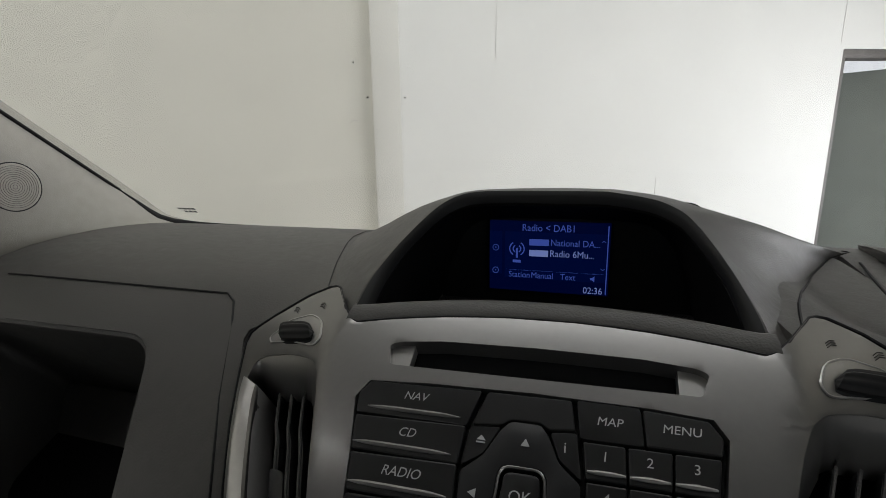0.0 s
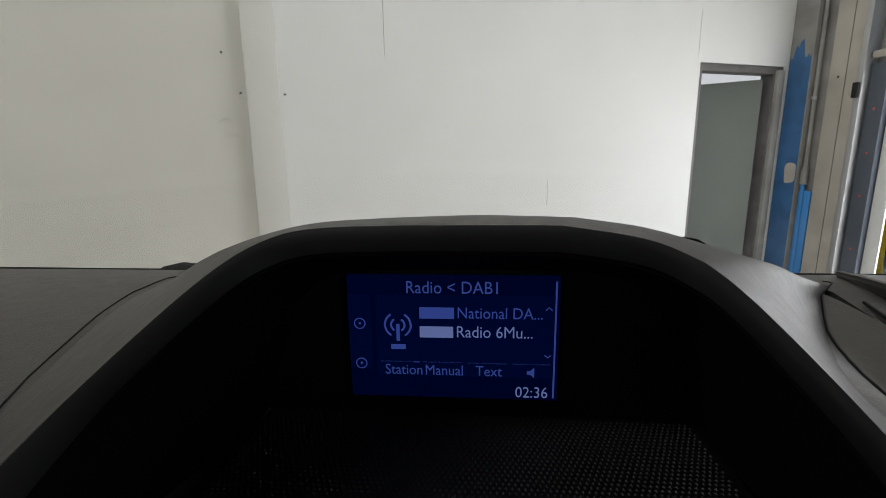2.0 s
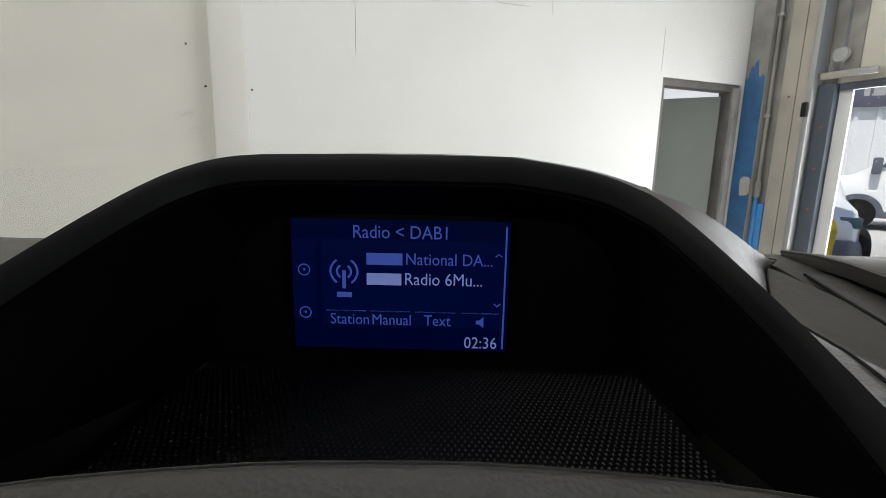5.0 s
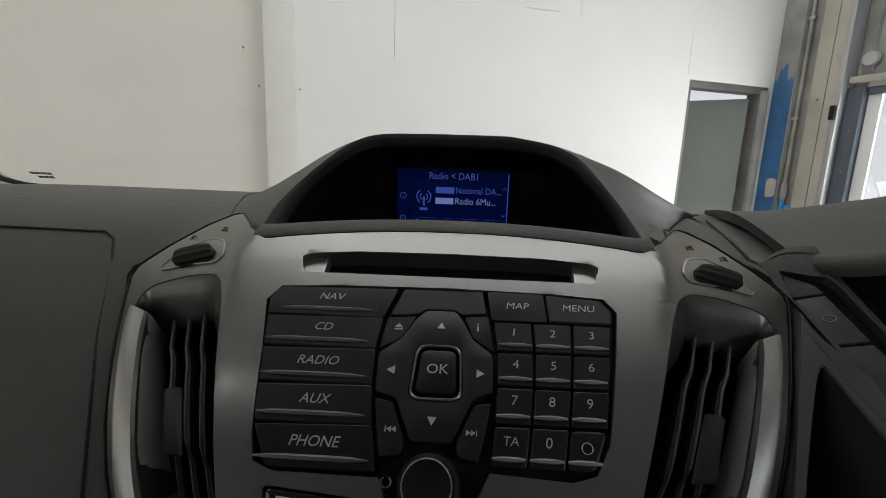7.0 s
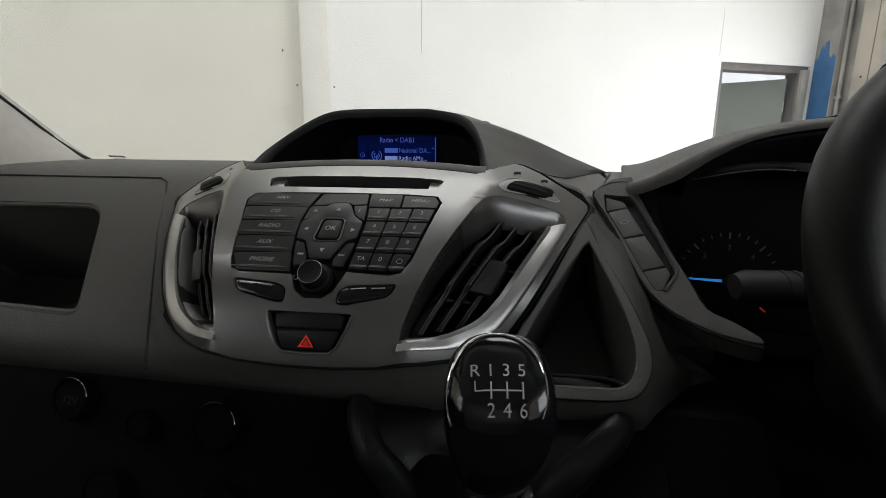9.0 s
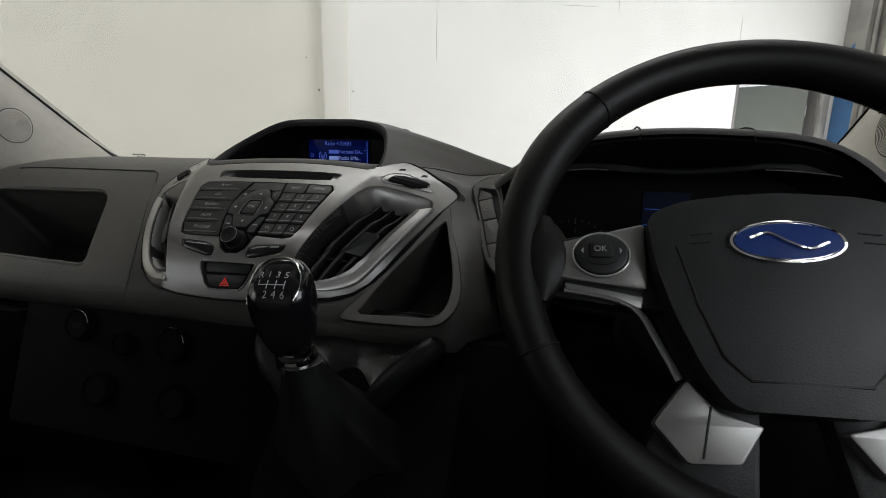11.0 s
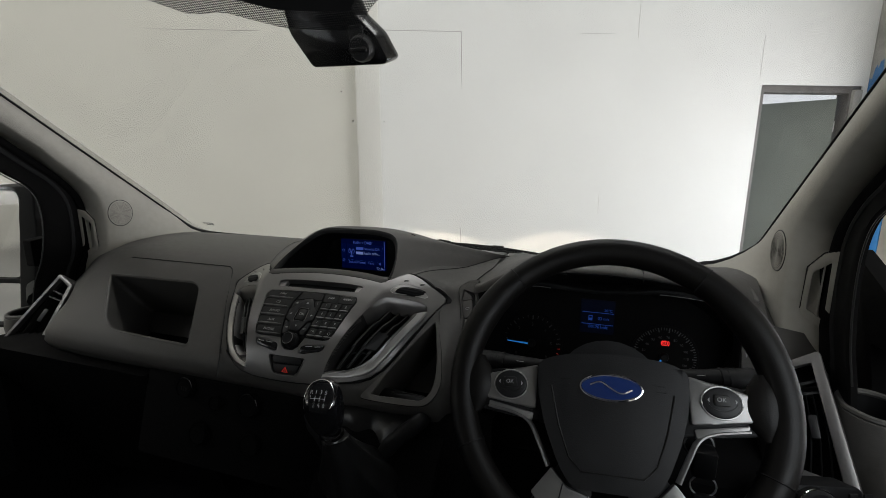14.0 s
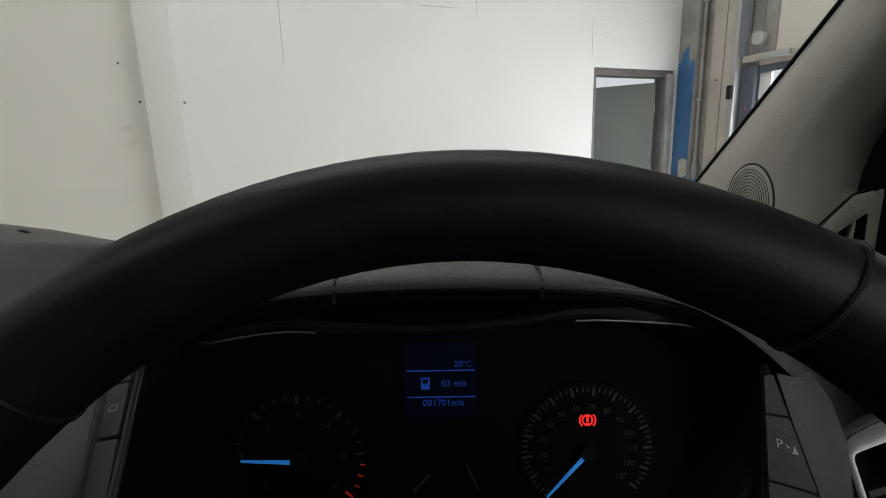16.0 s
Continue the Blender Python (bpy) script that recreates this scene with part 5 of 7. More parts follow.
okb = part("ok_button", plate(rounded([(-0.0085, 0.1045), (0.0088, 0.1045), (0.0105, 0.1275), (-0.0095, 0.1275)], 0.004, 4), (), -0.006, 0.0015, stack, 0.0014), M_BUTTON, rad)
lettering("marking", "OK", 0.0072, on_stack(0.0003, 0.1155, 0.002), M_MARK, okb)
# edge highlight round the OK key, put in as a thin silver line
part("ok_highlight", tube([stack(x * 0.92, 0.1163 + (v - 0.1163) * 0.94, 0.0012) for x, v in ring_o], 0.0007, 6, True), M_SILVER, rad, "faint highlight on the key's dark edge, drawn in silver")
for sx in (-1, 1):
    b = button("skip_button", [(sx * 0.0285 + (0.001 if sx < 0 else -0.002), 0.1300), (sx * 0.0190, 0.1310), (sx * 0.0115, 0.1480), (sx * 0.0125, 0.1550), (sx * 0.0215, 0.1560)], 0.0, M_BUTTONB)
    for d in (0, 0.0022):
        part("skip_mark", plate([(sx * (0.0177 + d), 0.1440), (sx * (0.0156 + d), 0.1427), (sx * (0.0156 + d), 0.1453)], (), 0, 0.0005, stack), M_MARK, b)
    part("skip_bar", plate([(sx * 0.0201, 0.1427), (sx * 0.0206, 0.1427), (sx * 0.0206, 0.1453), (sx * 0.0201, 0.1453)], (), 0, 0.0005, stack), M_MARK, b)
kn_o = stack(0.0012, 0.1665, 0.0)
kn_n = (stack(0.0012, 0.1665, 0.01) - kn_o).normalized()
knob_fn = frame_fn(kn_o, (1, 0, 0), Vector((0, 0, 1)) - kn_n * kn_n.z)
part("volume_knob", lathe([(0.0140, -0.004), (0.0130, 0.001), (0.0112, 0.002), (0.0105, 0.011), (0.0096, 0.0130), (0.0082, 0.0124), (0.005, 0.0115), (0, 0.011)], knob_fn, 36), M_BLACK, rad, "black volume knob")
part("knob_ring", tube([knob_fn(0.0100 * math.cos(a), 0.0100 * math.sin(a), 0.0126) for a in np.linspace(0, 2 * math.pi, 37)[:-1]], 0.0004, 6, True), M_SILVER_LEG, rad, "thin bright ring")
part("power_mark", tube([stack(-0.0175 + 0.0022 * math.cos(a), 0.1655 + 0.0022 * math.sin(a), -0.003) for a in np.linspace(-1.1, 4.2, 12)], 0.0004, 4), M_MARK, rad)
# small twin buttons under the keypad
for sx in (-1, 1):
    tb = thing("twin_button", "black glossy twin push button set in the fascia", "button", stack(sx * 0.046, 0.177, 0), group="twin buttons")
    shp = BTN_L if sx < 0 else BTN_R
    cxm = sum(p[0] for p in shp) / len(shp)
    cvm = sum(p[1] for p in shp) / len(shp)
    part("rocker", plate([(cxm + (x - cxm) * 0.95, cvm + (v - cvm) * 0.9) for x, v in shp], (), -0.012, 0.0005, stack, 0.0015), M_GLOSSBLACK, tb)
    for x0, x1 in ((0.0615, 0.0505), (0.0455, 0.0335)):
        part("symbol", tube([stack(sx * x0, 0.1735 + (0.0615 - x0) * 0.05, 0.0012), stack(sx * x1, 0.1738 + (0.0615 - x1) * 0.06, 0.0012)], 0.0006, 5), M_MARK, tb)
# hazard switch
hz = thing("hazard_switch", "black switch panel with a red warning triangle", "switch", stack(0, 0.212, 0))
part("recess", plate([(0.002 + (x - 0.002) * 0.98, 0.212 + (v - 0.212) * 0.96) for x, v in HAZ], (), -0.016, -0.006, stack), M_BLACK, hz)
part("blank", plate(rounded([(-0.027, 0.1985), (-0.016, 0.1945), (0.020, 0.1945), (0.031, 0.1985), (0.0295, 0.2085), (-0.026, 0.2095)], 0.002), (), -0.008, -0.002, stack, 0.0012), M_BUTTONB, hz)
part("push", plate(rounded([(-0.0258, 0.2108), (0.0292, 0.2098), (0.0225, 0.2262), (-0.0188, 0.2265)], 0.004), (), -0.008, -0.0015, stack, 0.0012), M_BUTTONB, hz)
tri_o = [(0.0015, 0.2140), (0.0078, 0.2238), (-0.0048, 0.2238)]
tri_i = [(0.0015, 0.2163), (0.0058, 0.2227), (-0.0028, 0.2227)]
tri_c = [(0.0015, 0.2182), (0.0038, 0.2218), (-0.0008, 0.2218)]
part("triangle", plate(tri_o, [tri_i], -0.0015, -0.0008, stack), M_RED, hz, "red triangle outline")
part("triangle", plate(tri_c, [[(0.0015, 0.2196), (0.0026, 0.2213), (0.0004, 0.2213)]], -0.0015, -0.0008, stack), M_RED, hz, "red triangle outline")
part("lower_rim", tube([stack(x, v, 0.0005) for x, v in [(-0.0335, 0.1985), (-0.0305, 0.2080), (-0.0235, 0.2225), (-0.0175, 0.2275), (0.0, 0.2284), (0.0215, 0.2275), (0.0275, 0.2225), (0.0345, 0.2080), (0.0375, 0.1985)]], 0.0011, 6), M_SILVER, hz, "bright lower edge")


def air_vent(sx):
    av = thing("air_vent", "tall angled air vent with dark vanes in a silver surround", "air vent", stack(sx * 0.125, 0.14, 0), group="centre air vents")
    shp = VENT if sx > 0 else VENT_L
    mid = (sx * 0.125, 0.143)
    part("duct", plate([(mid[0] + (x - mid[0]) * 1.03, mid[1] + (v - mid[1]) * 1.03) for x, v in shp], (), -0.060, -0.044, stack), M_BLACK, av)
    # the mouth narrows inwards: a painted brow above the vanes, dark walls below
    rows = []
    for k in np.linspace(0, 1, 6):
        row = []
        for x, v in VENT:
            w = max(0.0, min(1.0, (0.106 - v) / 0.034))
            row.append(stack(sx * (x - 0.007 * w * k * (x > 0.14) + 0.0025 * w * k * (x < 0.133)), v + 0.020 * w * k ** 0.8, -0.0008 - (0.020 + 0.020 * (1 - w)) * k ** 1.4))
        rows.append(row)
    nv = len(VENT)
    brow = [i for i in range(-nv // 2, nv // 2) if VENT[i][1] < 0.090]
    wall = [i for i in range(nv) if VENT[i][1] >= 0.090]
    part("brow", loft([[r[i] for i in range(min(brow) - 1, max(brow) + 2)] for r in rows], False, False), M_SILVER, av, "silver brow above the vanes", angle=50)
    part("mouth", loft([[r[i] for i in range(min(wall), max(wall) + 1)] for r in rows], False, False), M_MOUTH, av, "charcoal mouth of the vent", angle=50)
    # outer leg of the surround, its light put in as a paler silver
    out = catmull([(0.1722, 0.0985, 0), (0.1690, 0.1085, 0), (0.1610, 0.1275, 0), (0.1470, 0.1595, 0), (0.1345, 0.1855, 0), (0.1255, 0.2000, 0), (0.1150, 0.2085, 0), (0.1010, 0.2155, 0), (0.0755, 0.2232, 0)], 5)
    inn = catmull([(0.1612, 0.0985, 0), (0.1580, 0.1085, 0), (0.1515, 0.1230, 0), (0.1388, 0.1525, 0), (0.1275, 0.1775, 0), (0.1195, 0.1895, 0), (0.1085, 0.1995, 0), (0.0960, 0.2080, 0), (0.0762, 0.2146, 0)], 5)
    rows = []
    for o, n in zip(out, inn):
        rows.append([stack(sx * lerp(n.x, o.x, f), lerp(n.y, o.y, f), h) for f, h in ((-0.02, -0.026), (0.0, -0.0030), (0.07, -0.0012), (0.3, 0.0002), (0.62, 0.0020), (0.9, 0.0034), (0.98, 0.0032), (1.03, 0.0014), (1.06, -0.006))])
    part("lit_leg", loft(rows, True), M_SILVER_BRIGHT, av, "silver outer leg in a paler, lit copy of the fascia paint", angle=40)
    for q in (0.20, 0.47, 0.74):
        a = Vector((lerp(0.1300, 0.1610, q), lerp(0.0800, 0.0960, q)))
        b = Vector((lerp(0.0800, 0.1190, q), lerp(0.2120, 0.1930, q)))
        rows = []
        for u in np.linspace(0, 1, 25):
            p = a.lerp(b, u)
            w = min(1.0, max(0.0, (u - 0.17) / 0.05))
            x = p.x + lerp(0.0012, -0.0012, w)
            t = lerp(0.0009, 0.0017, w)
            drop = -0.0135 - 0.004 * (u > 0.63)
            rows.append([stack(sx * (x - 0.0006), p.y, -0.028), stack(sx * (x - t), p.y, drop - 0.003), stack(sx * (x - 0.6 * t), p.y, drop - 0.0006), stack(sx * (x + 0.6 * t), p.y, drop), stack(sx * (x + t), p.y, drop - 0.002), stack(sx * (x + 0.0006), p.y, -0.028)])
        part("vane", loft(rows, True), M_BUTTONB, av, angle=60)
        # light on the vane's front put in as a paler edge
        part("lit_vane_edge", tube([Vector(r[3]) for r in rows[::2]], 0.0009, 6), M_DASH, av, "rounded front edge of a vane, coloured paler as if lit")
    part("thumb_tab", plate(rounded([(sx * 0.1290, 0.1300), (sx * 0.1385, 0.1335), (sx * 0.1270, 0.1660), (sx * 0.1155, 0.1640)], [0.002, 0.003, 0.002, 0.001]), (), -0.026, -0.0118, stack, 0.0012), M_BUTTONB, av, "flat thumb tab across two vanes")
    for g in (0.30, 0.72):
        part("cross_vane", plate([(sx * lerp(0.126, 0.084, g), lerp(0.092, 0.200, g)), (sx * lerp(0.156, 0.118, g), lerp(0.105, 0.192, g)), (sx * lerp(0.155, 0.117, g), lerp(0.108, 0.195, g)), (sx * lerp(0.125, 0.083, g), lerp(0.095, 0.203, g))], (), -0.042, -0.024, stack), M_BLACK, av)
    # ribbed thumb wheel in its bright pocket
    pocket = rounded([(0.1385, 0.0420), (0.1440, 0.0305), (0.1530, 0.0305), (0.1665, 0.0440), (0.1725, 0.0655), (0.1700, 0.0680), (0.1570, 0.0590), (0.1400, 0.0515)], [0.004, 0.004, 0.004, 0.006, 0.001, 0.001, 0.006, 0.004], 4)
    wp = part("wheel_pocket", plate([(sx * x, v) for x, v in pocket], (), -0.002, 0.0005, stack, 0.0003, cut=0.006), M_SILVER_LEG, av, "bright wheel pocket")
    part("pocket_edge", tube([stack(sx * x, v, 0.0005) for x, v in pocket], 0.0007, 5, True), M_SILVER_BRIGHT, wp, "bright rolled edge")
    A, B = Vector((0.1448, 0.0418)), Vector((0.1690, 0.0592))
    d = (B - A).normalized()
    n = Vector((d.y, -d.x))
    rows = []
    for u in np.linspace(0, 1, 11):
        c = A.lerp(B, u)
        e = (1 - abs(2 * u - 1) ** 5) ** 0.5
        row = []
        for j in range(25):
            g = math.pi * j / 24
            r = 0.0082 + 0.0006 * math.cos(10 * g)
            row.append(stack(sx * (c.x + n.x * r * e * math.cos(g)), c.y + n.y * r * e * math.cos(g), 0.0002 + 0.62 * r * e * math.sin(g)))
        rows.append(row)
    part("thumb_wheel", loft(rows, False), M_BLACK, wp, "black ribbed thumb wheel", angle=30)
    for x, v in ((0.1500, 0.0190), (0.1665, 0.0335)):
        for k in (-0.0016, 0, 0.0016):
            part("symbol", tube([stack(sx * (x - 0.0020), v + k + 0.001, 0.0003), stack(sx * x, v + k - 0.0002, 0.0003), stack(sx * (x + 0.0020), v + k + 0.0010, 0.0003)], 0.00030, 4), M_BLACK, av)


air_vent(-1)
air_vent(1)


# -- screen hood on top of the stack --
hd = thing("screen_hood", "dark grey arched hood around a recessed display", "display hood", (0, 1.2, 1.05))
RIM_D, RIM_N = Vector((0, 0.893, 0.450)), Vector((0, -0.450, 0.893))


def rim(x, w, h=0.0):
    return Vector((x, 1.10, 1.107)) + RIM_D * w + RIM_N * (h - 0.007 * min(1.0, max(0.0, (x - 0.04) / 0.05)) - 0.006 * min(1.0, max(0.0, (x - 0.095) / 0.03)))


HALF = [(0.129, -0.018), (0.1285, 0.015), (0.1225, 0.050), (0.1135, 0.085), (0.1035, 0.113), (0.0915, 0.1305), (0.074, 0.1400), (0.04, 0.1428), (0.0, 0.1432)]
ARCH = [(p[0], p[1]) for p in catmull([(-x, w) for x, w in HALF] + [(x, w) for x, w in reversed(HALF[:-1])], 4)]
NA = len(ARCH)


SEAM_R = [Vector((x, y, 0)) for x, y in ((0.150, 1.122), (0.168, 1.180), (0.196, 1.250), (0.240, 1.345), (0.283, 1.415), (0.318, 1.452))]
SEAM_L = [Vector((x, y, 0)) for x, y in ((-0.150, 1.104), (-0.190, 1.155), (-0.212, 1.205), (-0.242, 1.280), (-0.268, 1.350), (-0.278, 1.420))]


def along(line, k):
    f = max(0.0, min(len(line) - 1.0001, k * (len(line) - 1)))
    return line[int(f)].lerp(line[int(f) + 1], f - int(f))


def hood_target(i):
    q = i / (NA - 1) * 2 - 1
    if abs(q) >= 0.42:
        p = along(SEAM_R if q > 0 else SEAM_L, (1 - abs(q)) / 0.58)
    else:
        p = SEAM_L[-1].lerp(SEAM_R[-1], (q + 0.42) / 0.84)
    s = dash_row(p.x)[:12]
    return Vector((p.x, p.y, float(np.interp(-p.y, [-k[1] for k in s], [k[2] for k in s])) - 0.003))


rows = []
for k in np.linspace(0, 1, 12):
    row = []
    for i, (x, w) in enumerate(ARCH):
        a = rim(x, w, 0.0015)
        b = hood_target(i)
        mid_k = max(0.0, 1 - abs(i / (NA - 1) * 2 - 1) / 0.42)
        p = a.lerp(b, k)
        flank = max(0.0, min(1.0, (abs(i / (NA - 1) * 2 - 1) - 0.40) / 0.12))
        p.z = a.z + (b.z - a.z) * k ** (0.85 + (0.32 - 0.20 * flank) * max(0.0, min(1.0, (w - 0.08) / 0.04)) + 0.40 * mid_k) + 0.0065 * math.sin(math.pi * min(1.0, k / 0.6)) * max(0.0, min(1.0, (w - 0.03) / 0.08)) * (0.35 + 0.65 * min(1.0, 2 * mid_k))
        row.append(p)
    rows.append(row)
part("skin", shell(rows, 0.003), M_DASH, hd, angle=60)


def mouth_edge(x, w, k, h):
    """A line round the opening: k = 0 on the seam, 1 on the inner edge; the band widens towards its feet."""
    f = max(0.0, min(1.0, (0.06 - w) / 0.08))
    top = max(0.0, min(1.0, (w - 0.02) / 0.09))
    return rim(x * (1 - (0.030 + 0.055 * f) * k), w - 0.0085 * top * k, h)


def band(steps):
    return shell([[mouth_edge(x, w, k, h) for x, w in ARCH] for k, h in steps], 0.0015)


part("rim", band(((-0.05, -0.002), (-0.02, 0.0012), (0.10, 0.0016), (0.22, 0.0014))), M_DASH, hd, "rounded soft front rim", angle=60)
part("inner_rim", band(((0.22, 0.0014), (0.45, 0.0008), (0.75, -0.0012), (1.0, -0.0060))), M_BLACK, hd, "black inner turn of the rim", angle=60)
part("rim_seam", tube([mouth_edge(x, w, 0.24, 0.0014) for x, w in ARCH], 0.0007, 5, up=(0.0, -0.45, 0.89)), M_BLACK, hd, "dark seam along the rim")
rows = []
for k in np.linspace(0, 1, 7):
    row = []
    for x, w in ARCH:
        a = mouth_edge(x, w, 1.0, -0.0062)
        b = Vector((x * 0.95, 1.268, max(1.052, 1.046 + 0.098 * max(0, w + 0.0) / 0.143)))
        row.append(a.lerp(b, k))
    rows.append(row)
part("inner_wall", shell(rows, 0.002), M_FLOCK_SHADE, hd)
part("back_panel", plate(rounded([(-0.13, 1.03), (0.13, 1.03), (0.12, 1.16), (-0.12, 1.16)], 0.01), (), -0.004, 0.0, lambda x, z, h: Vector((x, 1.2665 - h, z))), M_BLACK, hd, "black display panel")
for sgn, r in ((-1, 0.0006), (1, 0.0010)):
    part("skin_seam", tube([hood_target(i) + Vector((0, 0, 0.0034)) for i in range(NA) if sgn * (i / (NA - 1) * 2 - 1) > 0.40], r, 5), M_BLACK, hd, "fine seam where the hood meets the dash")
# lip in front of the tray, and the knurled tray
lip = []
for d, h in ((0.0, -0.006), (-0.0012, -0.0010), (-0.0030, 0.0), (-0.010, 0.0010), (-0.0165, 0.0004), (-0.0190, -0.0010), (-0.0215, -0.0050), (-0.0235, -0.0120), (-0.0250, -0.0260)):
    lip.append([stack(x, top_edge(x) + d, h) for x in np.linspace(-0.1285, 0.1285, 33)])
part("lip", shell(lip, 0.002), M_DASH, hd, angle=60)
part("lip_line", tube([stack(x, top_edge(x) - 0.0200, -0.0020) for x in np.linspace(-0.075, 0.095, 15)], 0.0006, 5), M_DASH, hd, "faint line along the tray lip")
tray = thing("tray_mat", "black knurled mat in the tray below the display", "mat", (0, 1.18, 1.06))
part("base", box((-0.122, 1.122, 1.040), (0.122, 1.268, 1.0565)), M_DARK, tray)
bmk = bmesh.new()
for i in range(86):
    for j in range(40):
        x = -0.118 + 0.0028 * i + (0.0014 if j % 2 else 0)
        y = 1.150 + 0.0029 * j
        if abs(x) > 0.118 or y > 1.264:
            continue
        vs = [bmk.verts.new((x + dx, y + dy, 1.0565)) for dx, dy in ((-0.0011, 0), (0, -0.0012), (0.0011, 0), (0, 0.0012))]
        t = bmk.verts.new((x, y, 1.0573))
        for q in range(4):
            bmk.faces.new((vs[q], vs[(q + 1) % 4], t))
kn = part("knurl", bmk, M_BUTTON, tray, angle=10)
kn["kind"] = "stuff"

# display
scr = thing("display_screen", "lit dark blue display showing a radio menu", "display screen", (-0.011, 1.262, 1.07))
SC_X, SC_Z, SC_W, SC_H = -0.011, 1.105, 0.114, 0.070
M_SCREEN = material("lit_blue_panel", (0.0, 0.002, 0.012), 0.15, vary=0.0, spec=0.15, emit=(0.001, 0.012, 0.18), power=0.105)
M_SCRBRIGHT = material("brighter_blue_panel", (0.0, 0.003, 0.02), 0.2, vary=0.0, spec=0.15, emit=(0.0015, 0.016, 0.20), power=0.13)
M_SCRTEXT = material("pale_blue_text", (0.1, 0.12, 0.2), 0.5, vary=0.0, emit=(0.30, 0.40, 0.95), power=0.42)
M_SCRDIM = material("dim_blue_text", (0.05, 0.07, 0.2), 0.5, vary=0.0, emit=(0.08, 0.15, 0.75), power=0.38)


def scrf(u, w, h):
    """Screen points: u to the right and w down, in thousandths of its width."""
    return Vector((SC_X + (u / 1000 - 0.5) * SC_W, 1.2618 - h, SC_Z + SC_H / 2 - w / 1000 * SC_W))


pan = part("panel", plate([(0, 0), (1000, 0), (1000, 614), (0, 614)], (), -0.004, 0.0, scrf), M_SCREEN, scr, "dark blue lit panel")


def sbox(u0, w0, u1, w1, mat, name="block", h=0.0005):
    return part(name, plate([(u0, w0), (u1, w0), (u1, w1), (u0, w1)], (), 0.0, h, scrf), mat, pan)


def stext(s, u, w, size, mat, align="LEFT", squeeze=0.88):
    return lettering("text", s, size, lambda a, b, h: scrf(u + a / SC_W * 1000, w - b / SC_W * 1000, 0.0008), mat, pan, align, squeeze=squeeze)


sbox(0, 90, 110, 470, M_SCRBRIGHT)
sbox(135, 90, 985, 500, M_SCRBRIGHT)
stext("Radio < DAB1", 280, 55, 0.0098, M_SCRDIM)
sbox(345, 150, 510, 205, M_SCRDIM, "name_bar", 0.0010)
stext("National DA...", 522, 178, 0.0090, M_SCRDIM)
sbox(345, 245, 505, 300, M_SCRTEXT, "name_bar", 0.0010)
stext("Radio 6Mu...", 517, 272, 0.0094, M_SCRTEXT)
for r in (26, 50):
    for sgn in (0, math.pi):
        part("wave", tube([scrf(240 + 1.25 * r * math.cos(a + sgn), 240 + 1.25 * r * math.sin(a + sgn), 0.0008) for a in np.linspace(-1.0, 1.0, 9)], 0.0006, 5), M_SCRDIM, pan)
sbox(232, 235, 248, 320, M_SCRDIM, "mast", 0.0010)
sbox(205, 338, 275, 362, M_SCRDIM, "caption_bar", 0.0010)
# faint source symbols down the edge of the panel
for w, kind in ((130, "usb"), (235, "dab"), (315, "note"), (375, "card"), (440, "disc")):
    if kind in ("dab", "disc"):
        part("symbol", tube([scrf(55 + 26 * math.cos(a), w + 26 * math.sin(a), 0.0008) for a in np.linspace(0, 2 * math.pi, 17)[:-1]], 0.0003, 4, True), M_SCRDIM, pan)
        sbox(50, w - 5, 60, w + 5, M_SCRDIM, "symbol", 0.0008)
    else:
        part("symbol", plate([(36, w - 20), (74, w - 20), (74, w + 20), (36, w + 20)], [[(42, w - 14), (68, w - 14), (68, w + 14), (42, w + 14)]], 0.0, 0.0008, scrf), M_SCRBRIGHT, pan)
for w, k in ((150, -14), (385, 14)):
    part("chevron", tube([scrf(935, w - k / 2, 0.0008), scrf(950, w + k / 2, 0.0008), scrf(965, w - k / 2, 0.0008)], 0.0003, 4), M_SCRDIM, pan)
part("mute_symbol", plate([(855, 462), (870, 462), (890, 445), (890, 497), (870, 480), (855, 480)], (), 0.0, 0.0008, scrf), M_SCRDIM, pan)
for u, s in ((170, "Station"), (365, "Manual"), (610, "Text")):
    stext(s, u, 470, 0.0086, M_SCRDIM)
for a, b in ((150, 340), (355, 545), (570, 760), (785, 960)):
    sbox(a, 425, b, 431, M_SCRDIM, "tab_line")
stext("02:36", 800, 575, 0.0092, M_SCRTEXT)
part("edge_line", plate([(978, 20), (986, 20), (986, 600), (978, 600)], (), 0, 0.0006, scrf), M_SCRDIM, pan)


# -- switch strip beside the cluster --
STRIP_O, STRIP_X = Vector((0.260, 1.157, 1.054)), Vector((0.0205, -0.003, 0.0062)).normalized()
STRIP_D = Vector((0.026, -0.0725, -0.0485)).normalized()
STRIP_D = (STRIP_D - STRIP_X * STRIP_D.dot(STRIP_X)).normalized()
STRIP_N = STRIP_D.cross(STRIP_X)


def strip(u, w, h):
    """The switch strip: u across it, w down it, h towards the driver."""
    return STRIP_O + STRIP_X * u + STRIP_D * w + STRIP_N * h


sw = thing("switch_strip", "dark grey strip of push switches beside the cluster", "switches", strip(0.02, 0.04, -0.02))
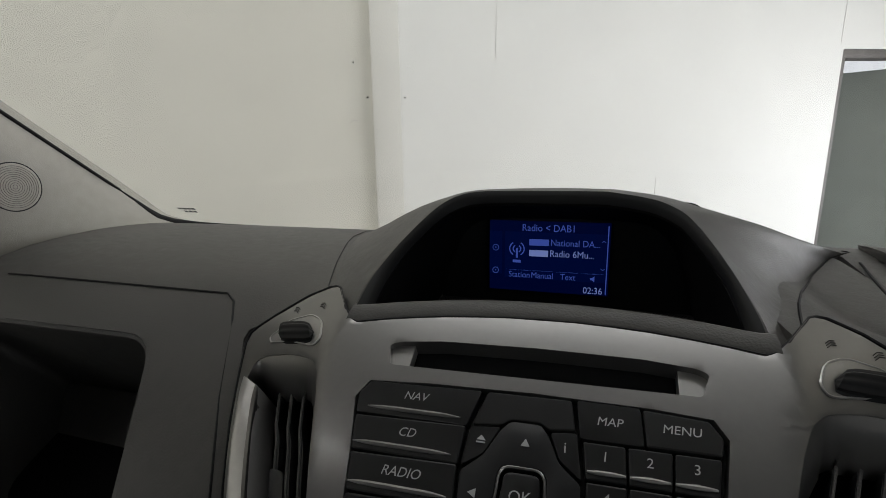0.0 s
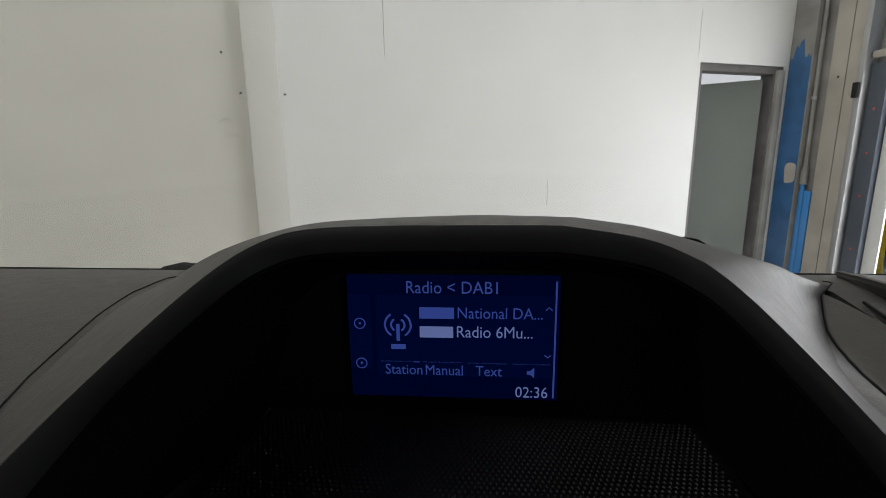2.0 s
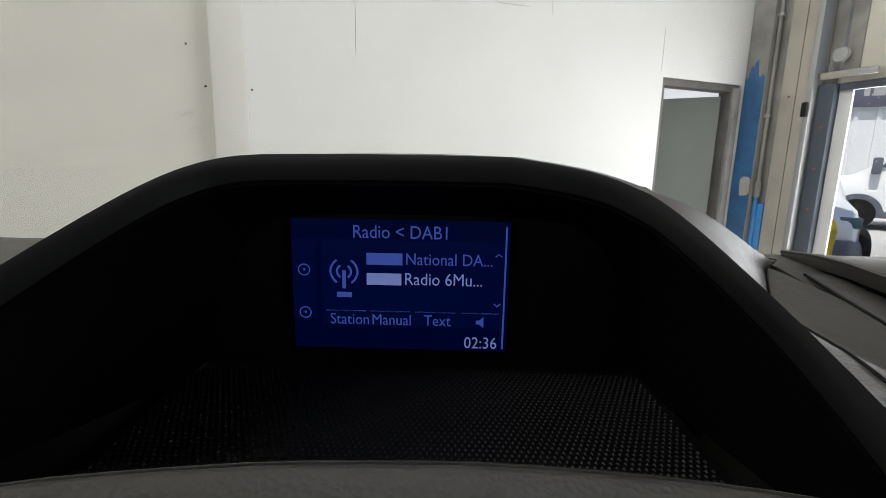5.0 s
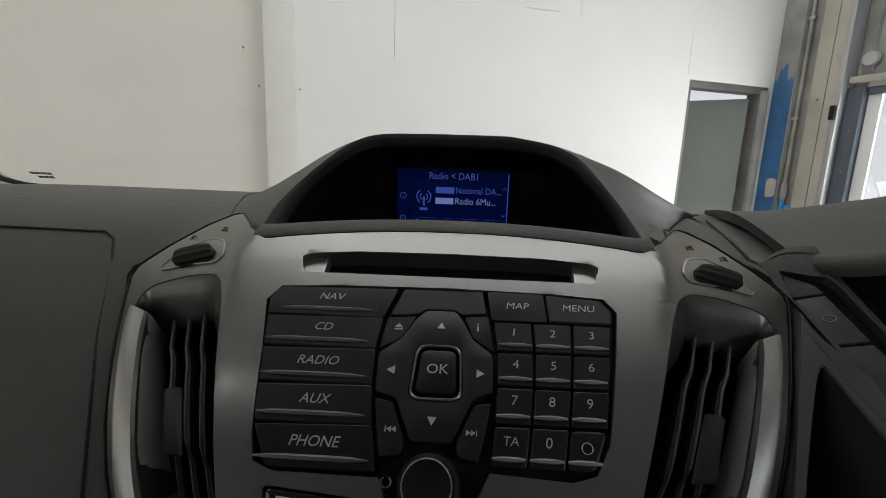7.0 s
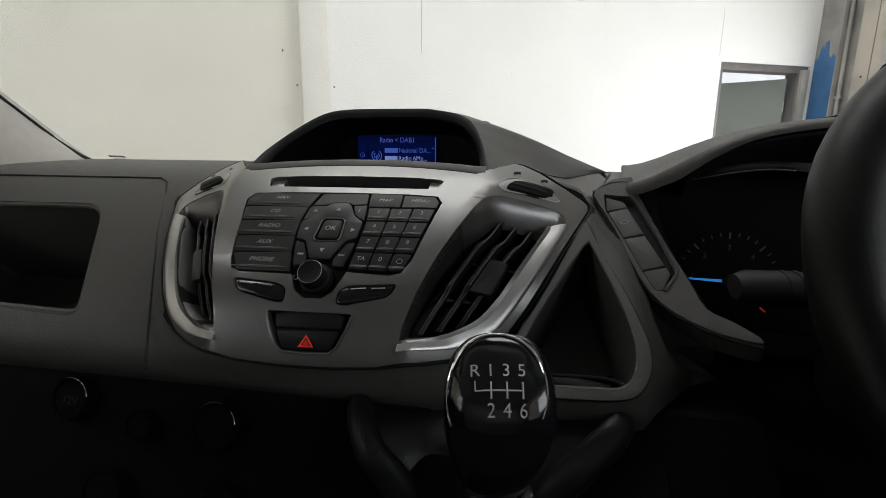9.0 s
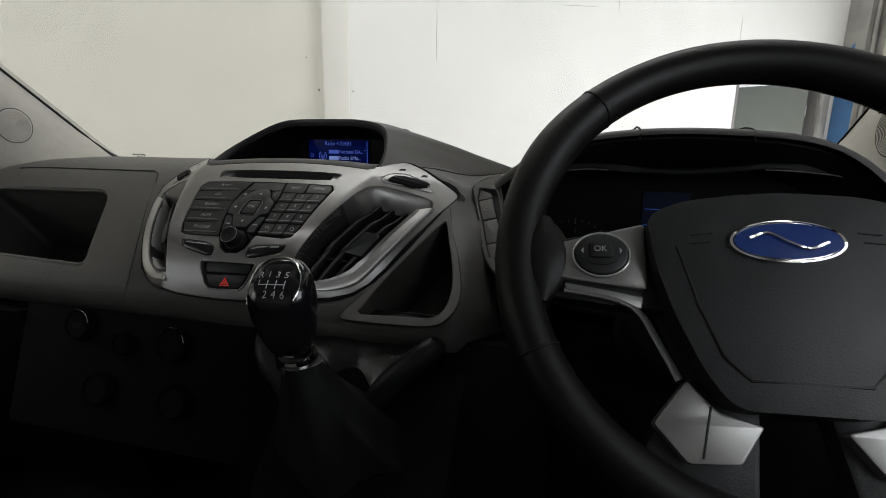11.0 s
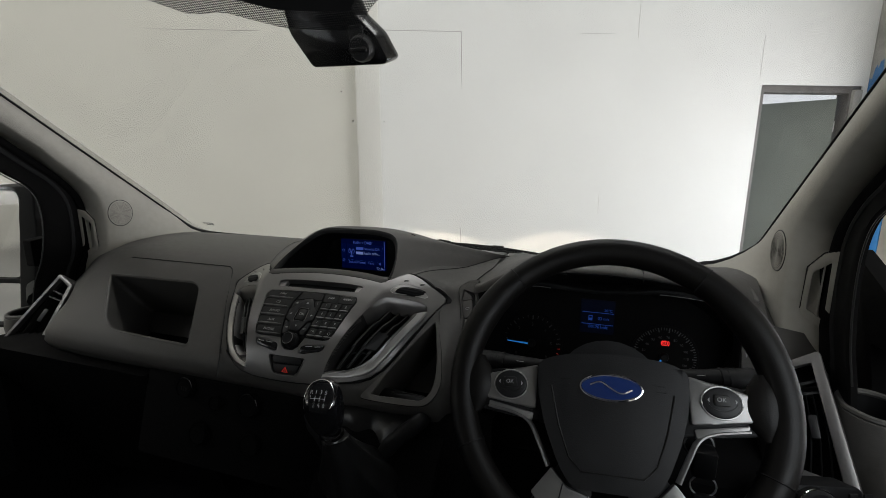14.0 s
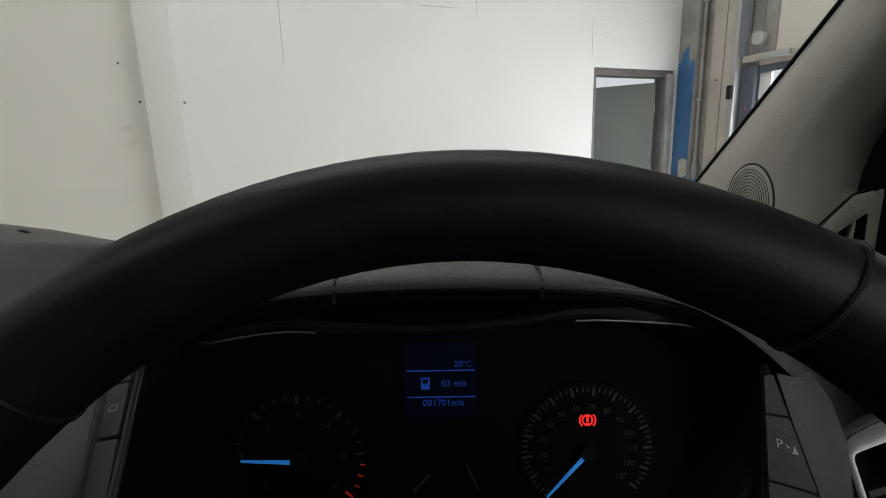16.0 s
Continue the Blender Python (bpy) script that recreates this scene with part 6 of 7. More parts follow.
CARRIER = smooth_loop([(-0.0087, -0.0300), (-0.0031, -0.0389), (0.0139, -0.0451), (0.0310, -0.0425), (0.0345, -0.0390), (0.0340, -0.0250), (0.0406, 0.0218), (0.0454, 0.0513), (0.0522, 0.0896), (0.0570, 0.1140), (0.0625, 0.1426), (0.0792, 0.1599), (0.0925, 0.1765), (0.0915, 0.1810), (0.0752, 0.1736), (0.0575, 0.1616), (0.0395, 0.1441), (0.0251, 0.1229), (0.0156, 0.0944), (0.0076, 0.0481), (-0.0006, 0.0083), (-0.0087, -0.0217)], 3)
WELL = rounded([(0.0010, -0.0250), (0.0184, -0.0157), (0.0268, -0.0117), (0.0308, -0.0013), (0.0404, 0.0498), (0.0470, 0.0936), (0.0475, 0.1004), (0.0330, 0.1180), (0.0262, 0.1150), (0.0195, 0.0900), (0.0100, 0.0440), (-0.0008, 0.0010)], 0.0015, 3)
part("carrier", plate(CARRIER, [WELL], -0.030, 0.0035, strip, 0.002, cut=0.02), M_DASH, sw)
part("well", plate(WELL, (), -0.030, -0.004, strip), M_BLACK, sw, "dark recess round the switches")


def over_strip(x, y):
    """Height of the carrier's face carried on upwards."""
    o = strip(0, 0, 0.0041)
    return o.z - (STRIP_N.x * (x - o.x) + STRIP_N.y * (y - o.y)) / STRIP_N.z


rows, foot = [], []
for xl, xr, y, lift in ((0.302, 0.331, 1.395, 0.0006), (0.288, 0.3225, 1.338, 0.0015), (0.276, 0.3150, 1.282, 0.0025), (0.2675, 0.3060, 1.242, 0.0025), (0.2590, 0.2960, 1.214, 0.0025), (0.2510, 0.2860, 1.197, 0.0025)):
    row = []
    for q, dz in ((0.0, -0.012), (0.03, -0.002), (0.10, -0.0006), (0.25, 0.0), (0.5, 0.0), (0.75, 0.0), (0.92, -0.0006), (1.0, -0.010)):
        x = lerp(xl, xr, q)
        row.append((x, y, min(on_pad(x, y, lift).z, over_strip(x, y)) + dz))
    rows.append(row)
    foot.append(on_pad(xl - 0.0012, y, 0.0004))
rows.append([strip(lerp(-0.0080, 0.0335, q), -0.0330 - 0.008 * math.sin(math.pi * q), 0.0042 + dz) for q, dz in ((0.0, -0.012), (0.03, -0.002), (0.10, -0.0006), (0.25, 0.0), (0.5, 0.0), (0.75, 0.0), (0.92, -0.0006), (1.0, -0.010))])
part("tongue", shell(rows, 0.001), M_DASH, sw, "tongue of the carrier running up the dash top", angle=60)
part("tongue_gap", tube(catmull(foot + [strip(-0.0098, -0.0330, 0.0012)], 3), 0.0013, 6), M_BLACK, sw, "dark gap beside the tongue")
part("raised_rim", tube(catmull([strip(u, w, 0.0042) for u, w in [(0.0275, -0.0125), (0.0325, -0.0013), (0.0372, 0.024), (0.0420, 0.0498), (0.0462, 0.073), (0.0490, 0.0936), (0.0493, 0.1004), (0.0420, 0.1100), (0.0340, 0.1185)]], 4), 0.0016, 8), M_DASH, sw, "raised rim along the switches")
part("gap_line", tube([strip(u, w, 0.0012) for u, w in [(-0.0098, -0.0310), (-0.0098, -0.0217), (-0.0017, 0.0085), (0.0064, 0.0483), (0.0145, 0.0950), (0.0242, 0.1238), (0.0388, 0.1452), (0.0570, 0.1628), (0.0748, 0.1750), (0.0920, 0.1845)]], 0.0017, 6), M_BLACK, sw, "dark gap beside the strip")
for q in ([(0.0022, -0.0225), (0.0190, -0.0078), (0.0216, 0.0006), (0.0001, -0.0005)], [(0.0012, 0.0020), (0.0216, 0.0022), (0.0305, 0.0429), (0.0104, 0.0421)], [(0.0110, 0.0446), (0.0310, 0.0456), (0.0412, 0.0877), (0.0200, 0.0881)], [(0.0206, 0.0903), (0.0417, 0.0899), (0.0436, 0.0990), (0.0336, 0.1152), (0.0270, 0.1137)]):
    part("switch", plate(rounded(q, 0.0012, 3), (), -0.012, 0.0008, strip, 0.0010), M_DASH, sw)
part("mark", tube([strip(0.0155 + 0.0042 * math.cos(a), 0.0215 + 0.0026 * math.sin(a), 0.0010) for a in np.linspace(0, 6.28, 13)[:-1]], 0.00035, 4, True), M_MARKDIM, sw)
# reveal wall blackened to stand in for the shade under the hood
edge_in = [strip(u, w, 0.002) for u, w in [(0.0330, -0.0250), (0.0402, 0.0218), (0.0450, 0.0513), (0.0518, 0.0896), (0.0566, 0.1140), (0.0620, 0.1426)]]
edge_out = [(0.306, 1.168, 1.094), (0.310, 1.168, 1.072), (0.318, 1.168, 1.045), (0.330, 1.168, 1.010), (0.345, 1.166, 0.985), (0.366, 1.160, 0.955)]
part("reveal", shell([[Vector(a).lerp(Vector(b), q) for a, b in zip(edge_in, edge_out)] for q in (0.0, 0.3, 0.65, 1.0)], 0.002), M_FLOCK_SHADE, sw, "reveal down to the cluster face, coloured black for the hood's shade")
# parking-aid switches on the other side
ps = thing("parking_switch", "dark push switches with a parking sensor mark", "switches", (0.745, 1.1, 1.0))


def pf(u, v, h):
    a = Vector((0.735, 1.112, 1.001)).lerp(Vector((0.762, 1.104, 0.996)), u)
    b = Vector((0.732, 1.118, 1.045)).lerp(Vector((0.745, 1.114, 1.044)), u)
    return a.lerp(b, v) + Vector((0, -h, 0.3 * h))


part("carrier", plate([(-0.10, -0.8), (1.12, -0.8), (1.12, 1.75), (-0.10, 1.75)], (), -0.04, -0.002, pf), M_BLACK, ps)
for a, b in ((-0.72, -0.04), (0.0, 1.0), (1.04, 1.6)):
    part("switch", plate([(0.0, a), (1.0, a), (1.0, b), (0.0, b)], (), -0.006, 0.001, pf, 0.0008), M_DASH, ps)
side = [[(0.737, 1.119, 1.074), (0.7462, 1.113, 1.044), (0.7635, 1.104, 0.996), (0.773, 1.10, 0.962)], [(0.766, 1.128, 1.070), (0.786, 1.132, 1.046), (0.806, 1.128, 1.0), (0.812, 1.115, 0.962)]]
part("end_panel", shell([[Vector(a).lerp(Vector(b), q) + Vector((0, -0.006 * math.sin(math.pi * q), 0)) for q in (0.0, 0.25, 0.5, 0.75, 1.0)] for a, b in zip(*side)], 0.003), M_DASH, ps, "dash panel beside the switches")
lettering("mark", "P", 0.0085, lambda x, y, h: pf(0.36 + x / 0.020, 0.60 + y / 0.044, 0.0014), M_MARK, ps)
part("mark", tube([pf(0.54, 0.62, 0.0013), pf(0.62, 0.56, 0.0013)], 0.0004, 4), M_MARK, ps)
part("mark", plate([(0.68, 0.50), (0.86, 0.50), (0.80, 0.62)], (), 0.001, 0.0014, pf), M_MARK, ps)

# -- steering wheel --
sw_a = radians(33)
W_C = Vector((0.529, 0.886, 1.047))
W_X, W_Y, W_Z = Vector((1, 0, 0)), Vector((0, math.sin(sw_a), math.cos(sw_a))), Vector((0, -math.cos(sw_a), math.sin(sw_a)))
TURNED = radians(3.5)


def whl(x, y, h):
    c, s = math.cos(TURNED), math.sin(TURNED)
    return W_C + W_X * (x * c - y * s) + W_Y * (x * s + y * c) + W_Z * h


wh = thing("steering_wheel", "black leather steering wheel with satin silver spokes", "steering wheel", W_C)
RW = 0.1882
NR = 96
rows = []
for k in range(NR + 1):
    a = 2 * math.pi * k / NR
    d = math.degrees(a) % 360
    grip = 1.0 + 0.10 * (math.exp(-((d - 150) / 16) ** 2) + math.exp(-((d - 30) / 16) ** 2))
    ra, rb = 0.0182 * grip, 0.0196 * grip
    row = []
    for j in range(14):
        b = 2 * math.pi * j / 14
        r = RW + ra * math.cos(b)
        row.append(whl(r * math.cos(a), r * math.sin(a), rb * math.sin(b)))
    rows.append(row)
bmw = loft(rows, True, False)
bmesh.ops.remove_doubles(bmw, verts=bmw.verts, dist=1e-6)
part("rim", bmw, M_LEATHER, wh, "black leather rim", angle=80)
for d in (52, 130, 205, 335):
    a = radians(d)
    part("stitched_joint", tube([whl((RW + 0.0187 * math.cos(b)) * math.cos(a), (RW + 0.0187 * math.cos(b)) * math.sin(a), 0.0201 * math.sin(b)) for b in np.linspace(0, 2 * math.pi, 19)[:-1]], 0.0009, 5, True), M_BLACK, wh)


HUBPAD = rounded([(-0.088, 0.029), (-0.06, 0.039), (0.0, 0.043), (0.06, 0.039), (0.088, 0.029), (0.086, -0.010), (0.076, -0.050), (0.060, -0.090), (0.044, -0.113), (-0.044, -0.113), (-0.060, -0.090), (-0.076, -0.050), (-0.086, -0.010)], 0.012, 4)


def dome(x, y, h):
    k = 1 - (x / 0.11) ** 2 - ((y + 0.03) / 0.12) ** 2
    return whl(x, y, h + (0.010 * max(-0.5, k) if h > 0 else 0))


part("airbag_cover", plate(HUBPAD, (), -0.028, 0.018, dome, 0.008, cut=0.012, seg=4), M_DARK, wh, "dark grained airbag cover", angle=50)
part("cover_crease", tube([dome(x, y, 0.0178) for x, y in [(-0.070, 0.000), (-0.060, -0.045), (-0.048, -0.080), (-0.034, -0.094), (0.034, -0.094), (0.048, -0.080), (0.060, -0.045), (0.070, 0.000)]], 0.0013, 6), M_LEATHER, wh)
bad = part("badge", lathe([(1.0, 0.0), (0.98, 0.0028), (0.93, 0.0032), (0.9, 0.0022), (0.0, 0.0026)], lambda x, y, h: dome(x * 0.037, 0.002 + y * 0.0165, 0.0178 + h), 40), M_CHROME, wh, "oval badge with a bright rim")
M_BADGE = material("deep_blue_enamel", (0.009, 0.026, 0.12), 0.2, vary=0.0, coat=0.5)
part("enamel", plate([(0.0335 * math.cos(a), 0.002 + 0.0136 * math.sin(a)) for a in np.linspace(0, 2 * math.pi, 41)[:-1]], (), 0.0195, 0.0212, dome), M_BADGE, bad, "deep blue enamel field")
part("emblem", tube(catmull([dome(x, 0.002 + y, 0.0216) for x, y in [(-0.024, 0.002), (-0.012, 0.006), (0.0, -0.001), (0.012, -0.006), (0.024, -0.001)]], 6), 0.0013, 6), M_CHROME, bad, "bright plain emblem stroke")
for sx in (-1, 1):
    part("spoke", plate(rounded([(sx * 0.182, 0.012), (sx * 0.08, 0.026), (sx * 0.075, -0.045), (sx * 0.12, -0.040), (sx * 0.182, -0.032)], 0.006), (), -0.016, 0.003, whl, 0.004), M_DARK, wh, "dark spoke")
    grip_rows = []
    for u in np.linspace(0, 1, 13):
        hw = math.sin(math.pi * max(0.04, min(0.96, u))) ** 0.6
        y = 0.034 - 0.074 * u
        grip_rows.append([whl(sx * (0.167 + gx * hw), y, gh * (0.35 + 0.65 * hw)) for gx, gh in ((0.006, -0.010), (-0.010, -0.008), (-0.021, 0.000), (-0.022, 0.006), (-0.016, 0.0105), (-0.008, 0.0140), (0.002, 0.0165), (0.010, 0.0150))])
    part("thumb_grip", loft(grip_rows, True), M_LEATHER, wh, "leather thumb grip over the spoke root", angle=70)
    part("silver_spoke", plate(rounded([(sx * 0.160, 0.008), (sx * 0.088, 0.026), (sx * 0.089, -0.030), (sx * 0.115, -0.026), (sx * 0.162, -0.020)], 0.004), (), -0.002, 0.0085, whl, 0.003), M_WHEEL_SILVER, wh, "satin silver spoke cover")
    part("silver_blade", plate(rounded([(sx * 0.092, -0.034), (sx * 0.150, -0.024), (sx * 0.149, -0.030), (sx * 0.094, -0.044)], 0.002), (), -0.004, 0.006, whl, 0.0015), M_WHEEL_SILVER, wh, "narrow silver blade")
    pod = part("button_pod", plate([(sx * 0.122 + 0.0205 * math.cos(a), -0.002 + 0.0175 * math.sin(a)) for a in np.linspace(0, 2 * math.pi, 33)[:-1]], (), 0.0, 0.0135, whl, 0.003), M_BUTTONB, wh, "black round button pod")
    part("pod_ring", tube([whl(sx * 0.122 + 0.0212 * math.cos(a), -0.002 + 0.0181 * math.sin(a), 0.0105) for a in np.linspace(0, 2 * math.pi, 41)[:-1]], 0.0009, 6, True), M_SILVER_BRIGHT, pod, "thin bright ring")
    part("hub_trim", tube(catmull([whl(sx * x, y, 0.004) for x, y in [(0.150, -0.030), (0.115, -0.036), (0.096, -0.046), (0.084, -0.068), (0.072, -0.094)]], 4), 0.0036, 8, ry=0.0022), M_WHEEL_SILVER, wh, "thin silver trim beside the airbag cover")
    part("pod_line", tube([whl(sx * 0.122 + 0.0165 * math.cos(a), 0.001 + 0.0125 * math.sin(a), 0.0136) for a in np.linspace(3.4, 6.0, 12)], 0.0006, 5), M_BUTTON, pod)
    okp = part("ok_key", plate(rounded([(sx * 0.122 - 0.009, -0.006), (sx * 0.122 + 0.009, -0.006), (sx * 0.122 + 0.007, 0.007), (sx * 0.122 - 0.009, 0.007)], 0.003), (), 0.013, 0.0155, whl, 0.001), M_BUTTON, pod)
    lettering("marking", "OK", 0.0068, lambda x, y, h, sx=sx: whl(sx * 0.122 - 0.001 + x, 0.0008 + y, 0.0158), M_MARKDIM, okp)
    for q in ([(0.0155, 0.0), (0.0135, 0.0025), (0.0135, -0.0025)], [(-0.0155, 0.0), (-0.0135, -0.0025), (-0.0135, 0.0025)]):
        part("arrow", plate([(sx * 0.122 + x, y) for x, y in q], (), 0.0130, 0.0141, whl), M_MARKDIM, pod)
    low = [(0.092, -0.124), (0.068, -0.094), (0.050, -0.114), (0.023, -0.121), (0.040, -0.146), (0.072, -0.148)]
    part("lower_silver", plate(rounded([(sx * x, y) for x, y in low], 0.003), (), -0.004, 0.008, whl, 0.003), M_WHEEL_SILVER, wh, "satin silver lower spoke cover")
    part("spoke_fold", tube([whl(sx * x, y, 0.0082) for x, y in ((0.0545, -0.1105), (0.0590, -0.1290), (0.0625, -0.1440))], 0.0008, 5), M_DARK, wh, "fold line across the silver cover")
    part("lower_spoke", plate(rounded([(sx * 0.056, -0.085), (sx * 0.020, -0.110), (sx * 0.03, -0.182), (sx * 0.085, -0.170), (sx * 0.098, -0.140)], 0.006), (), -0.02, -0.002, whl, 0.004), M_DARK, wh, "dark lower spoke")
    for d in (0.0, 0.007):
        part("horn_line", tube([dome(sx * (0.046 + d * 0.3), 0.010 - d, 0.0182), dome(sx * (0.060 + d * 0.3), 0.009 - d, 0.0182)], 0.0006, 4), M_BLACK, wh)
part("boss", lathe([(0.07, -0.028), (0.06, -0.06), (0.045, -0.075)], whl, 28), M_DARK, wh)

sc2 = thing("steering_column", "black steering column shroud with two control stalks", "steering column", (0.53, 1.05, 0.9))
part("shroud", loft([[whl(r * math.cos(a) * 1.15, r * math.sin(a) * 0.95 - o, h) for a in np.linspace(0, 2 * math.pi, 29)[:-1]] for r, o, h in ((0.052, 0.0, -0.045), (0.066, 0.002, -0.07), (0.072, 0.005, -0.15), (0.070, 0.01, -0.24))], True), M_DARK, sc2)
for sx in (-1, 1):
    a = whl(sx * 0.05, 0.036, -0.095)
    b = whl(sx * 0.200, 0.044, -0.097)
    d = (b - a)
    stk = part("stalk", tube([a, a + d * 0.3, a + d * 0.55, a + d * 0.75, a + d * 0.95, b], [0.012, 0.012, 0.014, 0.018, 0.018, 0.013], 14, ry=[0.010, 0.010, 0.011, 0.013, 0.013, 0.009]), M_BLACK, sc2, "black control stalk with a ribbed end")
    for q in (0.66, 0.72, 0.78):
        part("collar", tube([a + d * q, a + d * (q + 0.02)], 0.0184, 14, ry=0.0136), M_BLACK, stk)
    part("symbol", tube([a + d * 0.45 + Vector((0, -0.0125, 0.009)), a + d * 0.52 + Vector((0, -0.013, 0.0095))], 0.0006, 4), M_MARK, stk)
part("ignition", lathe([(0.019, 0.0), (0.021, 0.012), (0.017, 0.016), (0.0, 0.016)], lambda x, y, h: Vector((0.655 + x, 0.985 - h, 0.945 + y)), 24), M_DARK, sc2, "ignition lock")
part("lock_ring", tube([(0.655 + 0.018 * math.cos(a), 0.970, 0.945 + 0.018 * math.sin(a)) for a in np.linspace(0, 2 * math.pi, 25)[:-1]], 0.0016, 6, True), M_STEEL, sc2, "steel lock ring")
key = thing("ignition_key", "bunch of keys hanging from the ignition", "key", (0.66, 0.96, 0.93))
part("key_head", box((0.643, 0.935, 0.915), (0.672, 0.962, 0.955), 0.005), M_BLACK, key)
part("ring", tube([(0.66 + 0.016 * math.cos(a), 0.945, 0.90 + 0.016 * math.sin(a)) for a in np.linspace(0, 2 * math.pi, 21)[:-1]], 0.0013, 6, True), M_STEEL, key)
part("fob", box((0.648, 0.938, 0.835), (0.678, 0.950, 0.888), 0.005), M_BLACK, key)

# -- gear lever and its console --
g_ax = Vector((-0.03, -0.345, 0.94)).normalized()
gl = thing("gear_lever", "gloss black gear knob with a white shift pattern", "gear lever", (0.168, 0.85, 0.80))
G_C = Vector((0.1595, 0.820, 0.985))
g_x = Vector((0.98, 0.17, 0.0)).normalized()
gk = frame_fn(G_C, g_x, g_ax.cross(g_x).normalized())
KNOB = ((-0.031, 0.0145, 0.015), (-0.026, 0.0195, 0.0190), (-0.015, 0.0228, 0.0212), (-0.002, 0.0258, 0.0232), (0.012, 0.0275, 0.0245), (0.024, 0.0276, 0.0246), (0.032, 0.0262, 0.0235), (0.0375, 0.0232, 0.0208), (0.0408, 0.0188, 0.0168), (0.0424, 0.0125, 0.011), (0.0430, 0.005, 0.005))
KNOB = tuple((h, 0.93 * a, 0.96 * b) for h, a, b in KNOB)
TILT = 0.42


def lean(h, y):
    """How far the knob's upper rings tip towards the driver."""
    k = max(0.0, min(1.0, (h + 0.01) / 0.045))
    return TILT * y * k * k * (3 - 2 * k)


rows = []
for h, rx, ry in KNOB:
    rows.append([gk(rx * math.copysign(abs(math.cos(a)) ** 0.72, math.cos(a)), ry * math.copysign(abs(math.sin(a)) ** 0.72, math.sin(a)), h + lean(h, ry * math.sin(a))) for a in np.linspace(0, 2 * math.pi, 33)[:-1]])
knb = part("knob", loft(rows, True), M_GLOSSBLACK, gl, "gloss black knob", angle=70)
G_N = Vector((0.16, -0.52, 0.84)).normalized()
gp_o = Vector((0.1605, 0.8035, 1.0265))
gp_x = (Vector((0.985, 0.17, 0.0)) - G_N * Vector((0.985, 0.17, 0)).dot(G_N)).normalized()
gp = frame_fn(gp_o, gp_x, G_N.cross(gp_x))
KNOB_H = [r[0] for r in KNOB]
g_ez = g_x.cross(g_ax.cross(g_x).normalized())


def on_knob(x, y, lift):
    """The knob's skin below a point of the marking plane."""
    lo, hi = 0.03, -0.04
    for _ in range(26):
        m = (lo + hi) / 2
        p = gp(x, y, m) - G_C
        a, b, h = p.dot(g_x), p.dot(g_ax.cross(g_x).normalized()), p.dot(g_ez)
        h -= lean(h - lean(h, b), b)
        rx, ry = (float(np.interp(h, KNOB_H, [r[k] for r in KNOB])) for k in (1, 2))
        inside = h < KNOB_H[-1] and (abs(a) / rx) ** 2.778 + (abs(b) / ry) ** 2.778 < 1
        lo, hi = (lo, m) if inside else (m, hi)
    return gp(x, y, lo + lift)


part("bright_edge", tube([on_knob(0.0215 * math.cos(a), -0.006 + 0.0245 * math.sin(a), 0.0003) for a in np.linspace(-0.5, math.pi + 0.5, 44)], 0.0007, 6), M_CHROME, gl, "thin bright line round the knob face")
for i, s in enumerate("R135"):
    lettering("marking", s, 0.0078, lambda x, y, h, i=i: on_knob(-0.0102 + 0.0068 * i + x, 0.0000 + y, 0.0005), M_MARK, knb)
for i, s in enumerate("246"):
    lettering("marking", s, 0.0075, lambda x, y, h, i=i: on_knob(-0.0034 + 0.0068 * i + x, -0.0162 + y, 0.0005), M_MARK, knb)
lines = [(-0.0102, -0.0084, 0.0102, -0.0084)] + [(-0.0034 + 0.0068 * i, -0.0116, -0.0034 + 0.0068 * i, -0.0048) for i in range(3)] + [(-0.0102, -0.0084, -0.0102, -0.0042)]
for x0, y0, x1, y1 in lines:
    part("pattern_line", tube([on_knob(lerp(x0, x1, q), lerp(y0, y1, q), 0.0004) for q in np.linspace(0, 1, 5)], 0.00042, 4), M_MARK, knb)
part("collar", lathe([(0.0130, -0.060), (0.0160, -0.057), (0.0182, -0.050), (0.0176, -0.042), (0.0156, -0.0385), (0.0166, -0.035), (0.0160, -0.031), (0.0140, -0.028)], gk, 32), M_CHROME, gl, "chrome collar")
rows = []
for k in range(12):
    u = k / 11
    c = G_C - g_ax * (0.049 + 0.135 * u) + Vector((0.004 * u, 0.03 * u * u, 0))
    r = 0.0185 + 0.054 * u ** 1.3
    rows.append([c + Vector((r * (1 + 0.10 * math.sin(5 * a + 4 * u) * u + 0.06 * math.sin(9 * a) * u) * math.cos(a), r * 1.1 * (1 + 0.10 * math.sin(4 * a + 1)) * math.sin(a), 0.006 * math.sin(6 * a) * u)) for a in np.linspace(0, 2 * math.pi, 41)[:-1]])
part("boot", loft(rows, True), M_GAITER, gl, "creased black leather boot", angle=70)

cn = thing("gear_console", "black plastic console around the gear lever", "console", (0.17, 0.95, 0.75))
part("left_cheek", tube(catmull([(0.030, 0.985, 0.905), (0.040, 0.955, 0.895), (0.055, 0.935, 0.880), (0.076, 0.930, 0.860), (0.092, 0.925, 0.835), (0.100, 0.910, 0.79), (0.104, 0.89, 0.72)], 6), [0.010] * 4 + [0.012] * 33, 12, ry=0.014), M_DARK, cn, "soft moulded arm of the console")
part("right_cheek", tube(catmull([(0.258, 0.985, 0.915), (0.244, 0.955, 0.906), (0.222, 0.938, 0.890), (0.200, 0.932, 0.866), (0.188, 0.926, 0.838), (0.183, 0.910, 0.79), (0.182, 0.89, 0.72)], 6), [0.010] * 4 + [0.012] * 33, 12, ry=0.014), M_DARK, cn, "soft moulded arm of the console")
drape = []
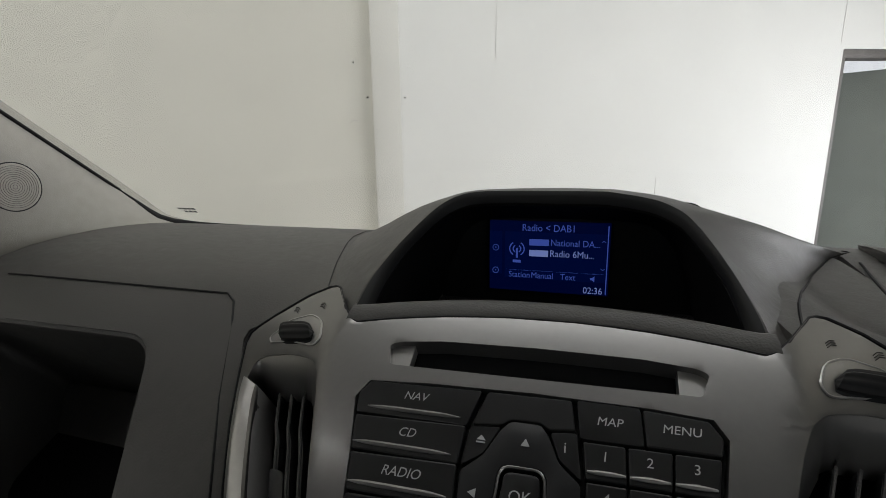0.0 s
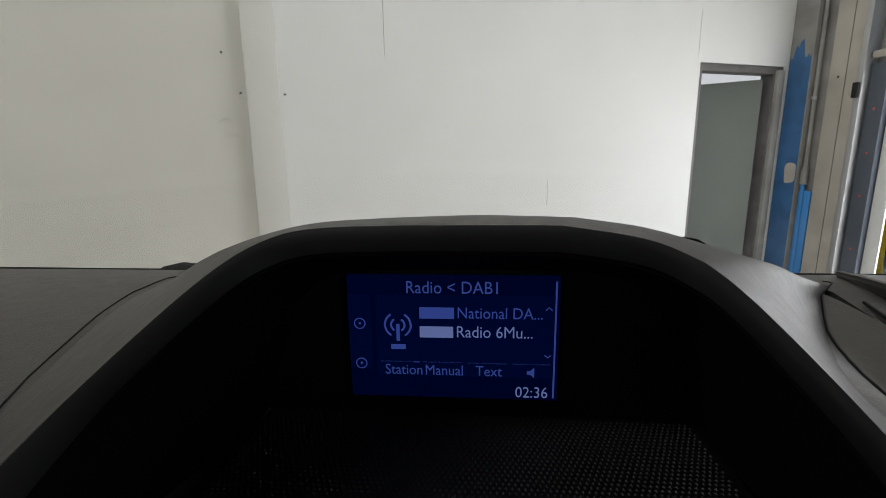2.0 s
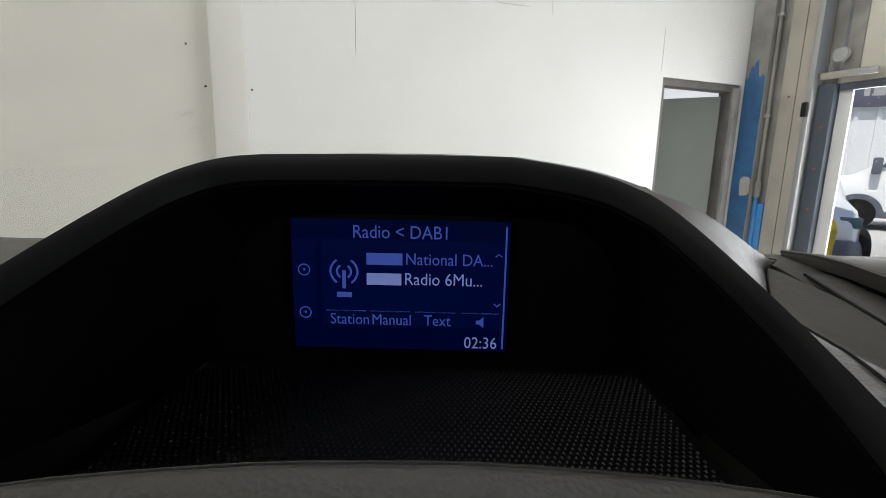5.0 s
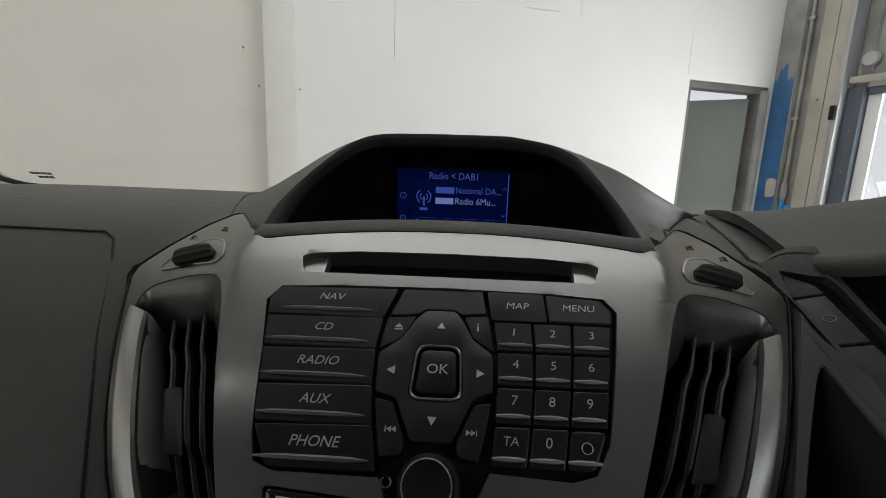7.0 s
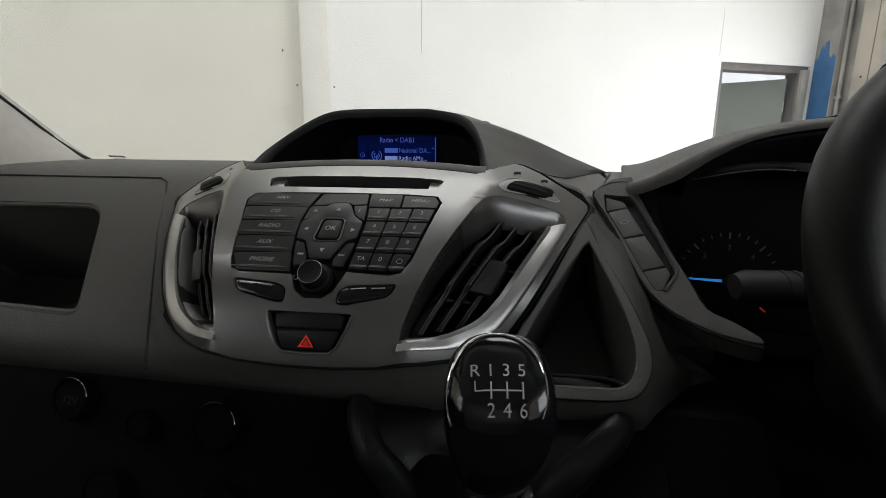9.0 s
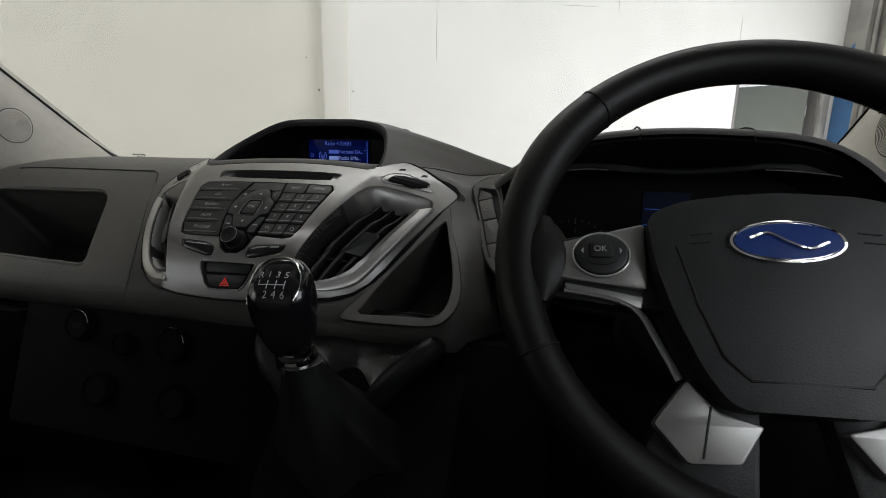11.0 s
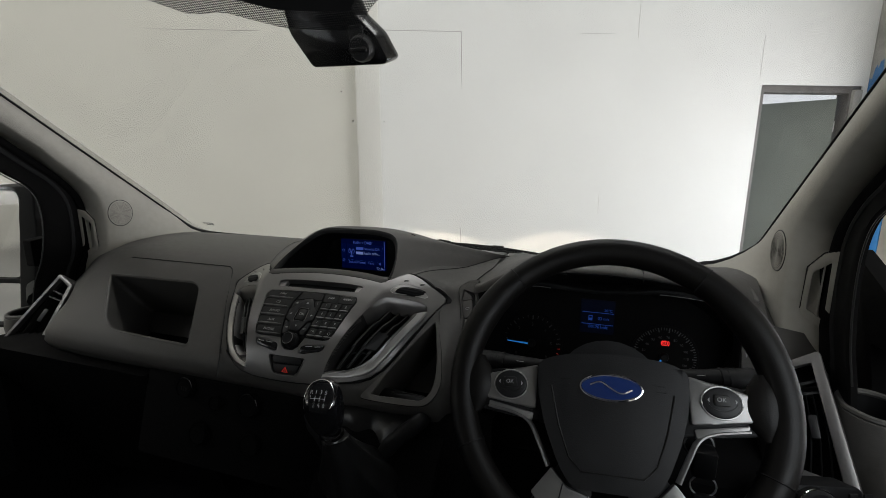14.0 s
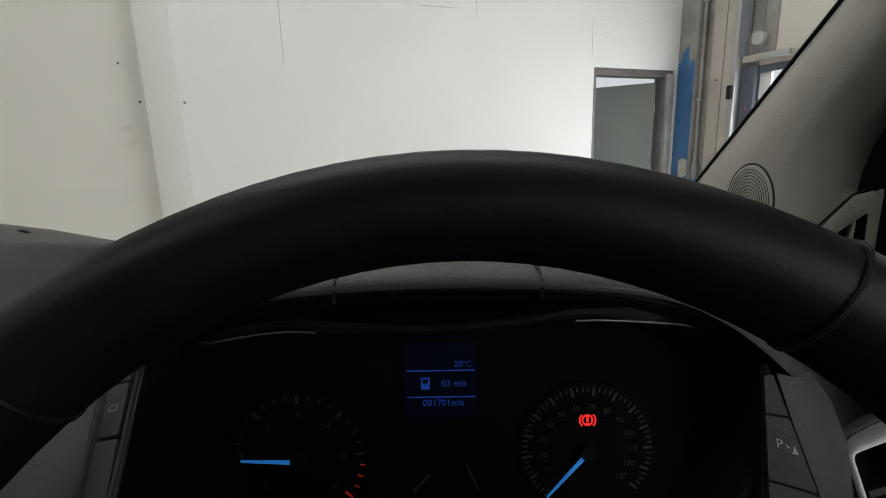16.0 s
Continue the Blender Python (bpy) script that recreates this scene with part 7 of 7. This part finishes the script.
for (x0, y0, z0), (x1, y1, z1) in (((0.034, 0.975, 0.903), (0.254, 0.975, 0.913)), ((0.042, 0.952, 0.896), (0.243, 0.952, 0.907)), ((0.056, 0.937, 0.880), (0.222, 0.940, 0.890)), ((0.076, 0.932, 0.860), (0.200, 0.934, 0.866)), ((0.092, 0.927, 0.835), (0.188, 0.928, 0.838)), ((0.100, 0.912, 0.79), (0.183, 0.912, 0.79))):
    drape.append([(lerp(x0, x1, q), lerp(y0, y1, q) + 0.016 * math.sin(math.pi * q) + 0.0035 * math.sin(17 * q + 40 * z0), lerp(z0, z1, q) + 0.003 * math.sin(11 * q + 3)) for q in np.linspace(0, 1, 25)])
part("leather_drape", shell(drape, 0.003), M_GAITER, cn, "creased black leather behind the lever", angle=70)
part("bridge", tube(catmull([(0.096, 0.985, 0.925), (0.16, 0.992, 0.922), (0.20, 0.992, 0.920), (0.245, 0.990, 0.915)], 5), 0.013, 12), M_BLACK, cn)
# well and flank take the same black, so shade is in their colour
part("well", loft([[(x, 1.0, 0.905), (x, 0.93, 0.86), (x, 0.86, 0.79), (x, 0.80, 0.68), (x, 1.1, 0.60), (x, 1.15, 0.9)] for x in np.linspace(0.085, 0.285, 6)], True), M_FLOCK_SHADE, cn)
part("flank", loft([[(x, 0.985, 0.91), (x + 0.02, 0.90, 0.80), (x + 0.03, 0.86, 0.62), (x + 0.02, 1.1, 0.55), (x, 1.15, 0.9)] for x in np.linspace(0.255, 0.36, 4)], True), M_FLOCK_SHADE, cn)

# -- heater panel below the stack --
hp = thing("heater_panel", "black lower heater panel with a socket and dials, darkened for shade", "heater panel", (-0.15, 0.97, 0.8))
hf = frame_fn((0, 0.962, 0.875), (1, 0, 0), (0, 0.30, 0.954))
# panel and dials darkened in colour for the shade down here
part("panel", plate(rounded([(-0.36, -0.14), (0.09, -0.14), (0.10, 0.036), (-0.36, 0.036)], 0.01), (), -0.05, 0.0, hf, 0.004), M_FLOCK_SHADE, hp)
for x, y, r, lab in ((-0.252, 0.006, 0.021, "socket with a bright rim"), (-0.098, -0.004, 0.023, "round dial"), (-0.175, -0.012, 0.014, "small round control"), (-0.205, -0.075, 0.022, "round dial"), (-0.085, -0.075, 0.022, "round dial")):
    kb = part("dial", lathe([(r, 0.0), (r, 0.008), (r * 0.86, 0.012), (r * 0.8, 0.010), (0, 0.010)], lambda a, b, h: hf(x + a, y + b, h), 28), M_FLOCK_SHADE, hp, lab)
    part("dial_rim", tube([hf(x + r * 0.93 * math.cos(a), y + r * 0.93 * math.sin(a), 0.0115) for a in np.linspace(0.2, 2.4, 14)], 0.0008, 5), M_CHROME if y > -0.01 else M_FLOCK_SHADE, kb)
lettering("marking", "12V", 0.011, lambda a, b, h: hf(-0.252 + a, 0.004 + b, 0.0106), M_BUTTON, hp)


# -- side air vents, cup holders, light switch --
def side_vent(sx):
    sv = thing("side_air_vent", "angled end air vent with a silver frame and dark blades", "air vent", (sx * 0.8, 1.0, 0.95), group="end air vents")
    T, TL, BR, BL = Vector((0.844, 1.140, 1.034)), Vector((0.793, 1.126, 1.019)), Vector((0.858, 0.988, 0.892)), Vector((0.795, 1.036, 0.877))
    if sx < 0:
        BR = BR + Vector((0.022, 0, 0.006))
    ey = ((T + TL) / 2 - (BR + BL) / 2).normalized()
    ex = BR - BL + (T - TL)
    ex = (ex - ey * ex.dot(ey)).normalized()
    c = (T + TL + BR + BL) / 4
    nz = ex.cross(ey)

    def fn(x, y, h):
        p = c + ex * x + ey * y + nz * h
        return Vector((sx * p.x - (0.004 if sx < 0 else 0), p.y, p.z - (0.020 if sx < 0 else 0)))
    (ax, ay), (bx, by), (cx, cy), (dx, dy) = [((p - c).dot(ex), (p - c).dot(ey)) for p in (TL, T, BR, BL)]
    outer = rounded([(ax, ay), (bx, by), (cx, cy), (dx, dy)], [0.012, 0.006, 0.012, 0.004])
    hole = rounded([(ax + 0.004, ay - 0.009), (bx - 0.012, by - 0.018), (cx - 0.017, cy + 0.019), (dx + 0.004, dy + 0.016)], 0.004)
    if sx < 0:
        hole = rounded([(ax + 0.009, ay - 0.008), (bx - 0.007, by - 0.010), (cx - 0.008, cy + 0.012), (dx + 0.009, dy + 0.010)], 0.004)
    part("silver_frame", plate(outer, [hole], -0.010, 0.004, fn, 0.003), M_SILVER, sv, "satin silver frame")
    part("duct", plate(outer, (), -0.05, -0.03, fn), M_BLACK, sv)
    grow = [(x * 1.04, y * 1.02) for x, y in outer]
    part("shroud", loft([[fn(x * 1.10, y * 1.05, -0.11) for x, y in grow], [fn(x * 1.04, y * 1.01, -0.012) for x, y in grow], [fn(x, y, -0.003) for x, y in grow], [fn(x * 0.97, y * 0.985, -0.001) for x, y in grow], [fn(x, y, -0.03) for x, y in outer]], True, False), M_DASH, sv)
    for q in (0.12, 0.36, 0.60, 0.84):
        a0 = (lerp(ax + 0.008, bx - 0.009, q), lerp(ay - 0.014, by - 0.021, q))
        a1 = (lerp(dx + 0.005, cx - 0.020, q), lerp(dy + 0.016, cy + 0.022, q))
        rows = []
        for u in np.linspace(0.22, 1, 8):
            x, y = lerp(a0[0], a1[0], u) + 0.006 * math.sin(math.pi * u), lerp(a0[1], a1[1], u)
            rows.append([fn(x - 0.001, y, -0.03), fn(x - 0.001, y, -0.007), fn(x, y, -0.005), fn(x + 0.001, y, -0.007), fn(x + 0.001, y, -0.03)])
        part("blade", loft(rows, True), M_BUTTON, sv)
    part("thumb_tab", box((-0.006, -0.026, -0.012), (0.006, 0.008, -0.002), 0.002, fn), M_BUTTONB, sv)
    for g in (0.14, 0.24):
        l, r = (lerp(ax + 0.008, dx + 0.005, g), lerp(ay - 0.012, dy + 0.014, g)), (lerp(bx - 0.009, cx - 0.020, g), lerp(by - 0.019, cy + 0.020, g))
        part("cross_bar", plate([l, r, (r[0], r[1] - 0.004), (l[0], l[1] - 0.004)], (), -0.02, -0.004, fn), M_BUTTONB, sv)
    ho = thing("cup_holder", "dark cup holder moulded at the dashboard end", "cup holder", (sx * 0.905, 1.06, 0.9), group="cup holders")

    def cf(x, y, h):
        return Vector((sx * (0.905 + (0.02 if sx < 0 else 0) + x), 1.095 + y * 1.2, (0.978 if sx > 0 else 0.92) + h))
    part("rim", tube([cf(0.042 * math.cos(a), 0.042 * math.sin(a), 0) for a in np.linspace(0, 2 * math.pi, 37)[:-1]], 0.005, 8, True), M_DASH, ho)
    part("cup", loft([[cf(r * math.cos(a), r * math.sin(a), h) for a in np.linspace(0, 2 * math.pi, 37)[:-1]] for r, h in ((0.041, 0.0), (0.040, -0.05), (0.036, -0.055), (0.002, -0.056))], True, False), M_BLACK, ho)
    part("body", loft([[cf(r * math.cos(a), r * math.sin(a), h) for a in np.linspace(0, 2 * math.pi, 37)[:-1]] for r, h in ((0.0415, -0.0005), (0.047, -0.004), (0.050, -0.03), (0.047, -0.08), (0.042, -0.14), (0.036, -0.20))], False, False), M_DASH, ho)


side_vent(-1)
side_vent(1)
ls = thing("light_switch", "round headlamp switch with a bright ring in a black panel", "light switch", (0.79, 0.95, 0.88))
lf = frame_fn((0.79, 0.955, 0.892), (0.96, 0.28, 0.0), (-0.10, 0.33, 0.94))
part("panel", plate(rounded([(-0.045, -0.05), (0.070, -0.05), (0.066, 0.026), (-0.045, 0.030)], 0.012), (), -0.04, 0.0, lf, 0.003), M_BLACK, ls)
part("knob", lathe([(0.027, 0.0), (0.026, 0.012), (0.022, 0.015), (0.0, 0.014)], lf, 30), M_BLACK, ls)
part("ring", tube([lf(0.0265 * math.cos(a), 0.0265 * math.sin(a), 0.010) for a in np.linspace(0, 2 * math.pi, 33)[:-1]], 0.0012, 6, True), M_CHROME, ls, "bright ring")
for x in (0.045, 0.063):
    part("slider", box((x, -0.02, 0.0), (x + 0.012, 0.02, 0.004), 0.002, lf), M_BLACK, ls)

# the van's own front: bonnet and dipped headlamps shining on the wall
fr = thing("van_front", "white van bonnet with lit headlamps below the windscreen", "van front", (0, 1.9, 0.6))
part("bonnet", shell([[(x, 1.70 + 0.10 * q + 0.35 * q, 0.985 - 0.08 * q * q - 0.22 * q ** 3 - 0.03 * (x / 0.8) ** 2) for x in np.linspace(-0.85, 0.85, 17)] for q in np.linspace(0, 1, 8)], 0.02), M_CARWHITE, fr)
part("nose", shell([[(x, 2.17 + 0.06 * math.sin(math.pi * q) - 0.10 * (x / 0.85) ** 2, 0.69 - 0.75 * q) for x in np.linspace(-0.9, 0.9, 17)] for q in np.linspace(0, 1, 6)], 0.02), M_CARWHITE, fr)
M_LAMP = material("headlamp_lens", (0.8, 0.8, 0.8), 0.1, vary=0.0)
for sx in (-1, 1):
    part("headlamp", plate(rounded([(sx * 0.48, 0.60), (sx * 0.80, 0.63), (sx * 0.84, 0.80), (sx * 0.60, 0.72)], 0.02), (), 0, 0.03, lambda x, z, h: Vector((x, 2.22 + h, z))), M_LAMP, fr)
    d = bpy.data.lights.new("headlamp_beam", "SPOT")
    d.energy, d.color, d.spot_size, d.spot_blend, d.shadow_soft_size = 130, (1.0, 0.84, 0.66), radians(62), 0.10, 0.03
    ob = new("headlamp_beam", d)
    eye = Vector((sx * 0.62, 2.30, 0.72))
    ob.matrix_world = look(eye, eye + Vector((-0.16, 1.0, -0.655)))

# -- outside, beyond the vehicle doorway --
M_TYRE = M_RUBBER


def wheel_on(parent, c, axis, r):
    ax = Vector(axis).normalized()
    ex = ax.cross(Vector((0, 0, 1))).normalized()
    wf = frame_fn(c, ex, (0, 0, 1))
    w = part("wheel", lathe([(r * 0.62, -0.10), (r * 0.95, -0.10), (r, -0.07), (r, 0.07), (r * 0.95, 0.10), (r * 0.62, 0.10)], wf, 28), M_TYRE, parent, "black tyre")
    for sgn in (-1, 1):
        part("rim", lathe([(r * 0.64, sgn * 0.092), (r * 0.55, sgn * 0.080), (r * 0.2, sgn * 0.090), (0, sgn * 0.095)], wf, 24), M_STEEL, w, "pale wheel cover")


def placed(o, yaw):
    c, s = math.cos(yaw), math.sin(yaw)
    return lambda x, y, z: Vector((o[0] + x * c - y * s, o[1] + x * s + y * c, GROUND + z))


def body_loft(fn, sections, width, tuck=0.12):
    rows = []
    for x, z0, z1, *f in sections:
        w = width * (f[0] if f else 1.0)
        rows.append([fn(x, -w, z0), fn(x, -w * 1.02, z0 + (z1 - z0) * 0.35), fn(x, -w, z0 + (z1 - z0) * 0.6), fn(x, -w * (1 - tuck), z1 - 0.04), fn(x, -w * (1 - 2 * tuck), z1), fn(x, w * (1 - 2 * tuck), z1), fn(x, w * (1 - tuck), z1 - 0.04), fn(x, w, z0 + (z1 - z0) * 0.6), fn(x, w * 1.02, z0 + (z1 - z0) * 0.35), fn(x, w, z0)])
    return loft(rows, True)


# small white hatchback, nose towards the doorway
pc = placed((4.86, 8.02), radians(250))
car = thing("parked_car", "white hatchback parked nose-in with a dark bumper", "car", pc(0, 0, 0))
part("body", body_loft(pc, [(1.05, 0.44, 0.64, 0.62), (0.95, 0.34, 0.74, 0.74), (0.6, 0.22, 0.86, 0.95), (0.1, 0.22, 0.98), (-0.35, 0.22, 1.35), (-1.0, 0.22, 1.47), (-2.0, 0.22, 1.45), (-2.6, 0.25, 1.1)], 0.82, 0.08), M_CARWHITE, car, angle=50)
part("bumper", body_loft(pc, [(1.14, 0.22, 0.40, 0.60), (1.10, 0.14, 0.48, 0.66), (0.85, 0.12, 0.49, 0.90), (0.7, 0.2, 0.45)], 0.80, 0.04), M_CARDARK, car, "dark grey bumper")
for z in (0.53, 0.575, 0.62):
    part("grille_bar", box((1.035 - z * 0.04, -0.42, z), (1.065 - z * 0.04, 0.42, z + 0.02), 0, lambda x, y, h: pc(x, y, h)), M_CARDARK, car)
for z in (0.17, 0.22, 0.27):
    part("lower_grille_bar", box((1.12, -0.45, z), (1.15, 0.45, z + 0.022), 0, lambda x, y, h: pc(x, y, h)), M_BLACK, car)
pl = part("number_plate", box((1.125, -0.26, 0.34), (1.15, 0.26, 0.45), 0.004, lambda x, y, h: pc(x, y, h)), M_MARK, car, "white plate")
for k in range(6):
    part("bar", box((1.151, -0.22 + 0.073 * k, 0.36), (1.155, -0.22 + 0.073 * k + 0.05, 0.43), 0, lambda x, y, h: pc(x, y, h)), M_BLACK, pl)
for sgn in (-1, 1):
    part("headlight", box((0.84, sgn * 0.54 - 0.12, 0.62), (0.97, sgn * 0.54 + 0.12, 0.76), 0.02, lambda x, y, h: pc(x, y, h)), M_CARGLASS, car, "clear headlight")
    wheel_on(car, pc(0.45, sgn * 0.78, 0.30), pc(0, 1, 0) - pc(0, 0, 0), 0.30)
    wheel_on(car, pc(-2.0, sgn * 0.78, 0.30), pc(0, 1, 0) - pc(0, 0, 0), 0.30)
part("windscreen", plate([(-0.66, 0.0), (0.66, 0.0), (0.55, 0.52), (-0.55, 0.52)], (), 0, 0.01, lambda y, k, h: pc(0.03 - 0.86 * k, y, 1.01 + 0.72 * k + h)), M_CARGLASS, car, "dark windscreen")

# white panel van, side on
pv = placed((11.36, 11.58), radians(139))
pvn = thing("parked_van", "white panel van parked side-on across the yard", "van", pv(0, 0, 0))
part("body", body_loft(pv, [(2.55, 0.45, 0.95), (2.45, 0.35, 1.10), (1.9, 0.32, 1.25), (1.65, 0.32, 1.40), (0.95, 0.32, 2.10), (0.6, 0.32, 2.30), (-2.4, 0.32, 2.35), (-2.6, 0.4, 2.2)], 0.92, 0.06), M_CARWHITE, pvn, angle=45)
part("sill", body_loft(pv, [(2.58, 0.28, 0.55), (2.3, 0.26, 0.50), (-2.6, 0.28, 0.48)], 0.93, 0.02), M_CARDARK, pvn, "grey lower trim")
for sgn in (-1, 1):
    part("side_window", plate([(0.45, 1.40), (1.50, 1.40), (0.98, 1.95), (0.55, 2.0)], (), 0, 0.012, lambda x, z, h, sgn=sgn: pv(x, sgn * (0.915 - 0.05 * (z - 1.4) + h), z)), M_CARGLASS, pvn, "dark side window")
    part("mirror", box((1.45, sgn * 1.03 - 0.10, 1.25), (1.62, sgn * 1.03 + 0.10, 1.62), 0.03, lambda x, y, z: pv(x, y, z)), M_CARDARK, pvn, "dark door mirror")
    part("rub_strip", box((-2.4, sgn * 0.945 - 0.012, 0.75), (1.2, sgn * 0.945 + 0.012, 0.85), 0.005, lambda x, y, z: pv(x, y, z)), M_CARDARK, pvn)
    part("arch", plate([(1.75 + 0.46 * math.cos(a), 0.34 + 0.46 * math.sin(a)) for a in np.linspace(0, math.pi, 17)], (), 0, 0.02, lambda x, z, h, sgn=sgn: pv(x, sgn * (0.93 + h), z)), M_CARDARK, pvn)
    wheel_on(pvn, pv(1.75, sgn * 0.90, 0.34), pv(0, 1, 0) - pv(0, 0, 0), 0.34)
    wheel_on(pvn, pv(-1.6, sgn * 0.90, 0.34), pv(0, 1, 0) - pv(0, 0, 0), 0.34)

# yellow hoop barrier
hb = thing("hoop_barrier", "yellow steel hoop barrier beside the doorway", "barrier", (4.0, 6.34, GROUND))
part("hoop", tube([(3.78, 6.50, GROUND), (3.78, 6.50, 0.50), (3.80, 6.49, 0.58), (3.86, 6.44, 0.60), (4.12, 6.24, 0.60), (4.18, 6.20, 0.58), (4.20, 6.18, 0.50), (4.20, 6.18, GROUND)], 0.055, 12), M_YELLOW, hb)

# building across the yard, with cladding ribs, a sign and a pipe
ub = thing("industrial_unit", "white clad industrial unit across the yard", "building", (14, 17, GROUND))
uf = frame_fn((9.0, 18.6, GROUND), (0.94, -0.33, 0), (0, 0, 1))
part("wall", plate([(-8, 0), (14, 0), (14, 6.5), (-8, 6.5)], (), -0.5, 0, uf), M_CLADDING, ub)
for k in range(36):
    part("rib", box((-7.6 + 0.6 * k, 0.3, 0.0), (-7.5 + 0.6 * k, 6.3, 0.05), 0, uf), M_CLADDING, ub)
part("roof_edge", box((-8.1, 6.45, -0.5), (14.1, 6.7, 0.2), 0.02, uf), M_STEEL, ub)
sg = thing("unit_sign", "slate blue square sign board with pale bars", "sign", (13.4, 17.0, 3.4))
sgf = frame_fn((13.3, 16.98, 3.75), (0.94, -0.33, 0), (0, 0, 1))
part("board", box((-0.55, -0.62, 0.05), (0.75, 0.62, 0.10), 0.01, sgf), M_SIGN, sg)
for x0, x1 in ((-0.10, 0.05), (0.14, 0.45)):
    part("bar", box((x0, -0.28, 0.10), (x1, 0.36, 0.106), 0, sgf), M_MARK, sg)
